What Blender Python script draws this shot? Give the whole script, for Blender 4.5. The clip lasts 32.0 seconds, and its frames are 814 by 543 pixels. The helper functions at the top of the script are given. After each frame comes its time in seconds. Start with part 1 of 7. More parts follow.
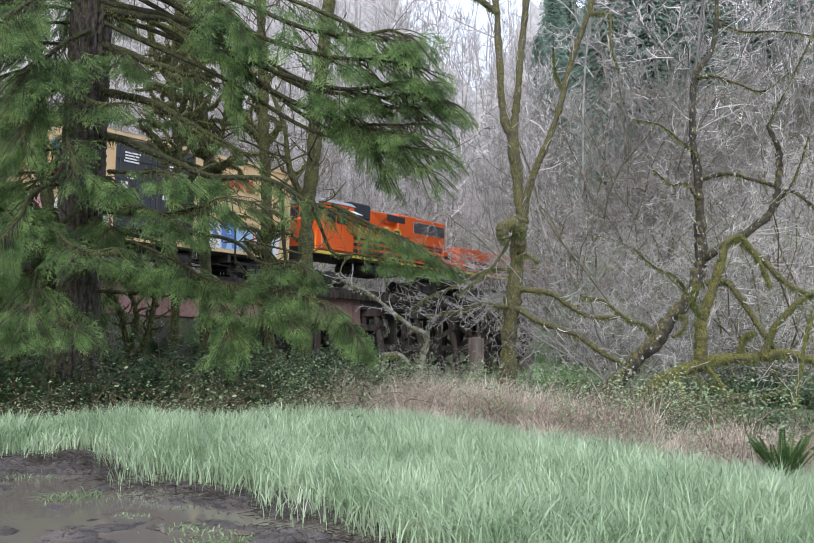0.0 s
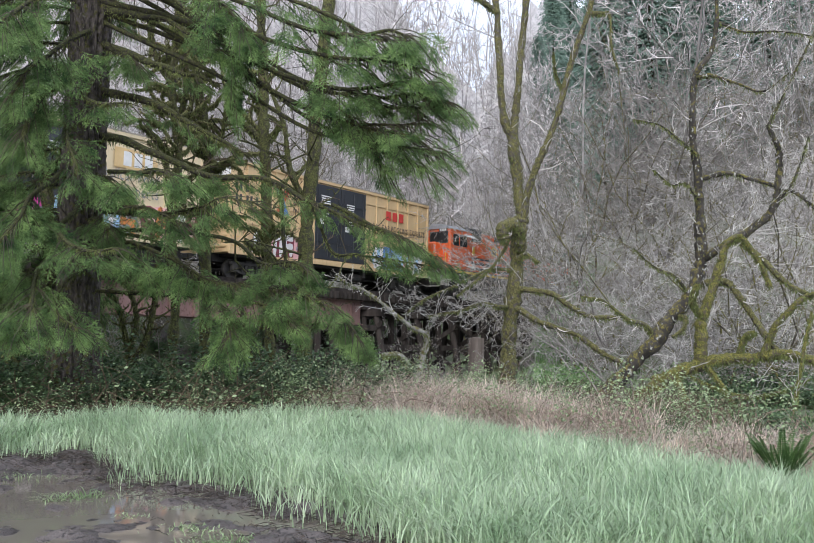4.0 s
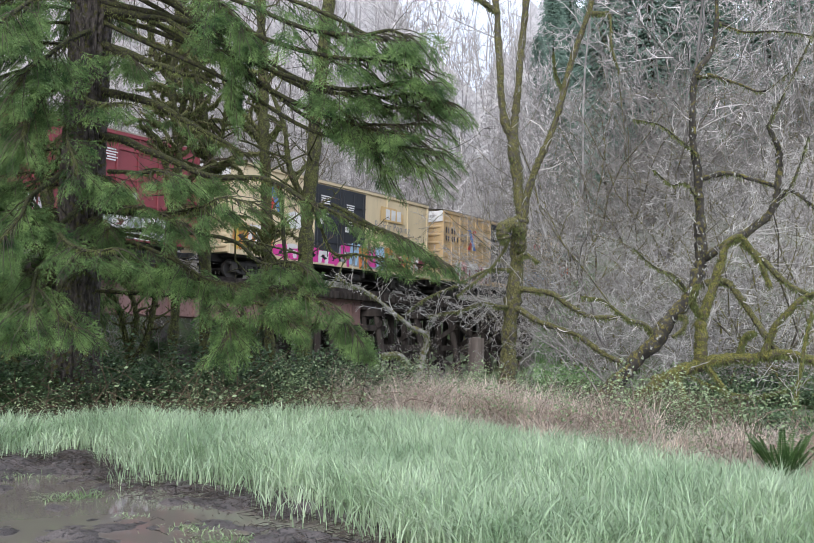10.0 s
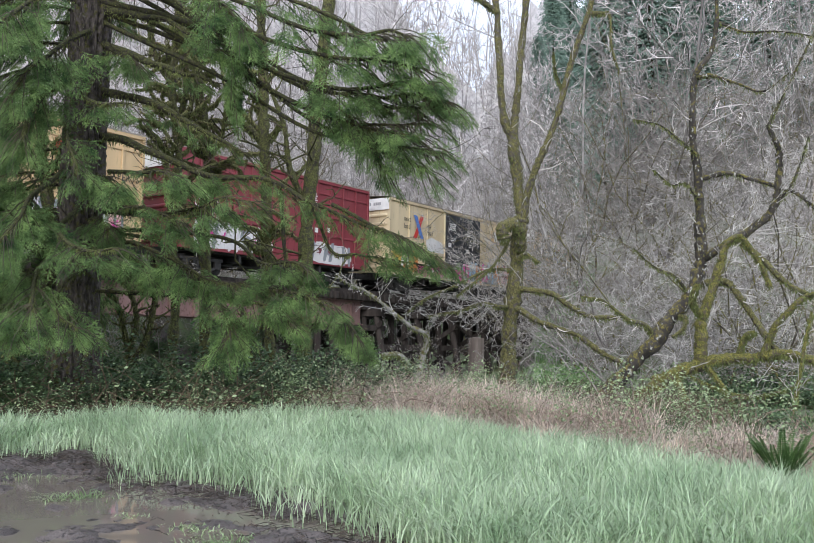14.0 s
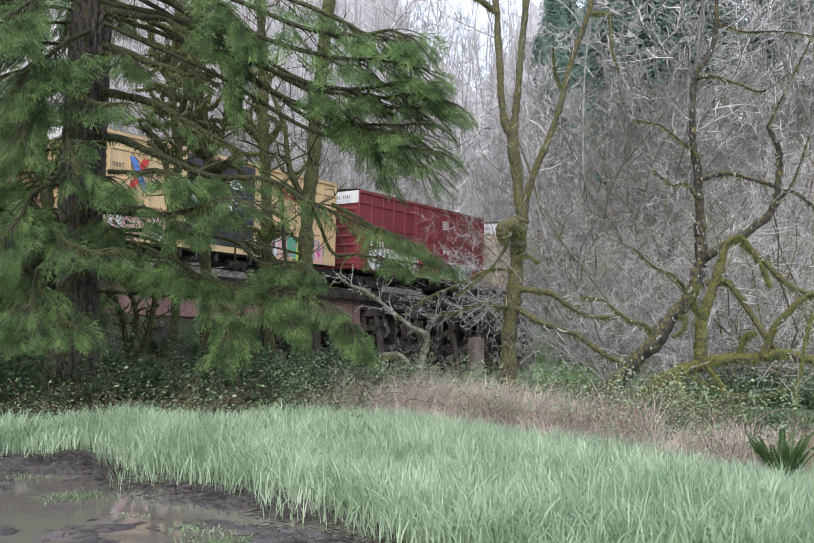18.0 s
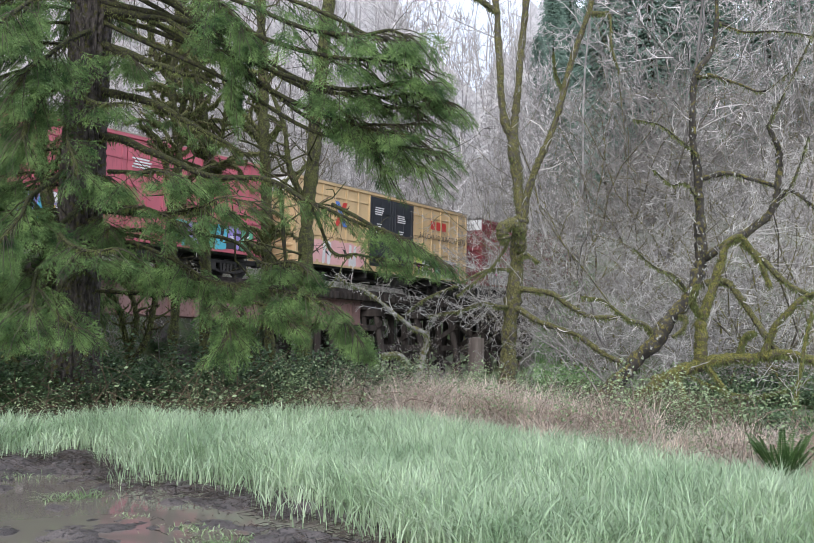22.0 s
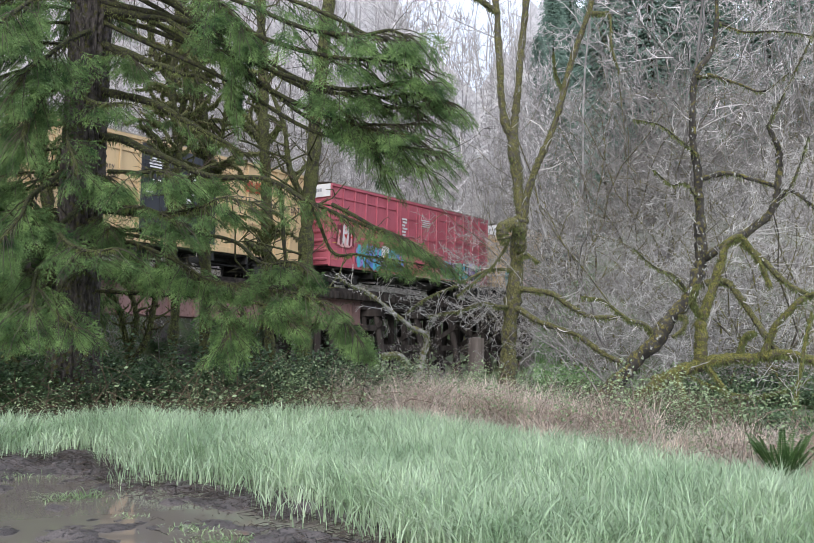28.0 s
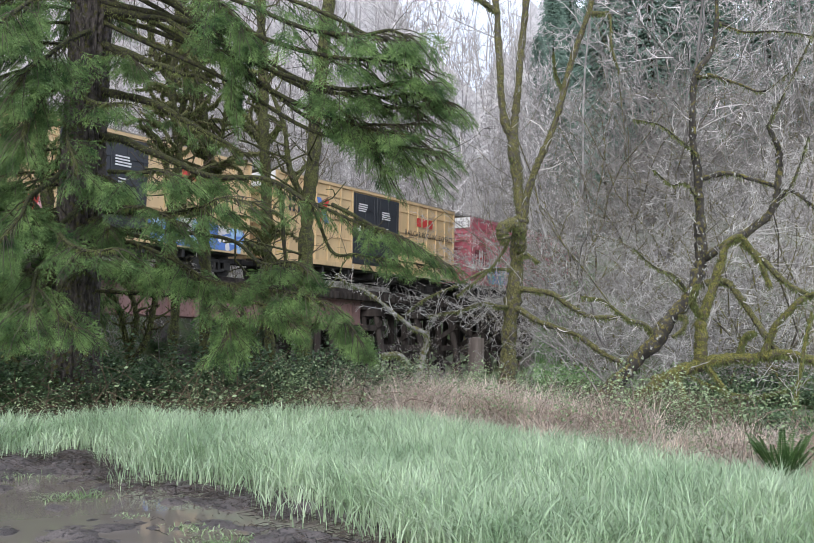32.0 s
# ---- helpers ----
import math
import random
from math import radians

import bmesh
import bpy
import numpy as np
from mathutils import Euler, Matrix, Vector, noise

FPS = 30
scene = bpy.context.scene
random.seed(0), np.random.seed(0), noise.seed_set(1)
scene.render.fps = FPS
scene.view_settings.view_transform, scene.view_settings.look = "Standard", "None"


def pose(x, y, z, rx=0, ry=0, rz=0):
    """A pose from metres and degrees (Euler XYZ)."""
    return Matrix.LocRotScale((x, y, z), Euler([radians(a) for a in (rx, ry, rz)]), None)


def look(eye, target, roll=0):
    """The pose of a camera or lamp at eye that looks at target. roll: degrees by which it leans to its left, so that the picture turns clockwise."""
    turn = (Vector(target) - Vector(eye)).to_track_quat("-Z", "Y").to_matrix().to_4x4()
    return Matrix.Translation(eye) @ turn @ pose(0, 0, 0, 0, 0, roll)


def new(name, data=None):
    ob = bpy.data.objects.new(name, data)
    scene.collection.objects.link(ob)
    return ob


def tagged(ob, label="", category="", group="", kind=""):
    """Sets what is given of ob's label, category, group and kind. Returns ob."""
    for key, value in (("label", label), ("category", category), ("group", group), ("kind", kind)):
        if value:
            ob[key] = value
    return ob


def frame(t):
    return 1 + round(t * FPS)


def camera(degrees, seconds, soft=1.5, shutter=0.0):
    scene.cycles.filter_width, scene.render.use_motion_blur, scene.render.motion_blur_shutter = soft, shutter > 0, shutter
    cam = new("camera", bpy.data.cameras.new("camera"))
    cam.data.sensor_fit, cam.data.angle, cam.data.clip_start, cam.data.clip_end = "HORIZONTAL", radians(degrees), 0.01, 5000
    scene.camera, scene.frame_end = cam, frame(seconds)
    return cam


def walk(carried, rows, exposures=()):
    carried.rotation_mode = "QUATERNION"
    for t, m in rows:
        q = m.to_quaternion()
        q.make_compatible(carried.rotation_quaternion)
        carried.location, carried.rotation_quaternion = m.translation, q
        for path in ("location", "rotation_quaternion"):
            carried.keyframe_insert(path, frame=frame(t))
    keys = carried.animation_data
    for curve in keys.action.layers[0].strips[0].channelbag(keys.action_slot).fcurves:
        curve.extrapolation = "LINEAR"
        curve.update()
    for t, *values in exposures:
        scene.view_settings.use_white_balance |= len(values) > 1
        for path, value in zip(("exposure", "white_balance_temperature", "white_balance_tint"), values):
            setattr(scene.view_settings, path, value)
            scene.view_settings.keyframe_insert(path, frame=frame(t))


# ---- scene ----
# ---- camera: stands still on the meadow's edge ----
cam = camera(48.9, 32.0, soft=0.5)
EYE = pose(0, 0, 1.55, 93.226, 0, 0)
walk(cam, [(0, EYE), (32, EYE)], [(0, 0.06), (32, 0.06)])

# ---- light: bright overcast sky ----
world = bpy.data.worlds.new("overcast")
scene.world = world
world.use_nodes = True
wn, wl = world.node_tree.nodes, world.node_tree.links
sky = wn.new("ShaderNodeTexSky")
sky.sky_type, sky.sun_disc = "NISHITA", False
sky.sun_elevation, sky.sun_rotation = radians(27), radians(191)
sky.air_density, sky.dust_density = 1.0, 4.0
cloud = wn.new("ShaderNodeMixRGB")
cloud.inputs[0].default_value = 0.86
cloud.inputs[2].default_value = (9.4, 10.2, 12.1, 1)
wl.new(sky.outputs[0], cloud.inputs[1])
wl.new(cloud.outputs[0], wn["Background"].inputs[0])
wn["Background"].inputs[1].default_value = 0.125
sun = new("sun", bpy.data.lights.new("sun", "SUN"))
sun.data.energy, sun.data.angle, sun.data.color = 1.5, radians(30), (1.0, 0.97, 0.94)
sun.matrix_world = look((-14, -60, 38), (0, 15, 0))


# ---- materials ----
def mat(name, dark, light, scale=4.0, rough=0.8, metal=0.0, bump=0.0, fine=30.0, vary=0.0, third=None, third_at=0.6, island=0.0, spec=0.5, stretch=(1, 1, 1), through_leaf=0.0):
    m = bpy.data.materials.new(name)
    m.use_nodes = True
    n, l = m.node_tree.nodes, m.node_tree.links
    b = n["Principled BSDF"]
    b.inputs["Roughness"].default_value, b.inputs["Metallic"].default_value = rough, metal
    b.inputs["Specular IOR Level"].default_value = spec
    tc = n.new("ShaderNodeTexCoord")
    mp = n.new("ShaderNodeMapping")
    mp.inputs["Scale"].default_value = stretch
    l.new(tc.outputs["Object"], mp.inputs[0])
    big = n.new("ShaderNodeTexNoise")
    big.inputs["Scale"].default_value, big.inputs["Detail"].default_value = scale, 6
    l.new(mp.outputs[0], big.inputs["Vector"])
    ramp = n.new("ShaderNodeValToRGB")
    ramp.color_ramp.elements[0].position, ramp.color_ramp.elements[1].position = 0.32, 0.68
    ramp.color_ramp.elements[0].color, ramp.color_ramp.elements[1].color = (*dark, 1), (*light, 1)
    l.new(big.outputs[0], ramp.inputs[0])
    out = ramp.outputs[0]
    small = n.new("ShaderNodeTexNoise")
    small.inputs["Scale"].default_value, small.inputs["Detail"].default_value = fine, 5
    l.new(mp.outputs[0], small.inputs["Vector"])
    if third:
        r3 = n.new("ShaderNodeValToRGB")
        r3.color_ramp.elements[0].position, r3.color_ramp.elements[1].position = third_at, third_at + 0.08
        l.new(small.outputs[0], r3.inputs[0])
        mx = n.new("ShaderNodeMixRGB")
        mx.inputs[2].default_value = (*third, 1)
        l.new(r3.outputs[0], mx.inputs[0])
        l.new(out, mx.inputs[1])
        out = mx.outputs[0]
    for amount, node, socket in ((vary, "ShaderNodeObjectInfo", "Random"), (island, "ShaderNodeNewGeometry", "Random Per Island")):
        if amount:
            info = n.new(node)
            rng_ = n.new("ShaderNodeMapRange")
            rng_.inputs[3].default_value, rng_.inputs[4].default_value = 1 - amount, 1 + amount
            l.new(info.outputs[socket], rng_.inputs[0])
            hs = n.new("ShaderNodeHueSaturation")
            l.new(rng_.outputs[0], hs.inputs["Value"])
            l.new(out, hs.inputs["Color"])
            out = hs.outputs[0]
    l.new(out, b.inputs["Base Color"])
    if bump:
        bp = n.new("ShaderNodeBump")
        bp.inputs["Strength"].default_value, bp.inputs["Distance"].default_value = bump, 0.03
        l.new(small.outputs[0], bp.inputs["Height"])
        l.new(bp.outputs[0], b.inputs["Normal"])
    if through_leaf:
        tr = n.new("ShaderNodeBsdfTranslucent")
        l.new(out, tr.inputs[0])
        ms = n.new("ShaderNodeMixShader")
        ms.inputs[0].default_value = through_leaf
        l.new(b.outputs[0], ms.inputs[1])
        l.new(tr.outputs[0], ms.inputs[2])
        l.new(ms.outputs[0], n["Material Output"].inputs[0])
    return m


def mossy(name, bark_dark, bark_light, moss_dark, moss_light, cover, lichen=None, stretch=(1, 1, 0.25), scale=5, fine=22):
    """Bark with moss on the sides that look up, and lichen flecks."""
    m = mat(name, bark_dark, bark_light, scale, 0.9, 0, 0.9, fine, 0.12, lichen, 0.6, stretch=stretch)
    n, l = m.node_tree.nodes, m.node_tree.links
    b = n["Principled BSDF"]
    old = b.inputs["Base Color"].links[0].from_socket
    geo = n.new("ShaderNodeNewGeometry")
    sep = n.new("ShaderNodeSeparateXYZ")
    l.new(geo.outputs["Normal"], sep.inputs[0])
    nz = n.new("ShaderNodeTexNoise")
    nz.inputs["Scale"].default_value, nz.inputs["Detail"].default_value = 13.0, 11
    tc = n.new("ShaderNodeTexCoord")
    l.new(tc.outputs["Object"], nz.inputs["Vector"])
    add = n.new("ShaderNodeMath")
    add.operation = "MULTIPLY_ADD"
    add.inputs[1].default_value = 0.12
    l.new(sep.outputs[2], add.inputs[0])
    l.new(nz.outputs[0], add.inputs[2])
    r = n.new("ShaderNodeValToRGB")
    r.color_ramp.elements[0].position, r.color_ramp.elements[1].position = 0.54 - cover * 0.24, 0.70 - cover * 0.24
    l.new(add.outputs[0], r.inputs[0])
    mossn = n.new("ShaderNodeTexNoise")
    mossn.inputs["Scale"].default_value, mossn.inputs["Detail"].default_value = 42, 8
    l.new(tc.outputs["Object"], mossn.inputs["Vector"])
    r2 = n.new("ShaderNodeValToRGB")
    r2.color_ramp.elements[0].position, r2.color_ramp.elements[1].position = 0.4, 0.62
    r2.color_ramp.elements[0].color, r2.color_ramp.elements[1].color = (*moss_dark, 1), (*moss_light, 1)
    l.new(mossn.outputs[0], r2.inputs[0])
    mx = n.new("ShaderNodeMixRGB")
    l.new(r.outputs[0], mx.inputs[0])
    l.new(old, mx.inputs[1])
    l.new(r2.outputs[0], mx.inputs[2])
    l.new(mx.outputs[0], b.inputs["Base Color"])
    return m


# fir bark: stretched dark streaks paint the shade between its ridges
M_FIRBARK = mossy("fir_bark", (0.018, 0.015, 0.014), (0.135, 0.118, 0.11), (0.05, 0.055, 0.012), (0.11, 0.11, 0.03), 0.1, (0.17, 0.16, 0.155), (1, 1, 0.3), 17, 34)
M_LIMB = mossy("mossy_limb", (0.014, 0.012, 0.010), (0.048, 0.043, 0.035), (0.026, 0.031, 0.009), (0.095, 0.10, 0.033), 0.62)
M_MAPLE = mossy("maple_moss", (0.025, 0.022, 0.018), (0.085, 0.075, 0.06), (0.035, 0.040, 0.011), (0.18, 0.19, 0.068), 0.8)
M_ALDER = mossy("alder_bark", (0.04, 0.036, 0.032), (0.15, 0.135, 0.12), (0.06, 0.056, 0.02), (0.235, 0.225, 0.09), 0.7, (0.42, 0.42, 0.4))
M_MOSS = mat("moss", (0.06, 0.075, 0.022), (0.225, 0.265, 0.09), 9, 0.95, 0, 1.0, 45, 0.1)
M_LICHENBARK = mossy("lichen_bark", (0.020, 0.018, 0.016), (0.095, 0.086, 0.078), (0.10, 0.09, 0.025), (0.26, 0.23, 0.07), 0.12, (0.56, 0.57, 0.54), (1, 1, 0.6), 5, 13)
M_PALEBARK = mossy("pale_bark", (0.20, 0.185, 0.17), (0.50, 0.485, 0.46), (0.10, 0.095, 0.03), (0.27, 0.25, 0.09), 0.3, (0.68, 0.68, 0.66))
M_LITTER = mat("dark_litter", (0.028, 0.022, 0.02), (0.10, 0.08, 0.068), 6, 0.8, 0, 0, 20, 0, island=0.5)
M_TWIG = mat("lichen_twigs", (0.31, 0.295, 0.275), (0.72, 0.705, 0.685), 3, 0.85, 0, 0, 12, 0.3, island=0.3)
M_DARKTWIG = mat("dull_twigs", (0.17, 0.158, 0.147), (0.43, 0.405, 0.385), 2, 0.9, 0, 0, 9, 0.25, island=0.3)
# distance haze is painted in: far twigs paler than the near ones
M_HAZEDFARTWIG = mat("hazed_far_twigs", (0.48, 0.455, 0.455), (0.80, 0.765, 0.765), 0.6, 0.9, 0, 0, 4, 0.35, island=0.25)
M_BROWNTWIG = mat("brown_twigs", (0.07, 0.05, 0.035), (0.2, 0.15, 0.10), 5, 0.85, 0, 0, 20, 0.1, island=0.3)
M_SHOOT = mat("fir_shoots", (0.035, 0.032, 0.022), (0.10, 0.09, 0.055), 5, 0.85, 0, 0, 20, 0.1, island=0.3)
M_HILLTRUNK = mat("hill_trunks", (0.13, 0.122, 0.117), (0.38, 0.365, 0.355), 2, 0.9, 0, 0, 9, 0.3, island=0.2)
M_FADED = mat("faded_orange", (0.62, 0.43, 0.2), (0.68, 0.5, 0.26), 3, 0.6, 0, 0, 9)
# twigs of the hillside alders, lightened in colour to imitate haze
M_HAZEDHILLTWIG = mat("hazed_hill_twigs", (0.42, 0.40, 0.40), (0.78, 0.755, 0.755), 0.8, 0.9, 0, 0, 4, 0.35, island=0.25)
M_CANE = mat("bramble_canes", (0.13, 0.085, 0.07), (0.33, 0.25, 0.20), 3, 0.7, 0, 0, 12, 0, island=0.4)
M_NEEDLE = mat("fir_needles", (0.036, 0.085, 0.032), (0.285, 0.435, 0.16), 3.2, 0.65, 0, 0, 9, 0.15, island=0.4, spec=0.15, through_leaf=0.38)
# needles of the distant firs: bluish haze mixed into their green
M_HAZEDNEEDLE = mat("hazed_far_needles", (0.13, 0.215, 0.17), (0.23, 0.335, 0.27), 0.4, 0.8, 0, 0, 3, 0.2, island=0.3, through_leaf=0.15)
M_GRASS = mat("reed_grass", (0.335, 0.47, 0.285), (0.62, 0.75, 0.525), 1.6, 0.35, 0, 0, 7, 0, island=0.34, through_leaf=0.3, spec=0.6)
M_STRAW = mat("dry_straw", (0.40, 0.31, 0.255), (0.80, 0.69, 0.59), 1.4, 0.8, 0, 0, 9, 0, island=0.5, through_leaf=0.15)
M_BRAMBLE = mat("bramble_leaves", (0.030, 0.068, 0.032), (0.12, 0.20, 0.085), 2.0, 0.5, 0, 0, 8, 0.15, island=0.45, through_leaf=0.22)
M_FRESH = mat("fresh_leaves", (0.20, 0.305, 0.14), (0.48, 0.59, 0.35), 2.0, 0.5, 0, 0, 8, 0.15, island=0.35, through_leaf=0.3)
M_REDLEAF = mat("red_leaves", (0.22, 0.13, 0.10), (0.40, 0.29, 0.23), 2.0, 0.6, 0, 0, 8, 0.15, island=0.4, through_leaf=0.2)
M_FERN = mat("fern_fronds", (0.03, 0.078, 0.02), (0.115, 0.205, 0.06), 2.0, 0.5, 0, 0, 8, 0.1, island=0.3, through_leaf=0.25)
M_MOSSTWIG = mossy("mossy_stems", (0.07, 0.06, 0.05), (0.24, 0.22, 0.19), (0.09, 0.088, 0.025), (0.25, 0.23, 0.075), 0.5, (0.5, 0.5, 0.47))
M_STRIP = mat("strip_grass", (0.12, 0.26, 0.09), (0.28, 0.45, 0.18), 2.0, 0.6, 0, 0, 8, 0.1, island=0.3, through_leaf=0.25)
M_STEEL = mat("rusted_steel", (0.17, 0.105, 0.097), (0.32, 0.20, 0.185), 1.2, 0.75, 0, 0.15, 18, 0.1, (0.09, 0.045, 0.04), 0.58, stretch=(1, 1, 0.35))
M_TIMBER = mat("creosote_timber", (0.02, 0.017, 0.016), (0.075, 0.064, 0.059), 2.5, 0.9, 0, 0.6, 20, 0.3, spec=0.2, stretch=(1, 1, 0.2))
M_RAIL = mat("rail_steel", (0.10, 0.06, 0.045), (0.2, 0.13, 0.1), 3, 0.5, 0.5, 0.1, 30)
M_BALLAST = mat("ballast", (0.09, 0.085, 0.08), (0.24, 0.23, 0.22), 9, 0.9, 0, 0.8, 50)
M_BLACK = mat("black_steel", (0.015, 0.015, 0.016), (0.05, 0.048, 0.046), 3, 0.6, 0, 0.1, 25, 0.1)


def paint(name, c, dirt=0.55, rough=0.5):
    """Weathered railcar paint: streaks run down from the roof."""
    d = tuple(v * dirt for v in c)
    return mat(name, tuple(v * 0.82 for v in c), c, 0.8, rough, 0, 0.04, 5, 0.05, d, 0.60, stretch=(1.6, 1.6, 0.22))


M_YELLOW = paint("yellow_paint", (0.69, 0.505, 0.285), 0.8)
M_TAN = paint("tan_paint", (0.75, 0.63, 0.42), 0.8)
M_DARKRED = paint("dark_red_paint", (0.27, 0.05, 0.064), 0.7)
M_PINKRED = paint("faded_red_paint", (0.54, 0.135, 0.18), 0.78)
M_ORANGE = paint("orange_paint", (0.78, 0.13, 0.025), 0.8, 0.4)
M_NAVY = paint("dark_door_paint", (0.035, 0.04, 0.05), 0.7)
M_ROOF = mat("galvanised_roof", (0.28, 0.25, 0.21), (0.46, 0.42, 0.36), 1.2, 0.55, 0.3, 0.1, 14, 0.1)
M_WHITE = mat("white_paint", (0.66, 0.67, 0.68), (0.8, 0.8, 0.8), 3, 0.6, 0, 0, 20)
M_GREY = mat("grey_paint", (0.22, 0.23, 0.25), (0.34, 0.35, 0.37), 3, 0.5, 0, 0, 20)
M_LOCOYELLOW = mat("stripe_yellow", (0.62, 0.44, 0.06), (0.75, 0.55, 0.1), 3, 0.5, 0, 0, 20)
M_GLASS = mat("dark_glass", (0.02, 0.022, 0.025), (0.04, 0.045, 0.05), 2, 0.08, 0, 0, 10)
SPRAY = {}
for key, c in dict(blue=(0.12, 0.24, 0.62), sky=(0.36, 0.56, 0.78), cyan=(0.10, 0.48, 0.62), white=(0.74, 0.73, 0.74), magenta=(0.72, 0.06, 0.36), pink=(0.78, 0.45, 0.45), green=(0.12, 0.42, 0.25),
                   lime=(0.50, 0.65, 0.12), orange=(0.70, 0.24, 0.07), red=(0.62, 0.06, 0.05), purple=(0.34, 0.26, 0.62), black=(0.025, 0.025, 0.03), maroon=(0.20, 0.04, 0.06), ochre=(0.66, 0.45, 0.08), grey=(0.3, 0.32, 0.35)).items():
    SPRAY[key] = mat("spray_" + key, tuple(v * 0.85 for v in c), c, 2.2, 0.6, 0, 0, 12)


def ground_material():
    """Soil, mud, litter and mossy grass, by place; the hill's litter carries painted haze."""
    m = mat("ground_soil", (0.048, 0.04, 0.038), (0.15, 0.128, 0.12), 2.6, 0.75, 0, 1.0, 24, 0, (0.025, 0.02, 0.018), 0.56)
    n, l = m.node_tree.nodes, m.node_tree.links
    b = n["Principled BSDF"]
    old = b.inputs["Base Color"].links[0].from_socket
    tc = n.new("ShaderNodeTexCoord")
    nz = n.new("ShaderNodeTexNoise")
    nz.inputs["Scale"].default_value, nz.inputs["Detail"].default_value = 0.35, 8
    l.new(tc.outputs["Object"], nz.inputs["Vector"])
    sep = n.new("ShaderNodeSeparateXYZ")
    l.new(tc.outputs["Object"], sep.inputs[0])
    far = n.new("ShaderNodeMapRange")
    far.inputs[1].default_value, far.inputs[2].default_value = 11.0, 17.0
    l.new(sep.outputs[1], far.inputs[0])
    r = n.new("ShaderNodeValToRGB")
    r.color_ramp.elements[0].position, r.color_ramp.elements[1].position = 0.46, 0.56
    l.new(nz.outputs[0], r.inputs[0])
    mul = n.new("ShaderNodeMath")
    mul.operation = "MULTIPLY"
    l.new(far.outputs[0], mul.inputs[0])
    l.new(r.outputs[0], mul.inputs[1])
    mx = n.new("ShaderNodeMixRGB")
    mx.inputs[2].default_value = (0.11, 0.17, 0.06, 1)
    l.new(mul.outputs[0], mx.inputs[0])
    l.new(old, mx.inputs[1])
    hill = n.new("ShaderNodeMapRange")
    hill.inputs[1].default_value, hill.inputs[2].default_value = 3.0, 9.0
    l.new(sep.outputs[2], hill.inputs[0])
    mx2 = n.new("ShaderNodeMixRGB")
    litter = n.new("ShaderNodeTexNoise")
    litter.inputs["Scale"].default_value, litter.inputs["Detail"].default_value = 2.2, 9
    l.new(tc.outputs["Object"], litter.inputs["Vector"])
    # litter on the hill, far paler than real: the colour imitates haze
    haze_ramp = n.new("ShaderNodeValToRGB")
    haze_ramp.color_ramp.elements[0].position, haze_ramp.color_ramp.elements[1].position = 0.4, 0.62
    haze_ramp.color_ramp.elements[0].color, haze_ramp.color_ramp.elements[1].color = (0.42, 0.39, 0.38, 1), (0.70, 0.66, 0.65, 1)
    l.new(litter.outputs[0], haze_ramp.inputs[0])
    l.new(haze_ramp.outputs[0], mx2.inputs[2])
    l.new(hill.outputs[0], mx2.inputs[0])
    l.new(mx.outputs[0], mx2.inputs[1])
    l.new(mx2.outputs[0], b.inputs["Base Color"])
    b.inputs["Roughness"].default_value = 0.5
    return m


M_GROUND = ground_material()
M_WATER = bpy.data.materials.new("muddy_water")
M_WATER.use_nodes = True
_b = M_WATER.node_tree.nodes["Principled BSDF"]
_b.inputs["Base Color"].default_value = (0.2, 0.175, 0.15, 1)
_b.inputs["Roughness"].default_value, _b.inputs["Specular IOR Level"].default_value = 0.04, 0.5
_n = M_WATER.node_tree.nodes.new("ShaderNodeTexNoise")
_n.inputs["Scale"].default_value = 3.0
_p = M_WATER.node_tree.nodes.new("ShaderNodeBump")
_p.inputs["Strength"].default_value, _p.inputs["Distance"].default_value = 0.02, 0.02
M_WATER.node_tree.links.new(_n.outputs[0], _p.inputs["Height"])
M_WATER.node_tree.links.new(_p.outputs[0], _b.inputs["Normal"])


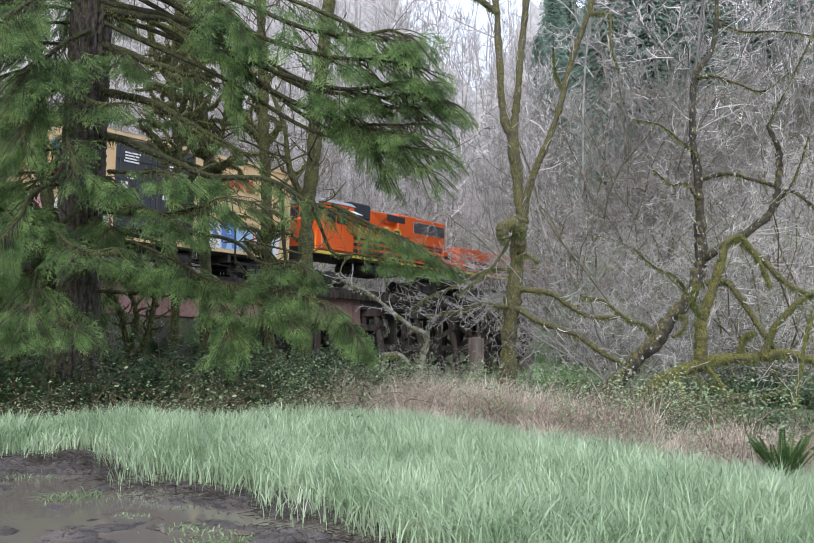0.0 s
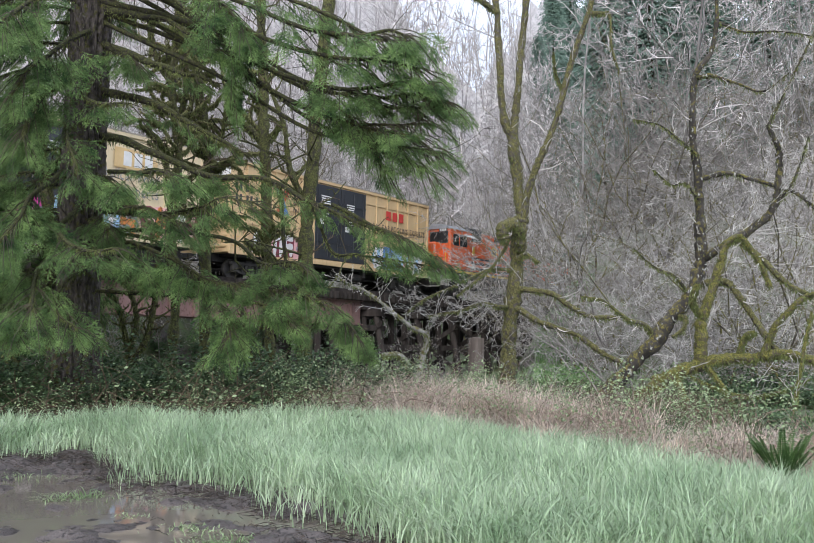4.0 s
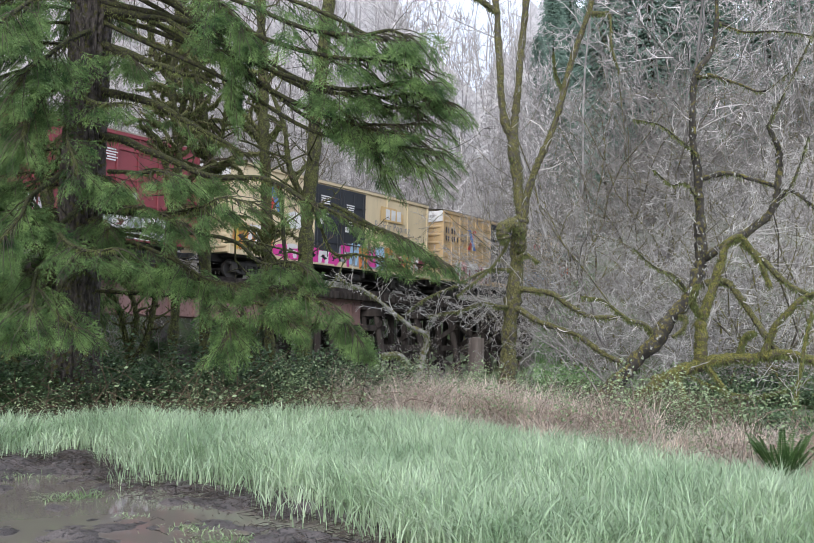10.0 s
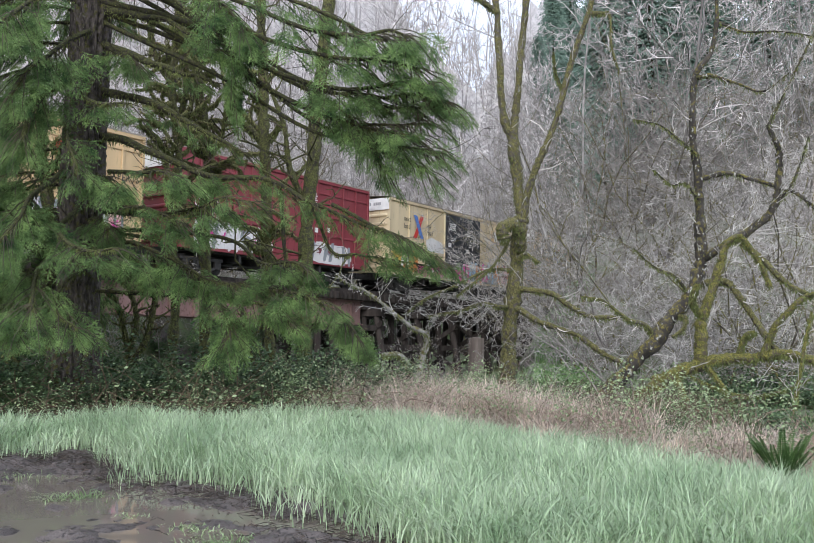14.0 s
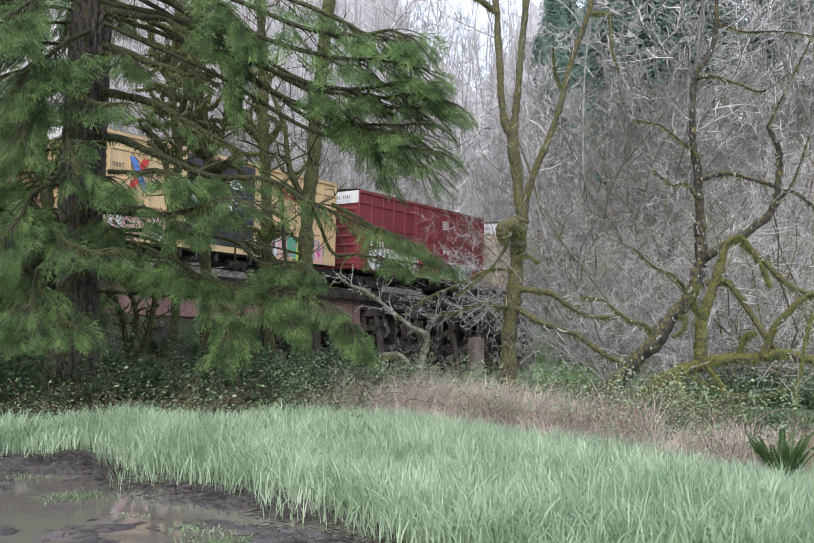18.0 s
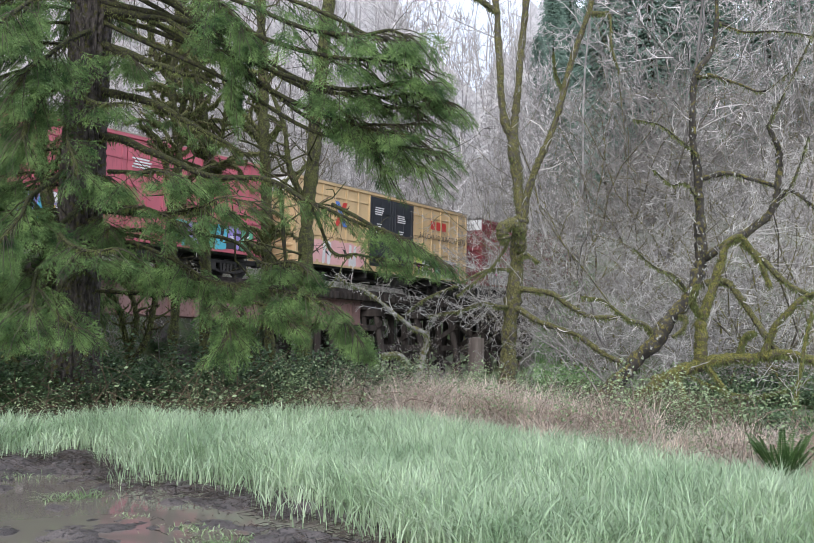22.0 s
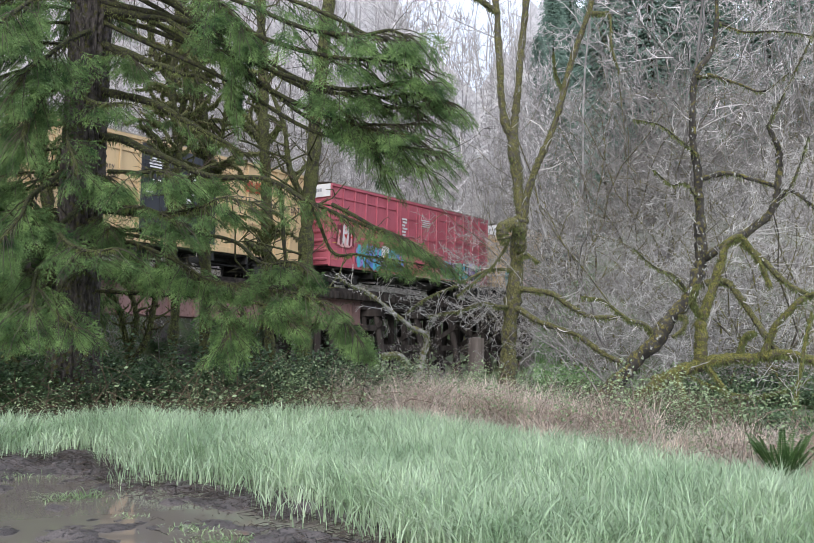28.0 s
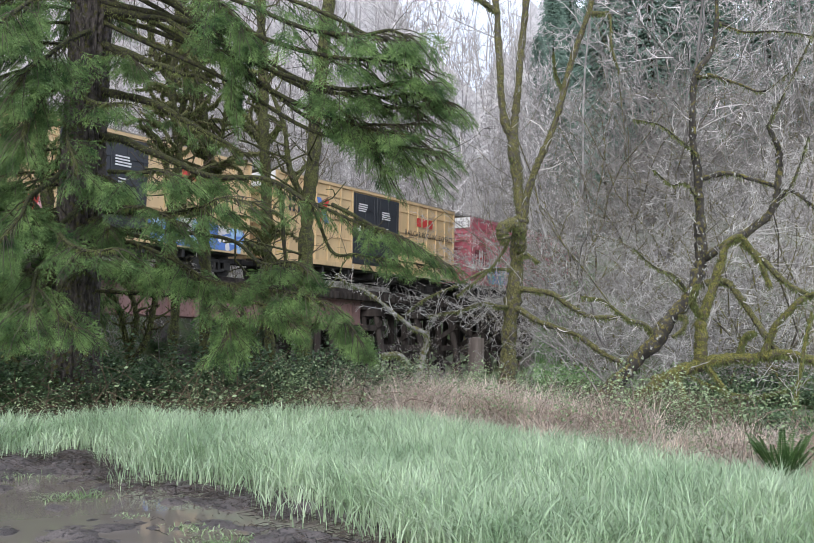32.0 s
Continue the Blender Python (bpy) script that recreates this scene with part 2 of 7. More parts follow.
# ---- mesh helpers ----
class Geo:
    """Collects vertices and faces for one mesh."""

    def __init__(self):
        self.v, self.f, self.n = [], [], 0

    def add(self, verts, faces):
        verts = np.asarray(verts, float).reshape(-1, 3)
        self.v.append(verts)
        self.f.append(np.asarray(faces, int) + self.n)
        self.n += len(verts)

    def tube(self, pts, radii, sides=5):
        pts = np.asarray(pts, float)
        n = len(pts)
        radii = np.broadcast_to(np.asarray(radii, float), (n,))
        t = np.gradient(pts, axis=0)
        t /= np.linalg.norm(t, axis=1)[:, None] + 1e-9
        ref = np.array([0.31, 0.83, 0.46]) if abs(t[0] @ np.array([0.31, 0.83, 0.46])) < 0.9 else np.array([0.9, -0.2, 0.1])
        a = np.cross(t, ref)
        a /= np.linalg.norm(a, axis=1)[:, None] + 1e-9
        b = np.cross(t, a)
        ang = np.arange(sides) * 2 * np.pi / sides
        ring = pts[:, None] + radii[:, None, None] * (a[:, None] * np.cos(ang)[None, :, None] + b[:, None] * np.sin(ang)[None, :, None])
        i = np.arange(n - 1)[:, None] * sides
        j = np.arange(sides)[None]
        k = (j + 1) % sides
        self.add(ring.reshape(-1, 3), np.stack([i + j, i + k, i + sides + k, i + sides + j], -1).reshape(-1, 4))

    def tubes(self, P, R, sides=3):
        """Many lines of equal point count at once: P (m, n, 3), R (m, n)."""
        m, n = P.shape[:2]
        if not m:
            return
        t = np.gradient(P, axis=1)
        t /= np.linalg.norm(t, axis=2)[..., None] + 1e-9
        ref = np.where(np.abs(t[:, :1] @ np.array([0.31, 0.83, 0.46]))[..., None] < 0.9, np.array([0.31, 0.83, 0.46]), np.array([0.9, -0.2, 0.1]))
        a = np.cross(t, ref)
        a /= np.linalg.norm(a, axis=2)[..., None] + 1e-9
        b = np.cross(t, a)
        ang = np.arange(sides) * 2 * np.pi / sides
        ring = P[:, :, None] + R[:, :, None, None] * (a[:, :, None] * np.cos(ang)[:, None] + b[:, :, None] * np.sin(ang)[:, None])
        i = (np.arange(m)[:, None, None] * n + np.arange(n - 1)[None, :, None]) * sides
        j = np.arange(sides)[None, None]
        k = (j + 1) % sides
        self.add(ring.reshape(-1, 3), np.stack([i + j, i + k, i + sides + k, i + sides + j], -1).reshape(-1, 4))

    def box(self, x0, x1, y0, y1, z0, z1, c=0.0):
        """A box with chamfered upright and level edges."""
        if not c:
            self.add([(x, y, z) for z in (z0, z1) for x, y in ((x0, y0), (x1, y0), (x1, y1), (x0, y1))],
                     [(0, 3, 2, 1), (4, 5, 6, 7), (0, 1, 5, 4), (1, 2, 6, 5), (2, 3, 7, 6), (3, 0, 4, 7)])
            return
        bm = bmesh.new()
        bmesh.ops.create_cube(bm, size=1.0)
        for q in bm.verts:
            q.co = Vector(((x0 + x1) / 2 + q.co.x * (x1 - x0), (y0 + y1) / 2 + q.co.y * (y1 - y0), (z0 + z1) / 2 + q.co.z * (z1 - z0)))
        bmesh.ops.bevel(bm, geom=bm.edges[:], offset=c, segments=1, affect="EDGES")
        bm.verts.index_update()
        vs = [tuple(q.co) for q in bm.verts]
        for p in bm.faces:
            ids = [q.index for q in p.verts]
            self.f.append(np.array([ids]) + self.n)
        self.v.append(np.array(vs))
        self.n += len(vs)
        bm.free()

    def mesh(self, name, material, smooth=False):
        me = bpy.data.meshes.new(name)
        v = np.concatenate(self.v)
        groups = [(a.shape[1], a) for a in self.f if len(a)]
        loops = np.concatenate([a.reshape(-1) for _, a in groups])
        totals = np.concatenate([np.full(len(a), k) for k, a in groups])
        starts = np.concatenate([[0], np.cumsum(totals)[:-1]])
        me.vertices.add(len(v))
        me.vertices.foreach_set("co", v.reshape(-1))
        me.loops.add(len(loops))
        me.loops.foreach_set("vertex_index", loops.astype(np.int32))
        me.polygons.add(len(totals))
        me.polygons.foreach_set("loop_start", starts.astype(np.int32))
        me.polygons.foreach_set("use_smooth", np.full(len(totals), smooth))
        me.update(calc_edges=True)
        me.materials.append(material)
        return me


def part(name, data, material=None, parent=None, label="", at=None, smooth=False):
    me = data.mesh(name, material, smooth) if isinstance(data, Geo) else data
    ob = new(name, me)
    if parent:
        ob.parent = parent
    if at is not None:
        ob.matrix_basis = at
    return tagged(ob, label) if label else ob


def thing(name, label, category, m=None, group="", kind=""):
    ob = new(name)
    ob.empty_display_size = 0.1
    if m is not None:
        ob.matrix_basis = m
    return tagged(ob, label, category, group, kind)


def boxes(*rows, c=0.0):
    g = Geo()
    for r in rows:
        g.box(*r, c=c)
    return g


# ---- the railway line ----
LINE_TURN = 54.25                      # degrees from +X to the way of travel
TX, TY = math.cos(radians(LINE_TURN)), math.sin(radians(LINE_TURN))
NX, NY = -TY, TX                       # away from the meadow
OFF = 29.69                            # metres from the camera's foot to the centre line
GRADE = 0.03217                        # the line falls away from the meadow


def rail_z(s):
    """Height of the rails at s metres along the line."""
    return 4.301 - GRADE * np.clip(s, -30, 78)


def line_at(s):
    """Place (x, y) and heading in radians at s metres along the centre line."""
    return TX * s + NX * OFF, TY * s + NY * OFF, radians(LINE_TURN)


def on_line(s):
    """The pose at s metres along the line; local x is the way of travel."""
    x, y, a = line_at(s)
    fall = math.degrees(math.atan(GRADE)) if -30 < s < 78 else 0
    return pose(x, y, float(rail_z(s)), 0, fall, math.degrees(a))


def car_on_line(s, length):
    """The pose of a car whose two trucks stand on the line."""
    b = 0.112 * length
    za, zb = float(rail_z(s + b)), float(rail_z(s + length - b))
    slope = (zb - za) / (length - 2 * b)
    x, y, a = line_at(s)
    return pose(x, y, za - slope * b, 0, -math.degrees(math.atan(slope)), math.degrees(a))


LINE = np.array([line_at(s) for s in np.arange(-160, 420, 2.5)])


def beside_line(x, y):
    """Metres from the line, positive on its far side."""
    x, y = np.asarray(x, float), np.asarray(y, float)
    flat_x, flat_y = x.reshape(-1), y.reshape(-1)
    out = np.empty(len(flat_x))
    for k in range(0, len(flat_x), 4000):
        dx, dy = flat_x[k:k + 4000, None] - LINE[:, 0], flat_y[k:k + 4000, None] - LINE[:, 1]
        i = np.argmin(dx * dx + dy * dy, axis=1)
        row = np.arange(len(i))
        a = LINE[i, 2]
        side = -np.sin(a) * dx[row, i] + np.cos(a) * dy[row, i]
        out[k:k + 4000] = np.copysign(np.hypot(dx[row, i], dy[row, i]), side)
    return out.reshape(x.shape)


def hump(v, a, b, soft):
    """1 between a and b, falling to 0 over soft metres outside."""
    return np.clip(1 - np.maximum(np.maximum(a - v, v - b), 0) / soft, 0, 1)


def smooth_step(v, a, b):
    t = np.clip((v - a) / (b - a), 0, 1)
    return t * t * (3 - 2 * t)


def ground_z(x, y):
    x, y = np.asarray(x, float), np.asarray(y, float)
    s, p = TX * x + TY * y, NX * x + NY * y
    z = -1.3 * hump(s, 17, 47, 8) * hump(p, 22, 35, 6)
    z = z - 0.35 * smooth_step(y, 15, 21) * (x > -40)
    sd = beside_line(x, y)
    bank = smooth_step(np.abs(sd), 5.5, 2.2) * (rail_z(s) - 0.45) * (1 - hump(s, 3, 59, 3))
    z = np.maximum(z, bank + np.minimum(z, 0))
    az = np.arctan2(x, np.maximum(y, 1))
    notch = np.exp(-((az - 0.06) / 0.085) ** 2)
    far_side = np.minimum(np.maximum(sd - 7, 0) * 1.2, (80 + 45 * smooth_step(az, 0.1, 0.17)) * (1 - 0.48 * notch))
    near_side = np.minimum(np.maximum(np.minimum((-sd - 6) * 1.1, (y - 36) * 0.75), 0), 75) * smooth_step(az, 0.09, 0.2)
    z = z + (far_side + near_side) * (y > 0) + 0.06 * np.sin(x * 0.9) * np.sin(y * 0.7) * (y > 13)
    # the puddle's hollow in the mud
    pud = np.exp(-(((x + 3.9) / 2.3) ** 2 + ((y - 6.6) / 2.2) ** 2))
    rut = 0.05 * np.exp(-((y - 7.3 - 0.55 * (-1.4 - x)) / 0.28) ** 2) * hump(x, -3.2, 0.4, 0.6)
    z = z - 0.10 * pud - rut
    return z


def build_ground():
    g = Geo()
    # one sheet, finer near the camera
    xs = np.unique(np.concatenate([np.linspace(-900, -60, 22), np.linspace(-60, -9, 40), np.linspace(-9, -5.4, 40), np.linspace(-5.4, 0.6, 170), np.linspace(0.6, 9, 90), np.linspace(9, 60, 40), np.linspace(60, 900, 22)]))
    ys = np.unique(np.concatenate([np.linspace(-900, -30, 14), np.linspace(-30, 4, 24), np.linspace(4, 5.6, 16), np.linspace(5.6, 10.4, 150), np.linspace(10.4, 15, 50), np.linspace(15, 90, 110), np.linspace(90, 900, 24)]))
    X, Y = np.meshgrid(xs, ys)
    Z = ground_z(X, Y)
    r = np.random.RandomState(3)
    near = np.exp(-np.maximum(np.hypot(X, Y - 8) - 7, 0))
    for k in range(26):
        a, fr, ph = r.uniform(0, 6.28), r.uniform(2, 16), r.uniform(0, 6.28)
        Z += near * 0.02 / fr ** 0.6 * np.sin(fr * (X * np.cos(a) + Y * np.sin(a)) + ph + 1.5 * np.sin(X * 1.3 + k))
    mud = near * (Y < 11)
    for k in range(40):
        a, fr, ph = r.uniform(0, 6.28), r.uniform(14, 60), r.uniform(0, 6.28)
        Z += mud * 0.11 / fr * np.sin(fr * (X * np.cos(a) + Y * np.sin(a)) + ph + 2.0 * np.sin(X * 2.3 + Y * 1.7 + k)) * r.uniform(0.4, 1)
    n, m = X.shape
    i = np.arange(n * m).reshape(n, m)
    g.add(np.stack([X, Y, Z], -1), np.stack([i[:-1, :-1], i[:-1, 1:], i[1:, 1:], i[1:, :-1]], -1).reshape(-1, 4))
    ob = part("ground", g, M_GROUND, smooth=True)
    tagged(ob, "damp brown soil and mud with leaf litter", "ground", kind="structure")
    w = Geo()
    w.add([(-14, 2, -0.034), (0.6, 2, -0.034), (0.6, 9.4, -0.034), (-14, 9.4, -0.034)], [(0, 1, 2, 3)])
    ob = part("water", w, M_WATER)
    tagged(ob, "shallow muddy puddle in wheel ruts", "puddle", kind="structure")


build_ground()


# ---- bridge: steel girder span and timber trestle ----
def build_bridge():
    bridge = thing("railway_bridge", "rusty steel girder bridge on dark timber trestle bents", "bridge", on_line(0), kind="structure")
    for a0, a1 in ((12.0, 35.8),):
        for side in (-1.0, 1.0):
            web = boxes((a0, a1, side - 0.012, side + 0.012, -1.72, -0.56))
            girder = part("girder", web, M_STEEL, bridge, "reddish-brown rusted plate girder")
            part("flange", boxes((a0, a1, side - 0.2, side + 0.2, -1.75, -1.705), (a0, a1, side - 0.2, side + 0.2, -0.575, -0.53)), M_STEEL, girder)
            st = boxes((-0.012, 0.012, -0.15, 0.15, -1.70, -0.58)).mesh("stiffener", M_STEEL)
            s = a0 + 0.1
            while s <= a1:
                part("stiffener", st, parent=girder, at=pose(s, side, 0))
                s += 1.27
        for s in np.arange(a0 + 1, a1, 4):
            g = Geo()
            g.tube([(s, -1, -1.5), (s + 1.5, 1, -0.6)], 0.05, 4)
            g.tube([(s, -1, -0.6), (s + 1.5, 1, -1.5)], 0.05, 4)
            part("cross_frame", g, M_STEEL, bridge)
    # ties, guard timbers and rails over the bridge
    tie = boxes((-0.1, 0.1, -1.5, 1.5, -0.52, -0.17), c=0.012).mesh("tie", M_TIMBER)
    for k, s in enumerate(np.arange(2.4, 60, 0.36)):
        part("tie", tie, parent=bridge, at=pose(s, 0.03 * math.sin(k * 5.1), 0))
    part("guard_timber", boxes((2.4, 60, -1.35, -1.18, -0.16, 0.0)), M_TIMBER, bridge)
    part("guard_timber", boxes((2.4, 60, 1.18, 1.35, -0.16, 0.0)), M_TIMBER, bridge)
    # stringers and bents of the timber parts
    r = random.Random(5)
    for a0, a1 in ((2.4, 12.0), (35.8, 60.0)):
        for y in (-1.05, -0.7, 0.7, 1.05):
            part("stringer", boxes((a0, a1, y - 0.15, y + 0.15, -0.95, -0.45), c=0.01), M_TIMBER, bridge)
    bents = [11.6, 36.3, 39.8, 43.2, 46.6, 50.0, 53.4, 56.8, 59.6]
    for s in bents:
        bent = part("bent", boxes((s - 0.18, s + 0.18, -2.1, 2.1, -1.3, -0.95), c=0.015), M_TIMBER, bridge, "black creosoted timber bent")
        for y0, y1 in ((-1.7, -2.6), (-0.85, -1.15), (0.0, 0.0), (0.85, 1.15), (1.7, 2.6)):
            g = Geo()
            pts = [(s + r.uniform(-0.05, 0.05), y0 + (y1 - y0) * f, -1.3 - 4.0 * f) for f in (0, 0.5, 1)]
            g.tube(pts, (0.17, 0.18, 0.19), 8)
            part("pile", g, M_TIMBER, bent, smooth=True)
        for sgn in (-1, 1):
            g = Geo()
            x = s - sgn * 0.2
            g.add([(x - 0.04, -2.2 * sgn, -1.5), (x + 0.04, -2.2 * sgn, -1.5), (x + 0.04, 2.3 * sgn, -4.1), (x - 0.04, 2.3 * sgn, -4.1),
                   (x - 0.04, -2.2 * sgn, -1.78), (x + 0.04, -2.2 * sgn, -1.78), (x + 0.04, 2.3 * sgn, -4.38), (x - 0.04, 2.3 * sgn, -4.38)],
                  [(0, 1, 2, 3), (4, 7, 6, 5), (0, 4, 5, 1), (1, 5, 6, 2), (2, 6, 7, 3), (3, 7, 4, 0)])
            part("sway_brace", g, M_TIMBER, bent)
    for s0, s1 in zip(bents[1:], bents[2:]):
        for y in (-2.0, 2.0):
            part("girt", boxes((s0, s1, y - 0.06, y + 0.06, -3.0, -2.72)), M_TIMBER, bridge)
            if r.random() < 0.6:
                g = Geo()
                g.tube([(s0, y, -1.5), (s1, y, -2.9)], 0.09, 4)
                part("brace", g, M_TIMBER, bridge)
    pier = part("bent", boxes((32.6, 33.0, -2.3, 2.3, -2.12, -1.78), c=0.015), M_TIMBER, bridge, "black creosoted timber bent")
    for y0, y1 in ((-1.9, -2.5), (-1.0, -1.3), (0.0, 0.0), (1.0, 1.3), (1.9, 2.5)):
        for dx in (-0.25, 0.9):
            g = Geo()
            g.tube([(32.8 + dx, y0, -2.1), (32.8 + dx * 1.1, (y0 + y1) / 2, -4.0), (32.8 + dx * 1.2, y1, -5.9)], (0.19, 0.2, 0.2), 8)
            part("pile", g, M_TIMBER, pier, smooth=True)
    for z in (-3.3, -4.4):
        part("girt", boxes((31.6, 40.2, -2.52, -2.38, z - 0.14, z + 0.14)), M_TIMBER, pier)
    part("bearing_block", boxes((35.2, 36.8, -1.9, 1.9, -2.05, -1.76), c=0.02), M_TIMBER, bridge)
    tr = thing("railway_track", "worn steel rails spiked to dark timber ties", "track", on_line(0), kind="structure")
    home = tr.matrix_basis.inverted()

    def sweep(sec, a0, a1, step, closed=True):
        """A section swept along the line."""
        g = Geo()
        ss = np.arange(a0, a1 + step * 0.5, step)
        v = [home @ on_line(float(q)) @ Vector((0, y, z)) for q in ss for y, z in sec]
        m, n = len(sec), len(ss)
        last = m if closed else m - 1
        g.add([tuple(q) for q in v], [(i * m + k, i * m + (k + 1) % m, (i + 1) * m + (k + 1) % m, (i + 1) * m + k) for i in range(n - 1) for k in range(last)])
        return g
    for y in (-0.755, 0.755):
        sec = [(y - 0.07, -0.165), (y + 0.07, -0.165), (y + 0.012, -0.14), (y + 0.012, -0.034), (y + 0.035, -0.04), (y + 0.035, 0.0), (y - 0.035, 0.0), (y - 0.035, -0.04), (y - 0.012, -0.034), (y - 0.012, -0.14)]
        part("rail", sweep(sec, -150, 260, 5.0), M_RAIL, tr)
    for a0, a1 in ((-150, 2.4), (60, 258)):
        part("ballast_bed", sweep([(-2.6, -0.75), (-1.7, -0.2), (1.7, -0.2), (2.6, -0.75)], a0, a1, 5.0, False), M_BALLAST, tr)
    for a0, a1 in ((-20, 2.4), (60, 110)):
        for s in np.arange(a0, a1, 0.55):
            part("tie", tie, parent=tr, at=home @ on_line(float(s)) @ pose(0, 0, 0.02))


build_bridge()

# an old cut-off pile beside the trestle
def old_pile():
    t = thing("old_pile", "weathered grey cut-off timber pile in brambles", "post", pose(2.50, 33.00, -1.6))
    g = Geo()
    g.tube([(0, 0, -0.6), (0.02, 0, 0.6), (0.03, 0, 1.55), (0.05, 0.02, 2.55)], (0.32, 0.31, 0.30, 0.29), 10)
    g.tube([(0.05, 0.02, 2.55), (0.05, 0.02, 2.6)], (0.29, 0.02), 10)
    part("shaft", g, M_OLDWOOD, t, smooth=False)


M_OLDWOOD = mat("weathered_wood", (0.09, 0.07, 0.06), (0.24, 0.2, 0.18), 3, 0.9, 0, 0.8, 20, stretch=(1, 1, 0.12))
old_pile()

# ---- the train ----
MOVES = []          # (thing, place along the line at the start)
SPINS = []          # wheelsets
BOXCARS = []


def wheelset_mesh():
    g = Geo()
    for y in (-0.72, 0.72):
        g.tube([(0, y - 0.07, 0), (0, y - 0.07, 0), (0, y + 0.07, 0), (0, y + 0.07, 0)], (0.02, 0.42, 0.42, 0.02), 20)
    g.tube([(0, -0.95, 0), (0, 0.95, 0)], 0.08, 8)
    for k in range(5):
        a = k * 1.2566
        g.tube([(0.2 * math.cos(a), -0.8, 0.2 * math.sin(a)), (0.2 * math.cos(a), -0.76, 0.2 * math.sin(a))], 0.05, 6)
    return g.mesh("wheelset", M_BLACK, False)


def side_frame_mesh():
    g = Geo()
    for y in (-1.0, 1.0):
        a, b = y - 0.07, y + 0.07
        g.box(-1.15, 1.15, a, b, 0.60, 0.74, c=0.02)
        g.box(-0.5, 0.5, a, b, 0.18, 0.30, c=0.02)
        for s in (-1, 1):
            g.box(s * 0.87 - 0.17, s * 0.87 + 0.17, a - 0.02, b + 0.02, 0.28, 0.62, c=0.02)
            g.tube([(s * 0.75, y, 0.32), (s * 0.45, y, 0.24)], 0.08, 4)
            g.box(s * 0.42 - 0.06, s * 0.42 + 0.06, a, b, 0.25, 0.65)
        for k in (-0.2, 0.0, 0.2):
            g.tube([(k, y, 0.3), (k, y, 0.6)], 0.07, 8)
    g.box(-0.2, 0.2, -1.0, 1.0, 0.5, 0.8)
    return g.mesh("side_frames", M_BLACK)


WHEELSET, SIDEFRAMES = wheelset_mesh(), side_frame_mesh()


def trucks(car, places):
    for x in places:
        truck = part("truck", SIDEFRAMES, parent=car, label="black cast-steel truck", at=pose(x, 0, 0))
        for dx in (-0.87, 0.87):
            SPINS.append((part("wheelset", WHEELSET, parent=truck, at=pose(dx, 0, 0.42)), dx))


def couplers(car, length):
    g = Geo()
    g.box(-0.9, 0.2, -0.12, 0.12, 0.72, 0.95, c=0.02)
    g.box(-1.1, -0.85, -0.2, 0.2, 0.68, 0.98, c=0.04)
    me = g.mesh("coupler", M_BLACK)
    part("coupler", me, parent=car)
    part("coupler", me, parent=car, at=pose(length, 0, 0, 0, 0, 180))


def flat(pts, y, proud=0.006):
    """A flat shape on the near side (local x, z points), slightly proud of the plane y."""
    g = Geo()
    n = len(pts)
    v = [(x, y, z) for x, z in pts] + [(x, y - proud, z) for x, z in pts]
    g.v.append(np.array(v, float))
    g.f.append(np.array([list(range(n, 2 * n))]))
    g.f.append(np.array([(i, (i + 1) % n, n + (i + 1) % n, n + i) for i in range(n)]))
    g.n = 2 * n
    return g


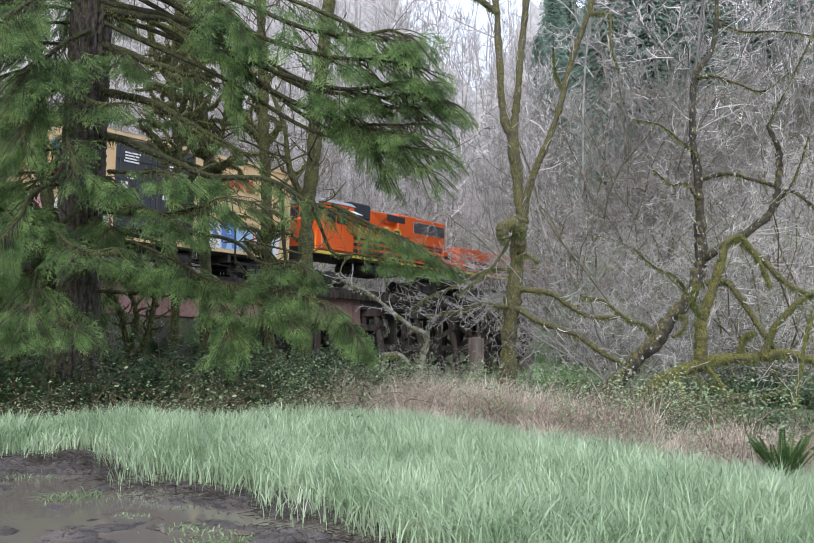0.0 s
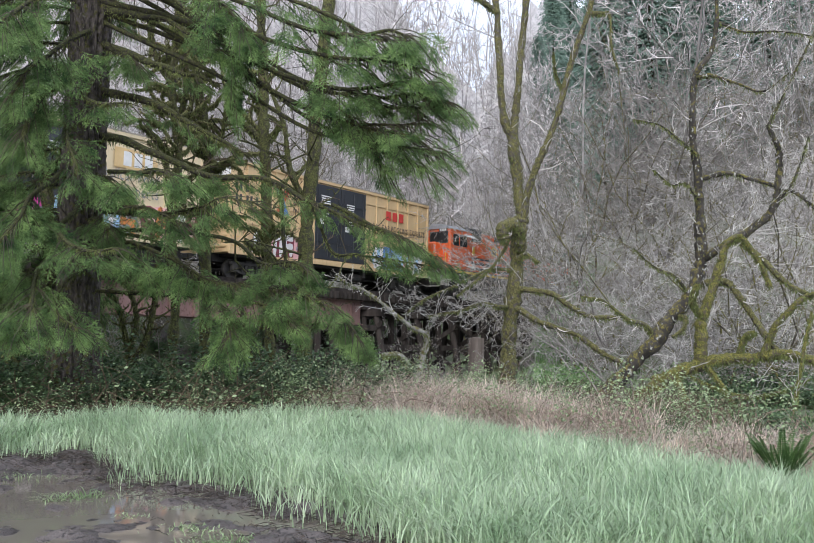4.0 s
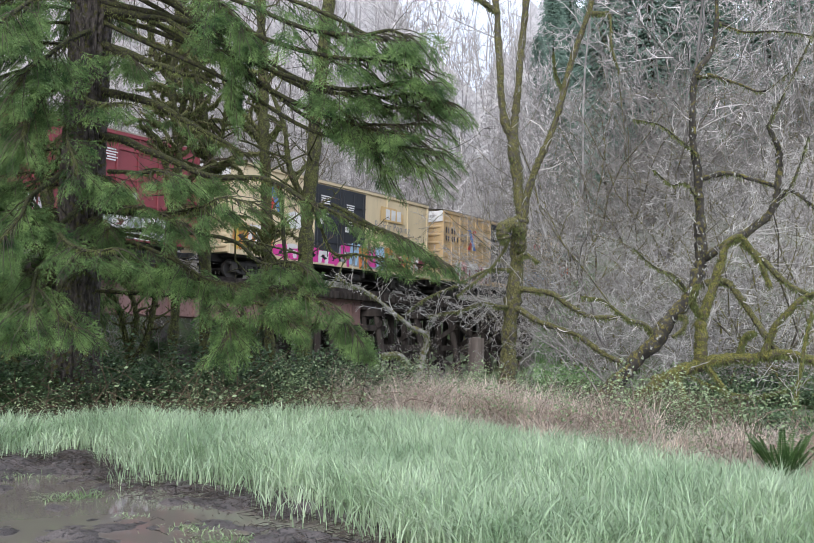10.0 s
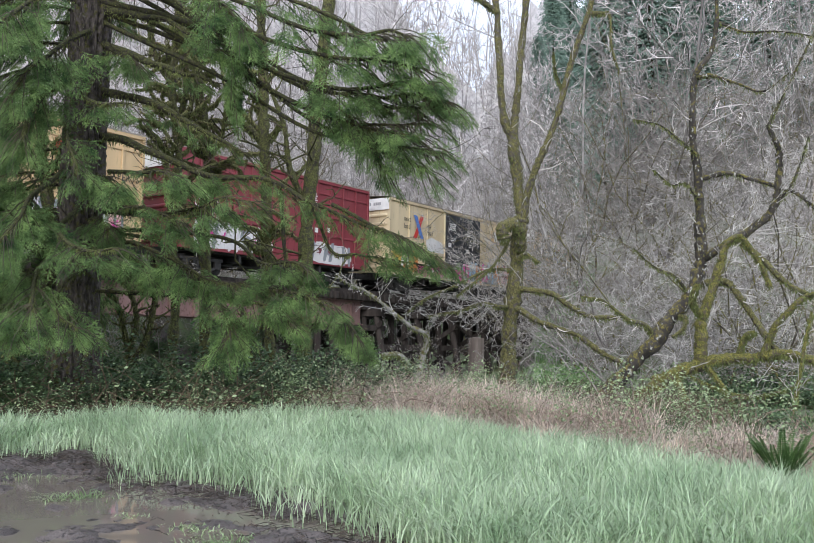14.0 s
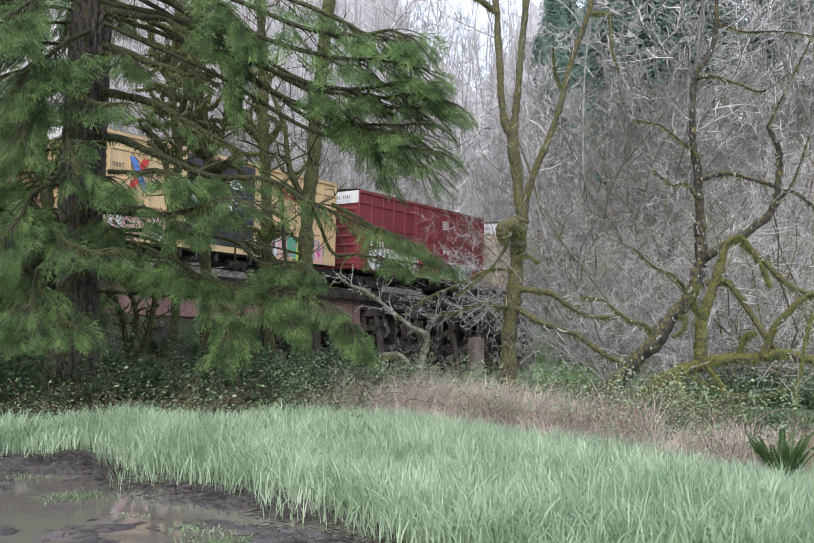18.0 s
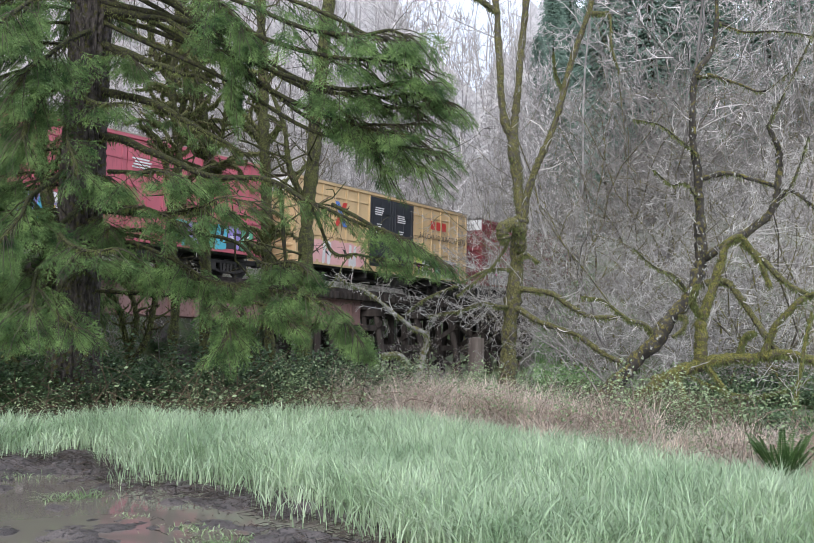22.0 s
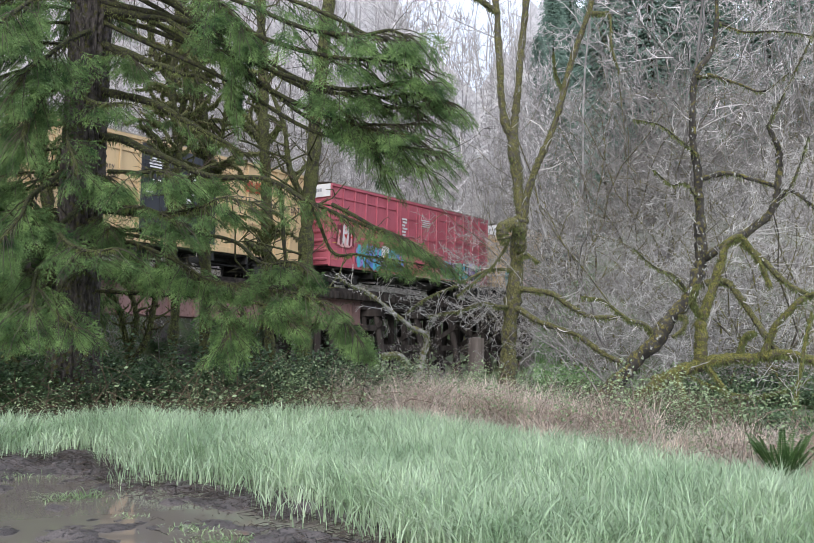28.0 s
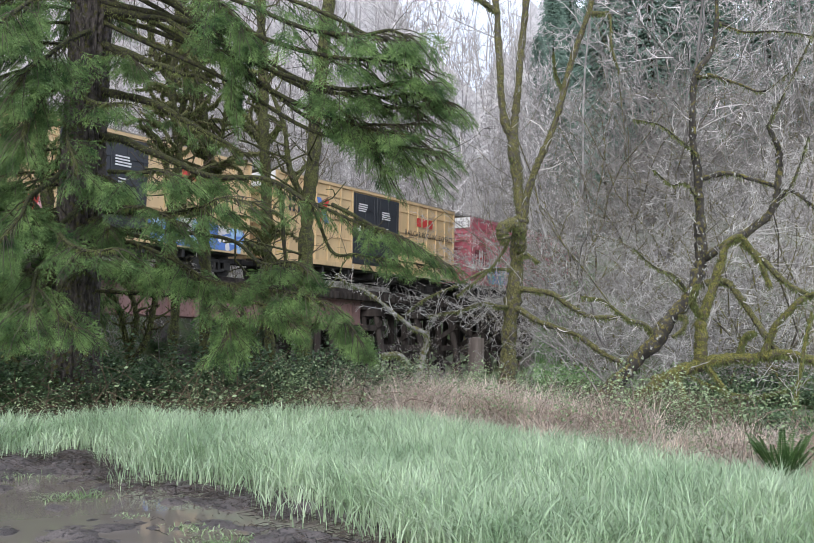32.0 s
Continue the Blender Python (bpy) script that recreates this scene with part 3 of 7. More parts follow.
def graffiti(car, x0, x1, z0, z1, colours, y, seed, letters=6):
    """Spray-painted letter-like shapes along the lower side."""
    r = random.Random(seed)
    w = (x1 - x0) / letters
    # an uneven painted cloud behind the letters
    n = 22
    pts = []
    for i in range(n):
        a = 2 * math.pi * i / n
        pts.append(((x0 + x1) / 2 + (x1 - x0) * 0.54 * math.copysign(abs(math.cos(a)) ** 0.45, math.cos(a)) * r.uniform(0.92, 1.0),
                    (z0 + z1) / 2 + (z1 - z0) * 0.5 * math.copysign(abs(math.sin(a)) ** 0.45, math.sin(a)) * r.uniform(0.75, 1.0)))
    piece = part("graffiti", flat(pts, y, 0.004), SPRAY[colours[0]], car, "spray-painted graffiti on the lower side")
    for k in range(letters):
        cx, cz = x0 + w * (k + 0.5), (z0 + z1) / 2 + r.uniform(-0.08, 0.08)
        c = SPRAY[colours[1 + k % max(1, len(colours) - 2)]]
        hw, hh = w * 0.46, (z1 - z0) * 0.42
        kind = r.randrange(4)
        bars = {0: [(-1, -1, -0.4, 1), (-0.4, 0.5, 1, 1), (0.3, -1, 1, 0.5)], 1: [(-1, -1, -0.3, 1), (-0.3, -0.25, 0.6, 0.25), (0.4, -1, 1, 1)],
                2: [(-1, 0.45, 1, 1), (-1, -0.3, -0.3, 0.45), (-0.3, -0.3, 1, 0.1), (0.4, -1, 1, -0.3)], 3: [(-0.9, -1, -0.3, 1), (-0.3, -1, 1, -0.45), (0.3, -0.45, 0.9, 0.9)]}[kind]
        lean = r.uniform(-0.15, 0.3)
        for j, (a, b, d, e) in enumerate(bars):
            q = []
            for (px_, pz_) in ((a, b), ((a + d) / 2, b - 0.1), (d, b), (d + 0.08, (b + e) / 2), (d, e), ((a + d) / 2, e + 0.12), (a, e), (a - 0.08, (b + e) / 2)):
                q.append((cx + hw * (px_ + lean * pz_ + r.uniform(-0.08, 0.08)), cz + hh * (pz_ + r.uniform(-0.06, 0.06))))
            part("letter_shape", flat(q, y - 0.004, 0.004 + 0.001 * (k % 3)), c, piece)
        if r.random() < 0.8:
            q = [(cx + hw * r.uniform(-0.6, 0.6) + 0.09 * math.cos(a) * r.uniform(0.6, 1.3), cz + hh * r.uniform(-0.7, 0.7) * 0.3 + 0.12 * math.sin(a)) for a in np.arange(0, 6.2, 0.8)]
            part("letter_shape", flat(q, y - 0.009, 0.003), SPRAY[colours[-1]], piece)


def bars(car, name, x0, z0, rows, y, material):
    """Lettering that cannot be read: small bars, a list of (dx, dz, width, height)."""
    for dx, dz, w, h in rows:
        part(name, boxes((x0 + dx, x0 + dx + w, y - 0.006, y, z0 + dz, z0 + dz + h)), material, car)


GLYPHS = {}


def lettering(car, words, x, z, size, y, material, name="letter"):
    """Words on the near side, each letter a part."""
    for row, line in enumerate(words.split("\n")):
        at_x = x
        for ch in line:
            if ch == " ":
                at_x += 0.3 * size
                continue
            if (ch, size) not in GLYPHS:
                cu = bpy.data.curves.new(name, "FONT")
                cu.body, cu.size, cu.extrude, cu.resolution_u = ch, size, 0.002, 3
                tmp = bpy.data.objects.new(name, cu)
                GLYPHS[ch, size] = tmp.to_mesh().copy()
                tmp.to_mesh_clear()
                bpy.data.objects.remove(tmp)
            me = GLYPHS[ch, size].copy()
            me.materials.clear()
            me.materials.append(material)
            part(name, me, parent=car, at=pose(at_x, y - 0.004, z - row * size, 90, 0, 0))
            at_x += max(v.co.x for v in me.vertices) + 0.09 * size


def shorten(car, kx, za=1.0, zb=0.0):
    """Brings a car drawn at catalogue length to its true length (and its body to its true height); trucks and couplers keep their shape."""
    done = set()
    for o in car.children_recursive:
        if o.name.startswith("wheelset"):
            continue
        o.location.x *= kx
        if o.name.startswith(("truck", "coupler")) or o.data in done:
            continue
        done.add(o.data)
        o.data.transform(Matrix.Translation((0, 0, zb)) @ Matrix.Diagonal((kx, 1, za, 1)))


SHORT = 0.7875
EAVE, SILL, HALF = 5.05, 1.0, 1.55


def boxcar(place, length, body, label, doors_at=None, door_material=None, placard=True, sill_material=None, rib_gap=1.16, girts=(2.42, 3.32, 4.42)):
    car = thing("boxcar", label, "boxcar", on_line(place), group="freight train")
    MOVES.append((car, place, length * SHORT))
    shell = part("body", boxes((0.0, length, -HALF + 0.07, HALF - 0.07, SILL + 0.08, EAVE - 0.02), c=0.02), body, car)
    d0, d1 = doors_at
    rib = boxes((-0.055, 0.055, -0.07, 0.0, SILL + 0.22, EAVE - 0.1), c=0.012).mesh("rib", body)
    for sgn, turn in ((-1, 0), (1, 180)):
        for lo, hi in ((0.06, d0), (d1, length - 0.06)):
            k = max(2, round((hi - lo) / rib_gap))
            for i in range(k + 1):
                x = lo + (hi - lo) * i / k
                part("rib", rib, parent=shell, at=pose(x, sgn * (HALF - 0.07), 0, 0, 0, turn))
        for lo, hi in ((0.06, d0), (d1, length - 0.06)):
            for z in girts:
                y0, y1 = sorted((sgn * (HALF - 0.075), sgn * (HALF - 0.02)))
                part("girt", boxes((lo, hi, y0, y1, z - 0.045, z + 0.045), c=0.01), body, shell)
        part("sill", boxes((0.0, length, min(sgn * HALF, sgn * (HALF - 0.1)), max(sgn * HALF, sgn * (HALF - 0.1)), SILL, SILL + 0.24), c=0.012), sill_material or body, car)
        part("top_chord", boxes((-0.01, length + 0.01, min(sgn * (HALF + 0.02), sgn * (HALF - 0.1)), max(sgn * (HALF + 0.02), sgn * (HALF - 0.1)), EAVE - 0.14, EAVE), c=0.012), body, car)
        # two door leaves, each with upright bars
        half = (d1 - d0) / 2
        for i in range(2):
            xa = d0 + i * half
            y0, y1 = sorted((sgn * (HALF - 0.075), sgn * (HALF - 0.005)))
            leaf = part("door", boxes((xa + 0.03, xa + half - 0.03, y0, y1, SILL + 0.28, EAVE - 0.2), c=0.015), door_material, car, "closed plug door")
            ys = sorted((sgn * (HALF - 0.005), sgn * (HALF + 0.035)))
            for fx in (0.12, 0.5, 0.88):
                part("door_bar", boxes((xa + half * fx - 0.03, xa + half * fx + 0.03, ys[0], ys[1], SILL + 0.4, EAVE - 0.3), c=0.008), door_material, leaf)
            for fz in (0.28, 0.52, 0.76):
                zz = SILL + (EAVE - SILL) * fz
                part("door_bar", boxes((xa + 0.06, xa + half - 0.06, ys[0], ys[1] - 0.012, zz - 0.03, zz + 0.03)), door_material, leaf)
    # ends with pressed ridges
    ridge = Geo()
    ridge.tube([(0.0, -HALF + 0.2, 0), (0.0, -HALF + 0.32, 0), (0.0, HALF - 0.32, 0), (0.0, HALF - 0.2, 0)], (0.03, 0.10, 0.10, 0.03), 8)
    ridge = ridge.mesh("end_ridge", body, True)
    for x, turn in ((0.01, 0), (length - 0.01, 180)):
        for k in range(7):
            part("end_ridge", ridge, parent=shell, at=pose(x, 0, SILL + 0.35 + 0.46 * k, 0, 0, turn))
        for sgn in (-1, 1):
            part("corner_post", boxes((x - 0.05, x + 0.05, sgn * (HALF - 0.06) - 0.06, sgn * (HALF - 0.06) + 0.06, SILL, EAVE), c=0.015), body, car)
    # roof with cross seams
    g = Geo()
    sec = [(-HALF - 0.03, EAVE), (-HALF - 0.03, EAVE + 0.05), (0, EAVE + 0.15), (HALF + 0.03, EAVE + 0.05), (HALF + 0.03, EAVE)]
    g.add([(x, y, z) for x in (-0.05, length + 0.05) for y, z in sec],
          [(0, 1, 6, 5), (1, 2, 7, 6), (2, 3, 8, 7), (3, 4, 9, 8), (4, 0, 5, 9)])
    roof = part("roof", g, M_ROOF, car, "weathered metal roof")
    seam = Geo()
    seam.tube([(0, -HALF - 0.02, EAVE + 0.05), (0, 0, EAVE + 0.16), (0, HALF + 0.02, EAVE + 0.05)], 0.03, 4)
    seam = seam.mesh("roof_seam", M_ROOF)
    for x in np.arange(0.6, length, 1.25):
        part("roof_seam", seam, parent=roof, at=pose(x, 0, 0))
    if placard:
        part("placard", boxes((-0.11, -0.09, -HALF + 0.04, HALF - 0.04, EAVE - 0.66, EAVE - 0.03)), M_WHITE, car, "white painted end panel")
        for k in range(9):
            if k != 4:
                part("car_number", boxes((-0.118, -0.11, -0.95 + k * 0.13, -0.87 + k * 0.13, EAVE - 0.4, EAVE - 0.24)), M_GREY, car)
    # ladder at the near corner, end platform, underframe
    for yy, x0 in ((-HALF, 0.12), (HALF, length - 0.52)):
        for z in (1.35, 1.75, 2.15):
            g = Geo()
            o = -0.06 if yy < 0 else 0.06
            g.tube([(x0, yy, z), (x0, yy + o, z), (x0 + 0.4, yy + o, z), (x0 + 0.4, yy, z)], 0.012, 5)
            part("grab_iron", g, M_LOCOYELLOW, car)
    part("underframe", boxes((0.1, length - 0.1, -0.35, 0.35, 0.72, SILL + 0.1), (0.6, length - 0.6, -1.35, 1.35, 0.93, SILL + 0.09)), M_BLACK, car)
    for x in np.linspace(4.4, length - 4.4, 5):
        part("cross_bearer", boxes((x - 0.09, x + 0.09, -1.4, 1.4, 0.62, 0.98), c=0.01), M_BLACK, car)
    g = Geo()
    g.tube([(length * 0.56, -1.0, 0.6), (length * 0.56, -1.0, 0.6), (length * 0.56 + 1.3, -1.0, 0.6), (length * 0.56 + 1.3, -1.0, 0.6)], (0.02, 0.22, 0.22, 0.02), 12)
    part("brake_reservoir", g, M_BLACK, car)
    for y in (-0.85, 0.85):
        g = Geo()
        g.tube([(3.6, y, 0.52), (length / 2, y, 0.6), (length - 3.6, y, 0.52)], 0.035, 6)
        part("brake_rod", g, M_BLACK, car)
    trucks(car, (2.1, length - 2.1))
    couplers(car, length)
    BOXCARS.append(car)
    return car


YR = -HALF - 0.004          # plane proud of the ribs


def cross_logo(car, x, z, s):
    for sx in (-1, 1):
        red = sx < 0
        q = [(x - s * sx, z + s), (x - s * sx + 0.32 * s * sx * 2, z + s), (x + s * sx, z - s), (x + s * sx - 0.64 * s * sx, z - s)]
        part("painted_mark", flat(q if sx > 0 else q[::-1], YR - 0.002 * (sx + 1), 0.006), SPRAY["red" if red else "blue"], car, "crossed red and blue bars")


def white_initials(car, x, z):
    """Initials drawn as plain white blocks."""
    for dx in (0.0, 0.62, 1.24):
        part("painted_mark", flat([(x + dx, z), (x + dx, z + 0.55), (x + dx + 0.46, z + 0.55), (x + dx + 0.46, z)], YR - 0.006), M_WHITE, car)


def yellow_marks(car, length, d0, d1, slogan=True):
    # red block letters drawn as plain shapes, and the words below them
    x = d1 + (length - d1) * 0.30
    z = 3.62
    for dx in (0.0, 0.72, 1.44):
        part("painted_mark", flat([(x + dx, z + 0.15), (x + dx, z + 0.62), (x + dx + 0.5, z + 0.62), (x + dx + 0.5, z + 0.15)], YR), SPRAY["red"], car)
    if slogan:
        lettering(car, "RAILCAR POOLING EXPERTS", d1 + 0.7, 3.2, 0.42, YR, M_NAVY)
    cross_logo(car, d0 * 0.58, 3.6, 0.6)
    lettering(car, "next\nload", d0 * 0.58 - 1.55, 3.72, 0.34, YR, M_NAVY)
    lettering(car, "any\nroad", d0 * 0.58 + 0.9, 3.6, 0.34, YR, M_NAVY)
    bars(car, "car_number", 0.25, 3.3, [(0, 0.45, 0.16, 0.34), (0.3, 0.45, 0.16, 0.34), (0.75, 0.45, 0.2, 0.34), (1.1, 0.45, 0.16, 0.34), (0, 0, 0.16, 0.3), (0.3, 0, 0.16, 0.3), (0.8, 0, 0.16, 0.3), (1.1, 0, 0.16, 0.3), (1.55, 0, 0.16, 0.3)], YR, M_NAVY)


def door_marks(car, d0, d1):
    r = random.Random(int(d0 * 10))
    half = (d1 - d0) / 2
    for i, z in ((0, 3.95), (1, 3.75)):
        rows = []
        for k in range(4):
            rows.append((0.45 + r.uniform(0, 0.08), z + k * 0.11, r.uniform(0.7, 0.95), 0.06))
        rows.append((0.7, z - 0.5, 0.5, 0.05))
        rows.append((0.7, z - 0.62, 0.4, 0.05))
        rows.append((0.35, z - 1.0, 0.4, 0.25))
        bars(car, "door_stencil", d0 + i * half, 0, rows, -HALF - 0.04, M_WHITE)


def side_doors(length):
    return length / 2 - 2.47, length / 2 + 2.47


D0, D1 = side_doors(18.75)

car = boxcar(15.07, 18.75, M_YELLOW, "yellow weathered boxcar with dark doors and blue graffiti", doors_at=(D0 - 0.2, D1 - 0.2), door_material=M_NAVY)
yellow_marks(car, 18.75, D0 - 0.2, D1 - 0.2)
door_marks(car, D0 - 0.2, D1 - 0.2)
graffiti(car, D1 + 0.6, 17.9, 1.05, 2.35, ["sky", "white", "blue", "sky", "pink", "blue"], YR, 1, 5)
graffiti(car, 1.6, D0 - 0.4, 1.05, 2.2, ["maroon", "white", "pink", "white", "grey"], YR, 2, 6)

car = boxcar(-1.28, 18.75, M_TAN, "faded tan boxcar with dark doors and pink graffiti", doors_at=(D0 - 0.2, D1 - 0.2), door_material=M_NAVY, rib_gap=2.3, girts=(2.42,))
door_marks(car, D0 - 0.2, D1 - 0.2)
part("painted_patch", flat([(D1 + 1.4, 3.7), (D1 + 1.4, 4.45), (D1 + 3.0, 4.45), (D1 + 3.9, 4.2), (D1 + 3.9, 3.7)], YR), M_FADED, car, "faded orange painted patch")
white_initials(car, D1 + 1.9, 3.8)
lettering(car, "Railcar Pooling", D1 + 0.75, 3.25, 0.58, YR, M_GREY)
lettering(car, "Experts", D1 + 2.0, 2.7, 0.58, YR, M_GREY)
cross_logo(car, D0 * 0.48, 3.75, 0.62)
lettering(car, "next\nload", D0 * 0.48 - 1.75, 3.95, 0.4, YR, M_NAVY)
lettering(car, "any\nroad", D0 * 0.48 + 0.95, 3.8, 0.4, YR, M_NAVY)
graffiti(car, 3.4, 9.0, 1.05, 1.75, ["magenta", "magenta", "white", "magenta", "black"], YR, 4, 6)
graffiti(car, 0.3, 3.2, 1.2, 2.45, ["orange", "ochre", "white", "orange", "black"], YR, 5, 3)
graffiti(car, 9.2, 14.6, 1.05, 2.3, ["grey", "magenta", "sky", "orange", "white"], YR, 6, 6)
graffiti(car, 14.9, 18.5, 1.1, 2.5, ["pink", "maroon", "orange", "white", "maroon"], YR, 7, 4)
part("white_patch", flat([(4.4, 2.5), (4.2, 3.1), (4.9, 3.3), (6.3, 3.1), (6.6, 2.5)], YR), M_WHITE, car, "white paint blotch")

car = boxcar(-15.23, 15.4, M_DARKRED, "dark red boxcar with white graffiti along the bottom", doors_at=(6.2, 9.2), door_material=M_DARKRED)
lettering(car, "CO  ER", 0.9, 2.75, 0.5, YR, M_WHITE)
bars(car, "car_number", 0.9, 2.3, [(0, 0, 0.16, 0.3), (0.28, 0, 0.16, 0.3), (0.9, 0, 0.16, 0.3), (1.2, 0, 0.16, 0.3), (1.5, 0, 0.16, 0.3)], YR, M_WHITE)
bars(car, "stencil_marks", 9.5, 3.9, [(0.1 * (k % 2), 0.1 * k, 0.8, 0.05) for k in range(5)], YR, M_WHITE)
bars(car, "stencil_marks", 9.7, 2.5, [(0, 0, 0.3, 0.22), (0.5, 0, 0.3, 0.22), (1.6, 0.1, 0.3, 0.22)], YR, M_WHITE)
graffiti(car, 0.9, 6.6, 1.05, 2.3, ["white", "white", "grey", "white", "magenta"], YR, 8, 7)
graffiti(car, 9.4, 13.6, 1.05, 2.1, ["white", "grey", "white", "maroon"], YR, 9, 5)

car = boxcar(-31.83, 18.75, M_YELLOW, "yellow boxcar with dark doors and pale pink graffiti", doors_at=(D0, D1), door_material=M_NAVY)
yellow_marks(car, 18.75, D0, D1)
door_marks(car, D0, D1)
graffiti(car, 1.5, D0 - 0.5, 1.05, 2.25, ["pink", "pink", "white", "pink", "black"], YR, 10, 6)
graffiti(car, 0.3, 1.4, 1.1, 2.1, ["green", "cyan", "green"], YR, 11, 2)
graffiti(car, D1 + 0.3, 17.6, 1.05, 2.2, ["grey", "lime", "white", "pink", "green", "magenta"], YR, 12, 7)

car = boxcar(-48.60, 18.75, M_PINKRED, "faded pinkish-red boxcar with cyan and green graffiti", doors_at=(D0, D1), door_material=M_PINKRED)
bars(car, "stencil_marks", D0 + 2.7, 3.8, [(0.08 * (k % 3), 0.11 * k, 1.0, 0.06) for k in range(4)], -HALF - 0.04, M_WHITE)
bars(car, "stencil_marks", D0 + 0.4, 2.6, [(0.06 * (k % 2), 0.17 * k, 0.35 + 0.1 * (k % 3), 0.1) for k in range(9)], -HALF - 0.04, M_WHITE)
graffiti(car, 2.6, 7.6, 1.05, 2.35, ["purple", "cyan", "blue", "cyan", "white", "ochre"], YR, 13, 6)
graffiti(car, D1 + 0.4, 17.8, 1.05, 2.2, ["black", "cyan", "purple", "green", "white"], YR, 14, 6)
graffiti(car, 0.5, 2.3, 2.0, 3.1, ["pink", "maroon", "white", "red"], YR, 15, 3)

car = boxcar(-65.24, 18.75, M_YELLOW, "clean yellow boxcar with dark doors and yellow sill", doors_at=(D0, D1), door_material=M_NAVY, sill_material=M_YELLOW)
yellow_marks(car, 18.75, D0, D1)
door_marks(car, D0, D1)

car = boxcar(-81.60, 18.75, M_YELLOW, "yellow boxcar with dark doors and bright blue graffiti", doors_at=(D0, D1), door_material=M_NAVY)
yellow_marks(car, 18.75, D0, D1)
door_marks(car, D0, D1)
graffiti(car, D1 + 0.2, 18.2, 1.05, 2.2, ["blue", "sky", "blue", "white", "blue"], YR, 17, 7)
graffiti(car, 2.0, D0 - 0.6, 1.05, 2.3, ["red", "pink", "white", "red"], YR, 18, 5)


for car in BOXCARS:
    shorten(car, SHORT)


def locomotive(place):
    """A four-axle road switcher whose cab looks back along the train."""
    loco = thing("locomotive", "orange diesel locomotive with black stripes and grey cab roof", "locomotive", on_line(place), group="freight train")
    MOVES.append((loco, place, 15.8 * 0.837))
    part("frame_deck", boxes((0.2, 15.6, -1.5, 1.5, 1.15, 1.42), c=0.02), M_BLACK, loco)
    for y in (-1.5, 1.5):
        o = -0.012 if y < 0 else 0.012
        part("sill_stripe", boxes((0.2, 15.6, min(y, y + o), max(y, y + o), 1.2, 1.36)), M_LOCOYELLOW, loco)
    part("short_hood", boxes((0.5, 1.5, -0.95, 0.95, 1.42, 3.1), c=0.12), M_ORANGE, loco)
    cab = part("cab", boxes((1.4, 4.3, -1.5, 1.5, 1.42, 4.05), c=0.08), M_ORANGE, loco, "orange cab with windows")
    g = Geo()
    sec = [(-1.55, 4.0), (-1.2, 4.25), (-0.5, 4.36), (0.5, 4.36), (1.2, 4.25), (1.55, 4.0)]
    g.add([(x, y, z) for x in (1.3, 4.4) for y, z in sec], [(i, i + 1, i + 7, i + 6) for i in range(5)])
    g.add([(1.3, y, z) for y, z in sec], [(5, 4, 1, 0), (4, 3, 2, 1)])
    part("cab_roof", g, M_GREY, cab, "light grey curved cab roof")
    for y0, y1 in ((-1.3, -0.15), (0.15, 1.3)):
        screen = part("windscreen", boxes((1.375, 1.4, y0, y1, 3.12, 3.78)), M_GLASS, cab)
        for a, b, c, d in ((y0 - 0.06, y0, 3.06, 3.84), (y1, y1 + 0.06, 3.06, 3.84), (y0, y1, 3.06, 3.12), (y0, y1, 3.78, 3.84)):
            part("screen_frame", boxes((1.365, 1.4, a, b, c, d)), M_BLACK, screen)
    for y in (-0.14, 0.14):
        g = Geo()
        g.tube([(1.38, y, 4.0), (1.33, y, 4.0)], 0.1, 10)
        part("headlight", g, M_WHITE, cab)
    for y0, y1 in ((-1.3, -0.75), (0.75, 1.3)):
        part("number_board", boxes((1.36, 1.4, y0, y1, 3.82, 4.05)), M_NAVY, cab)
        for k in range(4):
            part("number_mark", boxes((1.352, 1.36, y0 + 0.06 + k * 0.115, y0 + 0.14 + k * 0.115, 3.86, 4.01)), M_WHITE, cab)
    for x0, x1 in ((1.8, 2.5), (2.65, 3.6)):
        part("side_window", boxes((x0, x1, -1.525, -1.5, 2.95, 3.7)), M_GLASS, cab)
    g = Geo()
    g.add([(3.2, -1.5, 3.78), (4.3, -1.5, 3.78), (4.3, -2.0, 3.55), (3.2, -2.0, 3.55), (3.2, -1.5, 3.74), (4.3, -1.5, 3.74), (4.3, -2.0, 3.51), (3.2, -2.0, 3.51)],
          [(0, 3, 2, 1), (4, 5, 6, 7), (2, 3, 7, 6), (0, 4, 7, 3), (1, 2, 6, 5)])
    part("sun_visor", g, M_WHITE, cab, "white window awning")
    hood = part("long_hood", boxes((4.3, 10.6, -1.0, 1.0, 1.42, 4.2), c=0.07), M_ORANGE, loco, "orange engine hood")
    part("radiator_hood", boxes((9.0, 14.5, -1.3, 1.3, 2.6, 4.25), (10.6, 14.5, -1.05, 1.05, 1.42, 2.6), c=0.06), M_ORANGE, loco)
    part("air_box", boxes((4.4, 6.4, -1.12, 1.12, 3.55, 4.42), c=0.05), M_NAVY, loco)
    part("radiator_grille", boxes((10.7, 14.35, -1.322, -1.3, 3.28, 3.98)), M_GREY, loco, "dark grey radiator shutters")
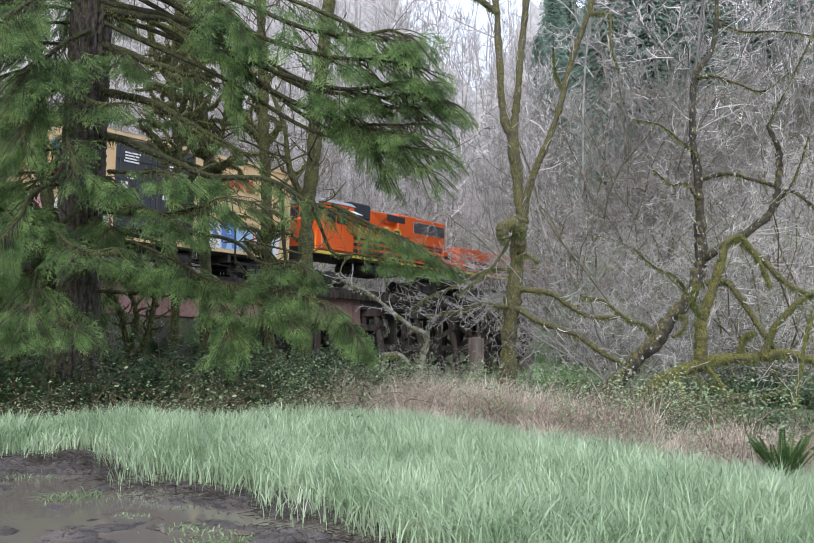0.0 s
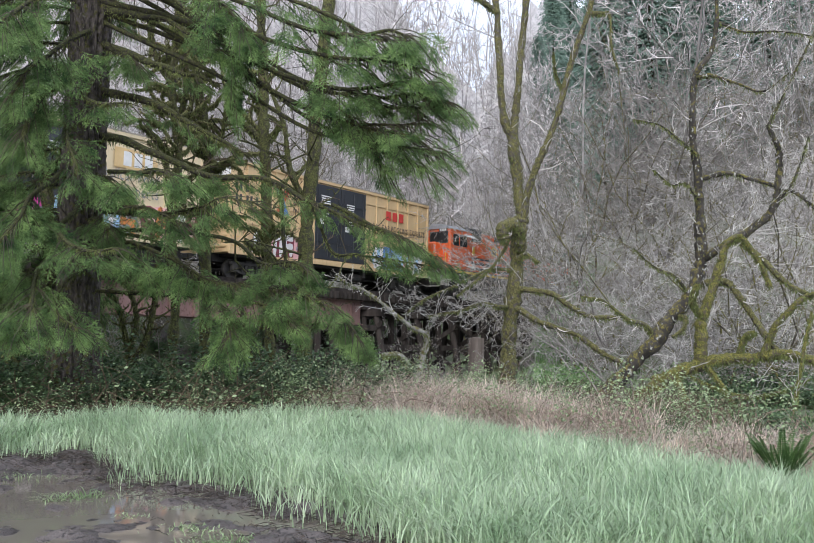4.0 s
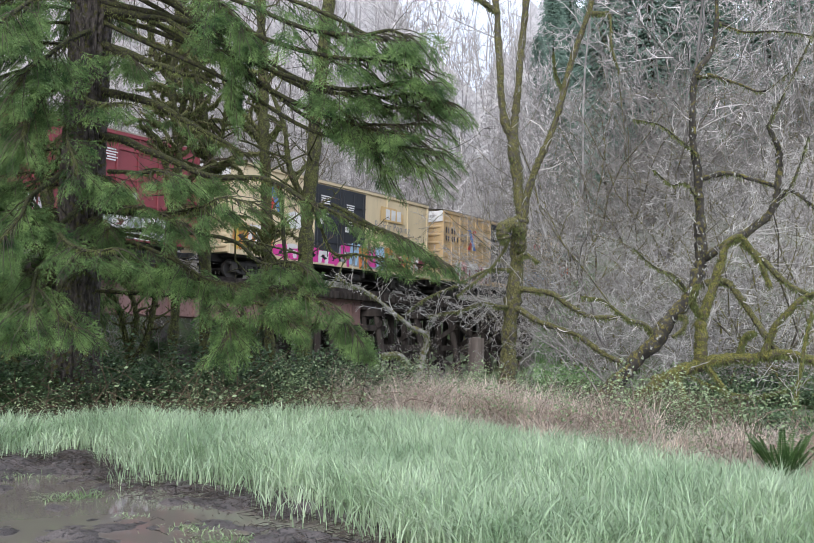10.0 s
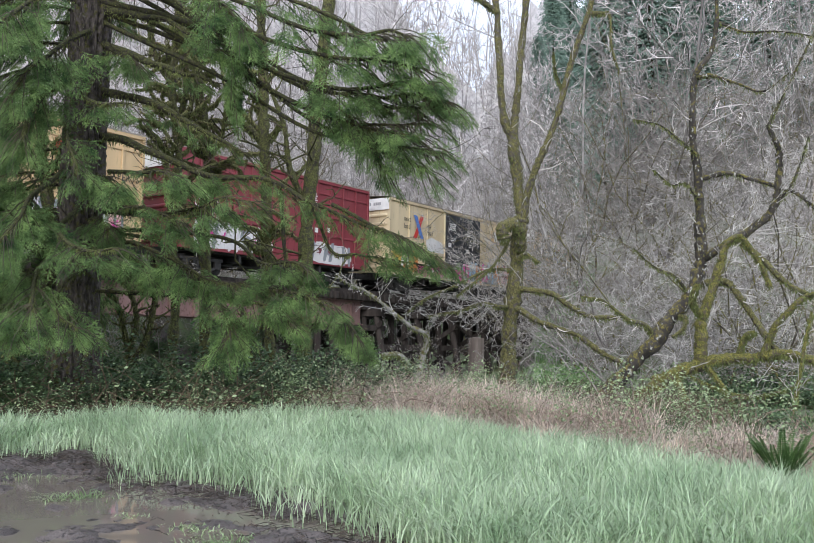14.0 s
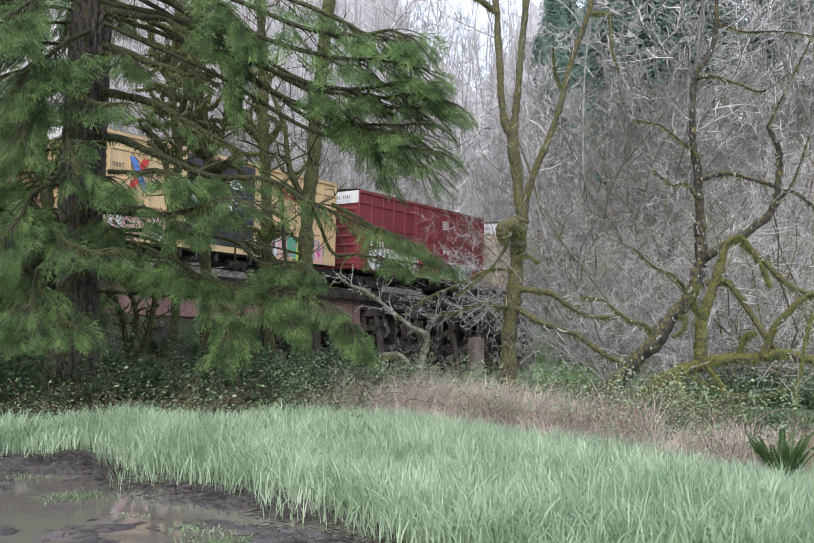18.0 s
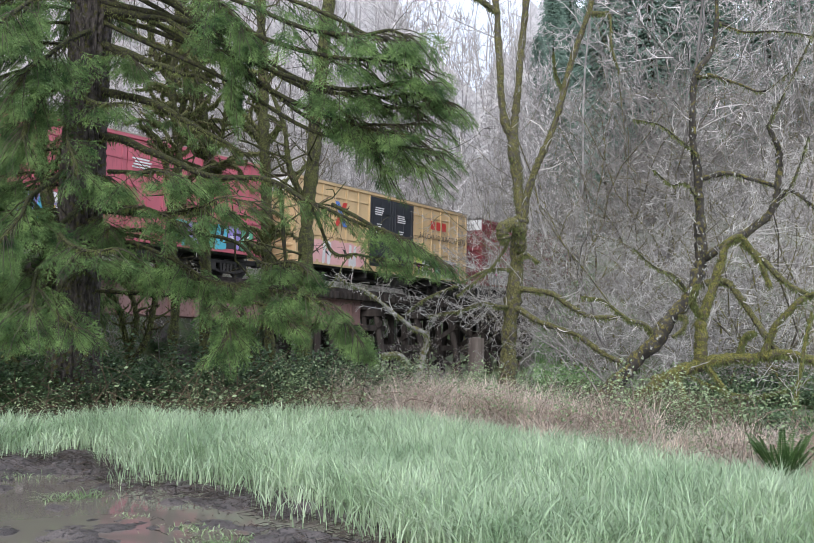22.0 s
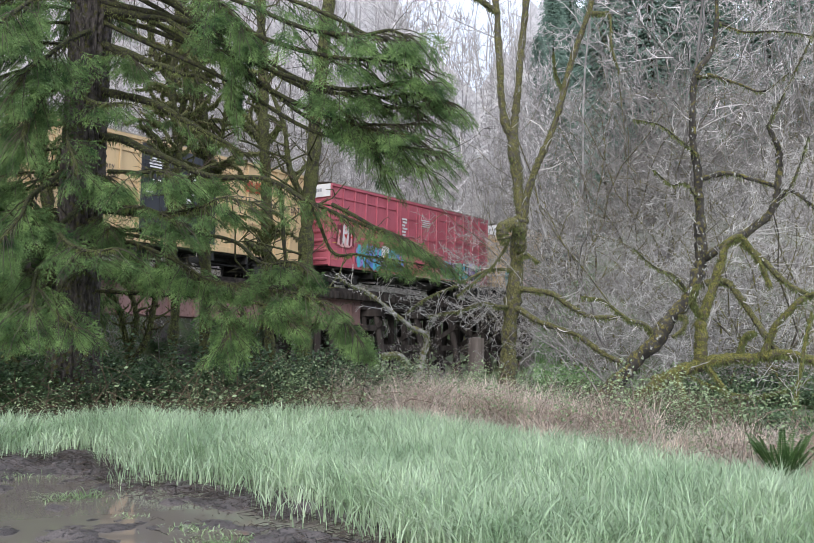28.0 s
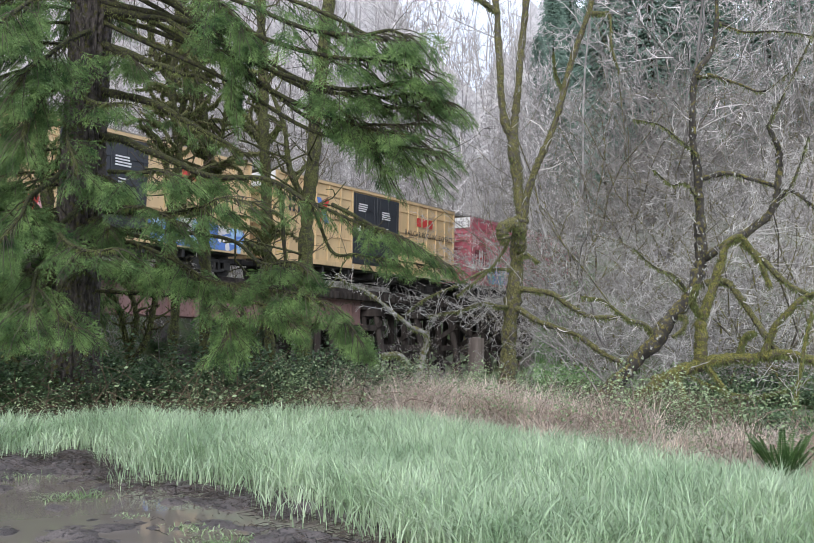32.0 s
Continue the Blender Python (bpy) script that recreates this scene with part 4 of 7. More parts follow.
    part("roof_fans", boxes((10.0, 14.0, -0.8, 0.8, 4.25, 4.42), c=0.08), M_BLACK, loco)
    part("hood_grille", boxes((7.8, 9.7, -1.32, -1.3, 3.72, 4.08)), M_NAVY, loco)
    g = Geo()
    g.add([(6.5, -1.0, 4.15), (10.6, -1.32, 4.15), (10.6, -1.32, 3.6), (7.6, -1.0, 3.6), (6.5, -1.0, 4.15), (10.6, -1.0, 4.15), (10.6, -1.0, 3.6)], [(0, 3, 2, 1)])
    g.add([(7.4, -1.0, 3.6), (10.6, -1.3, 3.6), (10.6, -1.0, 3.35)], [(0, 2, 1)])
    part("air_scoop", g, M_ORANGE, loco, "sloping orange intake housing")
    for k in range(5):
        part("hood_door", boxes((10.9 + k * 0.72, 11.5 + k * 0.72, -1.065, -1.05, 1.6, 2.5)), M_ORANGE, loco)
    for x in (4.6, 5.3):
        part("painted_emblem", boxes((x, x + 0.3, -1.02, -1.0, 2.6, 3.2), c=0.005), M_LOCOYELLOW, loco)
    for z in (1.62, 1.98, 2.34):
        part("side_stripe", boxes((4.5, 14.4, -1.072, -1.0, z, z + 0.17)), M_NAVY, loco)
    for cx in (7.75, 8.85):
        ring = [(cx + 0.5 * math.cos(a), 3.0 + 0.34 * math.sin(a)) for a in np.arange(0, 6.28, 0.42)]
        emblem = part("painted_emblem", flat(ring, -1.325, 0.006), M_LOCOYELLOW, loco, "yellow painted roundel")
        for bx, bz, w, h in ((-0.3, -0.2, 0.12, 0.4), (-0.12, 0.1, 0.22, 0.1), (0.16, -0.2, 0.12, 0.4), (-0.12, -0.16, 0.22, 0.1)):
            part("emblem_bar", boxes((cx + bx, cx + bx + w, -1.337, -1.331, 3.0 + bz, 3.0 + bz + h)), M_NAVY, emblem)
    part("end_hood", boxes((14.5, 15.75, -1.2, 1.2, 1.42, 2.75), c=0.05), M_ORANGE, loco)
    for y in (-1.205, 1.2):
        part("side_stripe", boxes((14.5, 15.75, y, y + 0.005, 1.98, 2.2)), M_NAVY, loco)
    for k in range(3):
        g = Geo()
        g.tube([(10.75 + k * 1.3, 0, 4.3), (10.75 + k * 1.3, 0, 4.5), (10.75 + k * 1.3, 0, 4.52)], (0.55, 0.55, 0.03), 16)
        part("roof_fan", g, M_GREY, loco)
    for k in range(14):
        part("shutter_slat", boxes((10.75, 14.3, -1.332, -1.318, 3.32 + k * 0.045, 3.345 + k * 0.045)), M_NAVY, loco)
    for k in range(12):
        x = 0.9 + k * 1.3
        g = Geo()
        g.tube([(x, -1.46, 1.4), (x, -1.46, 2.4)], 0.02, 5)
        part("stanchion", g, M_LOCOYELLOW if k < 2 else M_ORANGE, loco)
    g = Geo()
    g.tube([(0.9, -1.46, 2.4), (15.2, -1.46, 2.4)], 0.02, 5)
    part("handrail", g, M_ORANGE, loco)
    part("fuel_tank", boxes((6.2, 9.6, -1.25, 1.25, 0.45, 1.15), c=0.2), M_BLACK, loco)
    part("pilot", boxes((0.0, 0.2, -1.5, 1.5, 0.25, 1.5)), M_BLACK, loco)
    part("pilot", boxes((15.6, 15.8, -1.5, 1.5, 0.25, 1.5)), M_BLACK, loco)
    trucks(loco, (3.0, 12.8))
    couplers(loco, 15.8)
    shorten(loco, 0.837, 0.9, 0.476)


def slug(place):
    """A low cabless unit ahead of the locomotive."""
    unit = thing("slug_unit", "low orange cabless rail unit with black stripes", "locomotive", on_line(place), group="freight train")
    MOVES.append((unit, place, 15.8 * 0.837))
    part("frame_deck", boxes((0.2, 15.6, -1.5, 1.5, 1.15, 1.42), c=0.02), M_BLACK, unit)
    part("sill_stripe", boxes((0.2, 15.6, -1.512, -1.5, 1.2, 1.36)), M_LOCOYELLOW, unit)
    part("low_hood", boxes((0.4, 15.0, -1.3, 1.3, 1.42, 2.95), c=0.05), M_ORANGE, unit)
    for z in (1.6, 1.95):
        part("side_stripe", boxes((1.2, 14.4, -1.312, -1.3, z, z + 0.18)), M_NAVY, unit)
    for k in range(10):
        part("hood_door", boxes((1.0 + k * 1.35, 2.15 + k * 1.35, -1.32, -1.3, 2.25, 2.85)), M_ORANGE, unit)
    part("fuel_tank", boxes((6.2, 9.6, -1.25, 1.25, 0.45, 1.15), c=0.2), M_BLACK, unit)
    trucks(unit, (3.0, 12.8))
    couplers(unit, 15.8)
    shorten(unit, 0.837, 0.9, 0.476)


locomotive(30.98)
slug(44.35)


# ---- plants ----
def rnd(seed):
    return np.random.RandomState(seed)


def wander(r, start, way, length, n, bend=0.15, lift=0.0):
    """A wandering line of n points; lift bends it up (or down) along its way."""
    pts = [np.array(start, float)]
    d = np.array(way, float)
    d /= np.linalg.norm(d)
    for _ in range(n - 1):
        d = d + r.normal(0, bend, 3) + np.array([0, 0, lift])
        d /= np.linalg.norm(d)
        pts.append(pts[-1] + d * length / (n - 1))
    return np.array(pts)


def sprout(r, thick, thin, pts, radius, counts, ratio, angle, bend=0.2, lift=0.03, start=0.25, thin_last=1, least=0.0035):
    """Branches along a line and theirs in turn, level by level, into two meshes: limbs and twigs."""
    L = np.asarray(pts, float)[None]
    rad = np.array([radius])
    for level, count in enumerate(counts):
        m, n = L.shape[:2]
        length = np.linalg.norm(np.diff(L, axis=1), axis=2).sum(1)
        st = start if level == 0 else 0.15
        f = st + (1 - st) * (np.arange(count)[None] + r.uniform(0, 1, (m, count))) / count
        i = np.minimum((f * (n - 1)).astype(int), n - 2)
        u = (f * (n - 1) - i)[..., None]
        row = np.arange(m)[:, None]
        p0, p1 = L[row, i], L[row, i + 1]
        p = (p0 * (1 - u) + p1 * u).reshape(-1, 3)
        d = (p1 - p0).reshape(-1, 3)
        d /= np.linalg.norm(d, axis=1)[:, None] + 1e-9
        v = r.normal(0, 1, d.shape)
        v -= d * (v * d).sum(1)[:, None]
        v /= np.linalg.norm(v, axis=1)[:, None] + 1e-9
        a = np.radians(angle * r.uniform(0.6, 1.3, len(d)))[:, None]
        w = d * np.cos(a) + v * np.sin(a)
        ff = f.reshape(-1)
        ln = np.repeat(length, count) * ratio * r.uniform(0.5, 1.3, len(d)) * (1.15 - 0.6 * ff)
        k = 5 if level == 0 else 4 if level < len(counts) - 1 else 3
        P = [p]
        for _ in range(k - 1):
            w = w + r.normal(0, bend, w.shape) + np.array([0, 0, lift])
            w /= np.linalg.norm(w, axis=1)[:, None]
            P.append(P[-1] + w * (ln / (k - 1))[:, None])
        P = np.stack(P, 1)
        rad = np.maximum(np.repeat(rad, count) * (0.6 - 0.25 * ff), least)
        R = rad[:, None] * np.linspace(1, 0.4, k)[None]
        fine = level >= len(counts) - thin_last
        (thin if fine else thick).tubes(P, R, 3 if fine else 5)
        L = P


def sway(r, n, amount):
    """A slow random wobble for n points of a line, none at its foot."""
    k = max(3, n // 4)
    c = r.normal(0, amount, (k, 3))
    c[0] = 0
    u = np.linspace(0, k - 1, n)
    return np.stack([np.interp(u, np.arange(k), c[:, j]) for j in range(3)], -1)


def limb_line(points, n=10):
    """A smooth line through a few places."""
    p = [np.array(q, float) for q in points]
    p = [2 * p[0] - p[1]] + p + [2 * p[-1] - p[-2]]
    out = []
    for i in range(1, len(p) - 2):
        for t in np.linspace(0, 1, n, endpoint=False):
            a, b, c, d = p[i - 1:i + 3]
            out.append(0.5 * (2 * b + (c - a) * t + (2 * a - 5 * b + 4 * c - d) * t * t + (3 * b - a - 3 * c + d) * t ** 3))
    out.append(p[-2])
    return np.array(out)


def knobbly(r, pts, r0, r1, bumps=0.06):
    n = len(pts)
    return np.linspace(r0, r1, n) * (1 + r.normal(0, bumps, n))


def fuzz(g, r, pts, radii, n):
    """Short tufts of moss all round a limb, longer where they hang."""
    i = r.randint(0, len(pts) - 1, n)
    u = r.uniform(0, 1, n)[:, None]
    d = r.normal(0, 1, (n, 3))
    d /= np.linalg.norm(d, axis=1)[:, None]
    p = pts[i] * (1 - u) + pts[i + 1] * u + d * radii[i][:, None] * 0.9
    ln = r.uniform(0.012, 0.036, n) * (1 + 0.9 * (d[:, 2] < -0.3) * r.uniform(0, 1, n))
    q = p + (d * 0.7 + np.array([0, 0, -0.5])) * ln[:, None]
    e = q + (d * 0.2 + np.array([0, 0, -1.0])) * ln[:, None] * 0.7 + r.normal(0, 0.008, (n, 3))
    w = np.cross(d, np.array([0.3, -0.9, 0.2]) + r.normal(0, 0.4, (n, 3)))
    w *= 0.009 / (np.linalg.norm(w, axis=1)[:, None] + 1e-9)
    k = np.arange(n)[:, None] * 5
    g.add(np.stack([p - w, p + w, q + w * 0.7, q - w * 0.7, e], 1).reshape(-1, 3), np.concatenate([k + np.array([[0, 1, 2]]), k + np.array([[0, 2, 3]]), k + np.array([[3, 2, 4]])]))


def limb(tree, points, r0, r1, material, seed, name="limb", twigs=14, twig_material=None, twig_level=2, ratio=0.2, moss=0, sides=9, lift=0.03, start=0.25, angle=50, burls=0):
    """One limb of a tree as a part, its twigs as a part under it, and hanging moss."""
    r = rnd(seed)
    pts = limb_line(points)
    pts += sway(r, len(pts), r0 * 0.12)
    g, tw = Geo(), Geo()
    g.tube(pts, knobbly(r, pts, r0, r1, 0.13), sides + 2)
    if twigs:
        counts = (twigs, 6) if twig_level == 2 else (int(twigs * 0.7), 6, 4)
        sprout(r, tw, tw, pts, min(max(r1, r0 * 0.3), 0.03 if twig_level == 2 else 0.016), counts, ratio if twig_level == 2 else max(ratio, 0.3), angle, 0.22, lift, start)
    if burls:
        sprout(r, g, g, pts, 0.06, (burls, 4), 0.24, 65, 0.35, 0.05, 0.2, 0, 0.018)
    ob = part(name, g, material, tree, smooth=True)
    if tw.n:
        tagged(part("twig_crown", tw, twig_material or M_TWIG, ob), kind="stuff")
    if moss:
        mg = Geo()
        fuzz(mg, r, pts, np.linspace(r0, r1, len(pts)), moss * 24)
        tagged(part("moss_fringe", mg, M_MOSS, ob), kind="stuff")
    return ob


# ---- fir sprays ----
def frond_arrays(seed, shoots=8, needles=15):
    """A flat spray of fir shoots, a metre long along +x: needle triangles."""
    r = rnd(seed)
    tri = []
    lines = []
    main = [(np.array([0, 0, 0.0]), np.array([1.0, 0, -0.10]))]
    for k in range(shoots):
        f = 0.12 + 0.84 * k / shoots
        for sgn in (-1, 1):
            ln = (0.46 * (1 - f) + 0.12) * r.uniform(0.7, 1.15)
            a = radians(r.uniform(38, 58))
            o = np.array([f + r.uniform(-0.03, 0.03), 0, -0.10 * f])
            main.append((o, o + ln * np.array([math.cos(a), sgn * math.sin(a), -0.22 + r.uniform(-0.12, 0.1)])))
            if ln > 0.3:
                for g in (0.45, 0.7):
                    b = a + sgn * 0 + r.choice([-0.7, 0.7])
                    o2 = o + (main[-1][1] - o) * g
                    main.append((o2, o2 + ln * 0.4 * np.array([math.cos(b), sgn * math.sin(b), -0.25])))
    for a, b in main:
        d = b - a
        ln = np.linalg.norm(d)
        n = max(6, int(needles * ln * 3.0))
        t = (np.arange(n) + r.uniform(0, 1, n)) / n
        base = a + t[:, None] * d
        base[:, 2] -= 0.12 * ln * t ** 2
        u = d / ln
        side = np.cross(u, [0, 0, 1])
        side /= np.linalg.norm(side) + 1e-9
        sg = r.choice([-1, 1], n)
        up = r.uniform(-0.35, 0.45, n)
        way = side * (sg * r.uniform(0.55, 1.0, n))[:, None] + u * 0.95 + np.array([0, 0, 1]) * up[:, None]
        way /= np.linalg.norm(way, axis=1)[:, None]
        nl = 0.068 * r.uniform(0.7, 1.2, n) * (1.1 - 0.45 * t)
        wv = np.cross(way, np.array([0, 0, 1]) + r.normal(0, 0.5, (n, 3)))
        wv /= np.linalg.norm(wv, axis=1)[:, None] + 1e-9
        hw = 0.0095
        tri.append(np.stack([base - wv * hw, base + wv * hw, base + way * nl[:, None]], 1))
        lines.append((a, b))
    return np.concatenate(tri), lines


FRONDS = [frond_arrays(s, 8, 22) for s in range(20, 28)]
THIN_FRONDS = [frond_arrays(s, 7, 19) for s in range(30, 35)]


def place_fronds(g, stems, r, spots, sets=FRONDS):
    """Adds sprays at (place, way, size, droop) to a needle mesh and their stems to another."""
    for p, way, size, droop in spots:
        tri, lines = sets[r.randint(len(sets))]
        x = np.array(way, float)
        x[2] -= droop
        x /= np.linalg.norm(x)
        up = np.array([0, -0.5, 0.85]) + r.normal(0, 0.3, 3)
        y = np.cross(up, x)
        y /= np.linalg.norm(y) + 1e-9
        z = np.cross(x, y)
        m = np.stack([x, y, z]) * size
        v = tri @ m + p
        n = len(v)
        # shoots hang more towards their tips
        dist = np.linalg.norm(v - p, axis=2) / size
        v[:, :, 2] -= size * 0.16 * dist ** 2
        g.add(v.reshape(-1, 3), np.arange(3 * n).reshape(n, 3))
        if stems is not None:
            a, b = lines[0]
            ts = np.linspace(0, 0.9, 4)
            q = (a + (b - a) * ts[:, None]) @ m + p
            q[:, 2] -= size * 0.16 * ts ** 2
            stems.tube(q, np.linspace(0.008, 0.003, 4), 3)


def bough(tree, points, r0, seed, fronds=40, size=0.55, start=0.35, droop=0.55, spread=70, material=None, wide=0.5, sets=FRONDS, moss=18, bare=6):
    """A fir limb with side shoots that carry hanging sprays."""
    r = rnd(seed)
    pts = limb_line(points)
    g, needles, stems = Geo(), Geo(), Geo()
    pts += sway(r, len(pts), r0 * 0.3)
    g.tube(pts, knobbly(r, pts, r0, r0 * 0.25), 7)
    ob = part("bough", g, material or M_LIMB, tree, smooth=True)
    spots = []
    fronds = int(fronds * 0.95)
    for k in range(fronds):
        f = start + (1 - start) * (k + r.uniform(0, 1)) / fronds
        i = min(int(f * (len(pts) - 1)), len(pts) - 2)
        p = pts[i] + (pts[i + 1] - pts[i]) * r.uniform(0, 1)
        d = pts[i + 1] - pts[i]
        d /= np.linalg.norm(d)
        a = radians(r.uniform(-spread, spread))
        flat_d = np.array([d[0] * math.cos(a) - d[1] * math.sin(a), d[0] * math.sin(a) + d[1] * math.cos(a), d[2] * 0.5])
        sz = size * r.uniform(0.7, 1.45) * (1.25 - 0.75 * f)
        o = p + flat_d * r.uniform(0, wide) + np.array([0, 0, -r.uniform(0, wide * 0.45)])
        if np.linalg.norm(o - p) > 0.08:
            stems.tube([p, (p + o) / 2 + np.array([0, 0, 0.03]), o], (0.012, 0.009, 0.007), 3)
        spots.append((o, flat_d, sz, droop * r.uniform(0.2, 1.2)))
    if spots:
        place_fronds(needles, stems, r, spots, sets)
    if bare:
        sprout(r, stems, stems, pts, min(r0 * 0.4, 0.015), (bare, 5), 0.2, 60, 0.3, -0.06, 0.1)
    if needles.n:
        tagged(part("foliage", needles, M_NEEDLE, ob), kind="stuff")
    if stems.n:
        tagged(part("shoot_work", stems, M_SHOOT, ob), kind="stuff")
    if moss:
        mg = Geo()
        fuzz(mg, r, pts, np.linspace(r0, r0 * 0.25, len(pts)), moss * 24)
        tagged(part("moss_fringe", mg, M_MOSS, ob), kind="stuff")
    return ob


def big_fir():
    """The old fir at the edge of the meadow."""
    t = thing("fir_tree", "big old fir with furrowed bark and drooping mossy boughs", "fir tree", pose(-5.99, 16.00, -0.2))
    inv = t.matrix_basis.inverted()

    def w(p):
        return tuple(inv @ Vector(p))
    r = rnd(1)
    n, sides = 420, 90
    zs = np.concatenate([np.linspace(-0.2, 8, 380), np.linspace(8.1, 16, 40)])
    ang = np.arange(sides) * 2 * np.pi / sides
    rad = 0.41 - 0.010 * np.maximum(zs, 0) + 0.30 * np.exp(-np.maximum(zs, 0) / 0.5)
    Z, A = np.meshgrid(zs, ang, indexing="ij")
    wave = np.sin(A * 19 + 1.3 * np.sin(Z * 1.9) + 0.9 * np.sin(Z * 4.3 + A * 3)) + 0.6 * np.sin(A * 31 - 1.1 * np.sin(Z * 2.7 + 2) + Z)
    plates = np.sin(Z * 7 + 3 * np.sin(A * 5)) * 0.5
    cracks = np.sin(Z * 23 + 2.6 * np.sin(A * 8 + 2) + 1.7 * np.sin(A * 17 + Z * 2)) * np.sin(Z * 9 + 3 * np.sin(A * 11))
    R = rad[:, None] + 0.026 * np.tanh(2.0 * (wave + 0.4 * plates + 1.0 * cracks)) + r.normal(0, 0.005, Z.shape)
    lean = -0.034 * Z
    g = Geo()
    i = np.arange(n * sides).reshape(n, sides)
    j = np.roll(i, -1, 1)
    g.add(np.stack([R * np.cos(A) - lean, R * np.sin(A), Z], -1), np.stack([i[:-1], j[:-1], j[1:], i[1:]], -1).reshape(-1, 4))
    part("trunk", g, M_FIRBARK, t, "dark furrowed bark with furrow shade in its colour", smooth=True)
    return t, w


FIR, W = big_fir()


def fb(seed, pts, r0=0.05, **k):
    bough(FIR, [W(p) for p in pts], r0, seed, **k)


# mossy limbs that run out over the thicket
fb(101, [(-5.51, 15.90, 6.55), (-4.42, 15.20, 6.06), (-3.77, 14.80, 5.72), (-3.14, 14.50, 5.42)], 0.085, fronds=14, start=0.4, moss=40, size=0.4)
fb(102, [(-5.50, 15.90, 5.70), (-4.34, 15.30, 5.32), (-3.44, 14.90, 4.78), (-2.68, 14.60, 4.28)], 0.085, fronds=16, start=0.4, moss=40, size=0.4)
fb(103, [(-5.48, 15.90, 4.88), (-4.39, 15.20, 4.48), (-3.30, 14.70, 3.99), (-2.20, 14.30, 3.80), (-1.34, 14.00, 3.36), (-0.19, 13.70, 2.89)], 0.075, fronds=46, start=0.3, moss=60, size=0.42, wide=0.3)
fb(104, [(-5.41, 15.90, 3.54), (-4.31, 15.30, 3.40), (-3.36, 15.00, 3.43), (-2.62, 14.80, 3.27)], 0.06, fronds=10, start=0.3, moss=30, size=0.45)
fb(105, [(-5.48, 15.90, 7.17), (-4.52, 15.20, 6.83), (-3.70, 14.80, 6.43), (-3.02, 14.50, 5.94)], 0.08, fronds=8, start=0.5, moss=30, size=0.5)
fb(106, [(-5.67, 15.90, 2.84), (-4.72, 15.20, 2.88), (-3.90, 14.80, 2.58), (-3.23, 14.50, 2.18)], 0.05, fronds=24, start=0.3, moss=10)
# sprays over the upper middle
fb(110, [(-5.61, 15.90, 8.90), (-5.09, 15.50, 8.34), (-3.06, 14.20, 7.26), (-1.79, 13.50, 6.49), (-0.64, 13.00, 5.83), (-0.33, 12.80, 5.69)], 0.06, fronds=42, start=0.51, size=0.6)
fb(111, [(-5.60, 15.90, 8.42), (-5.09, 15.50, 8.08), (-2.93, 14.00, 6.77), (-1.43, 13.20, 5.92), (-0.33, 12.80, 5.75), (0.08, 12.60, 5.64)], 0.06, fronds=42, start=0.51, size=0.66)
fb(112, [(-5.64, 15.90, 8.23), (-4.03, 15.00, 7.50), (-2.51, 14.00, 6.18), (-1.12, 13.20, 5.52), (-0.18, 12.80, 5.32), (0.19, 12.60, 5.15)], 0.06, fronds=42, start=0.51, size=0.68)
fb(113, [(-5.63, 15.90, 7.75), (-4.02, 15.00, 6.96), (-2.54, 14.20, 5.74), (-1.13, 13.40, 5.10), (-0.11, 12.90, 5.01), (0.38, 12.60, 4.93)], 0.06, fronds=46, start=0.51, size=0.62)
fb(114, [(-5.62, 15.90, 7.36), (-3.57, 15.00, 6.60), (-2.37, 14.20, 5.40), (-1.30, 13.50, 4.73), (-0.41, 13.00, 4.38), (0.23, 12.70, 4.18)], 0.06, fronds=40, start=0.51, size=0.6, sets=THIN_FRONDS)
fb(115, [(-5.62, 15.90, 7.27), (-3.22, 15.00, 6.49), (-2.15, 14.40, 5.61), (-1.16, 13.70, 4.92), (-0.54, 13.30, 4.27), (-0.30, 13.10, 3.73)], 0.05, fronds=34, start=0.54, size=0.5, sets=THIN_FRONDS)
fb(116, [(-5.61, 15.90, 9.29), (-4.91, 15.50, 8.62), (-3.72, 14.50, 7.38), (-2.92, 14.00, 6.58), (-2.47, 13.80, 6.02)], 0.05, fronds=45, start=0.54, size=0.65)
fb(117, [(-5.60, 15.90, 8.52), (-4.71, 15.20, 7.66), (-3.63, 14.50, 6.68), (-2.83, 14.00, 5.91), (-2.72, 13.90, 5.14)], 0.05, fronds=40, start=0.57, size=0.6)
fb(118, [(-5.59, 15.90, 7.94), (-3.40, 15.00, 6.67), (-1.87, 14.20, 5.51), (-0.66, 13.40, 4.91), (0.05, 12.90, 4.66), (0.56, 12.50, 4.63)], 0.045, fronds=26, start=0.5, size=0.4, droop=0.9, sets=THIN_FRONDS)
fb(119, [(-5.57, 15.90, 7.17), (-3.21, 15.00, 6.05), (-1.59, 14.00, 4.79), (-0.50, 13.40, 4.17), (-0.03, 13.00, 3.90), (0.31, 12.80, 3.72)], 0.045, fronds=26, start=0.55, size=0.4, droop=1.0, sets=THIN_FRONDS)
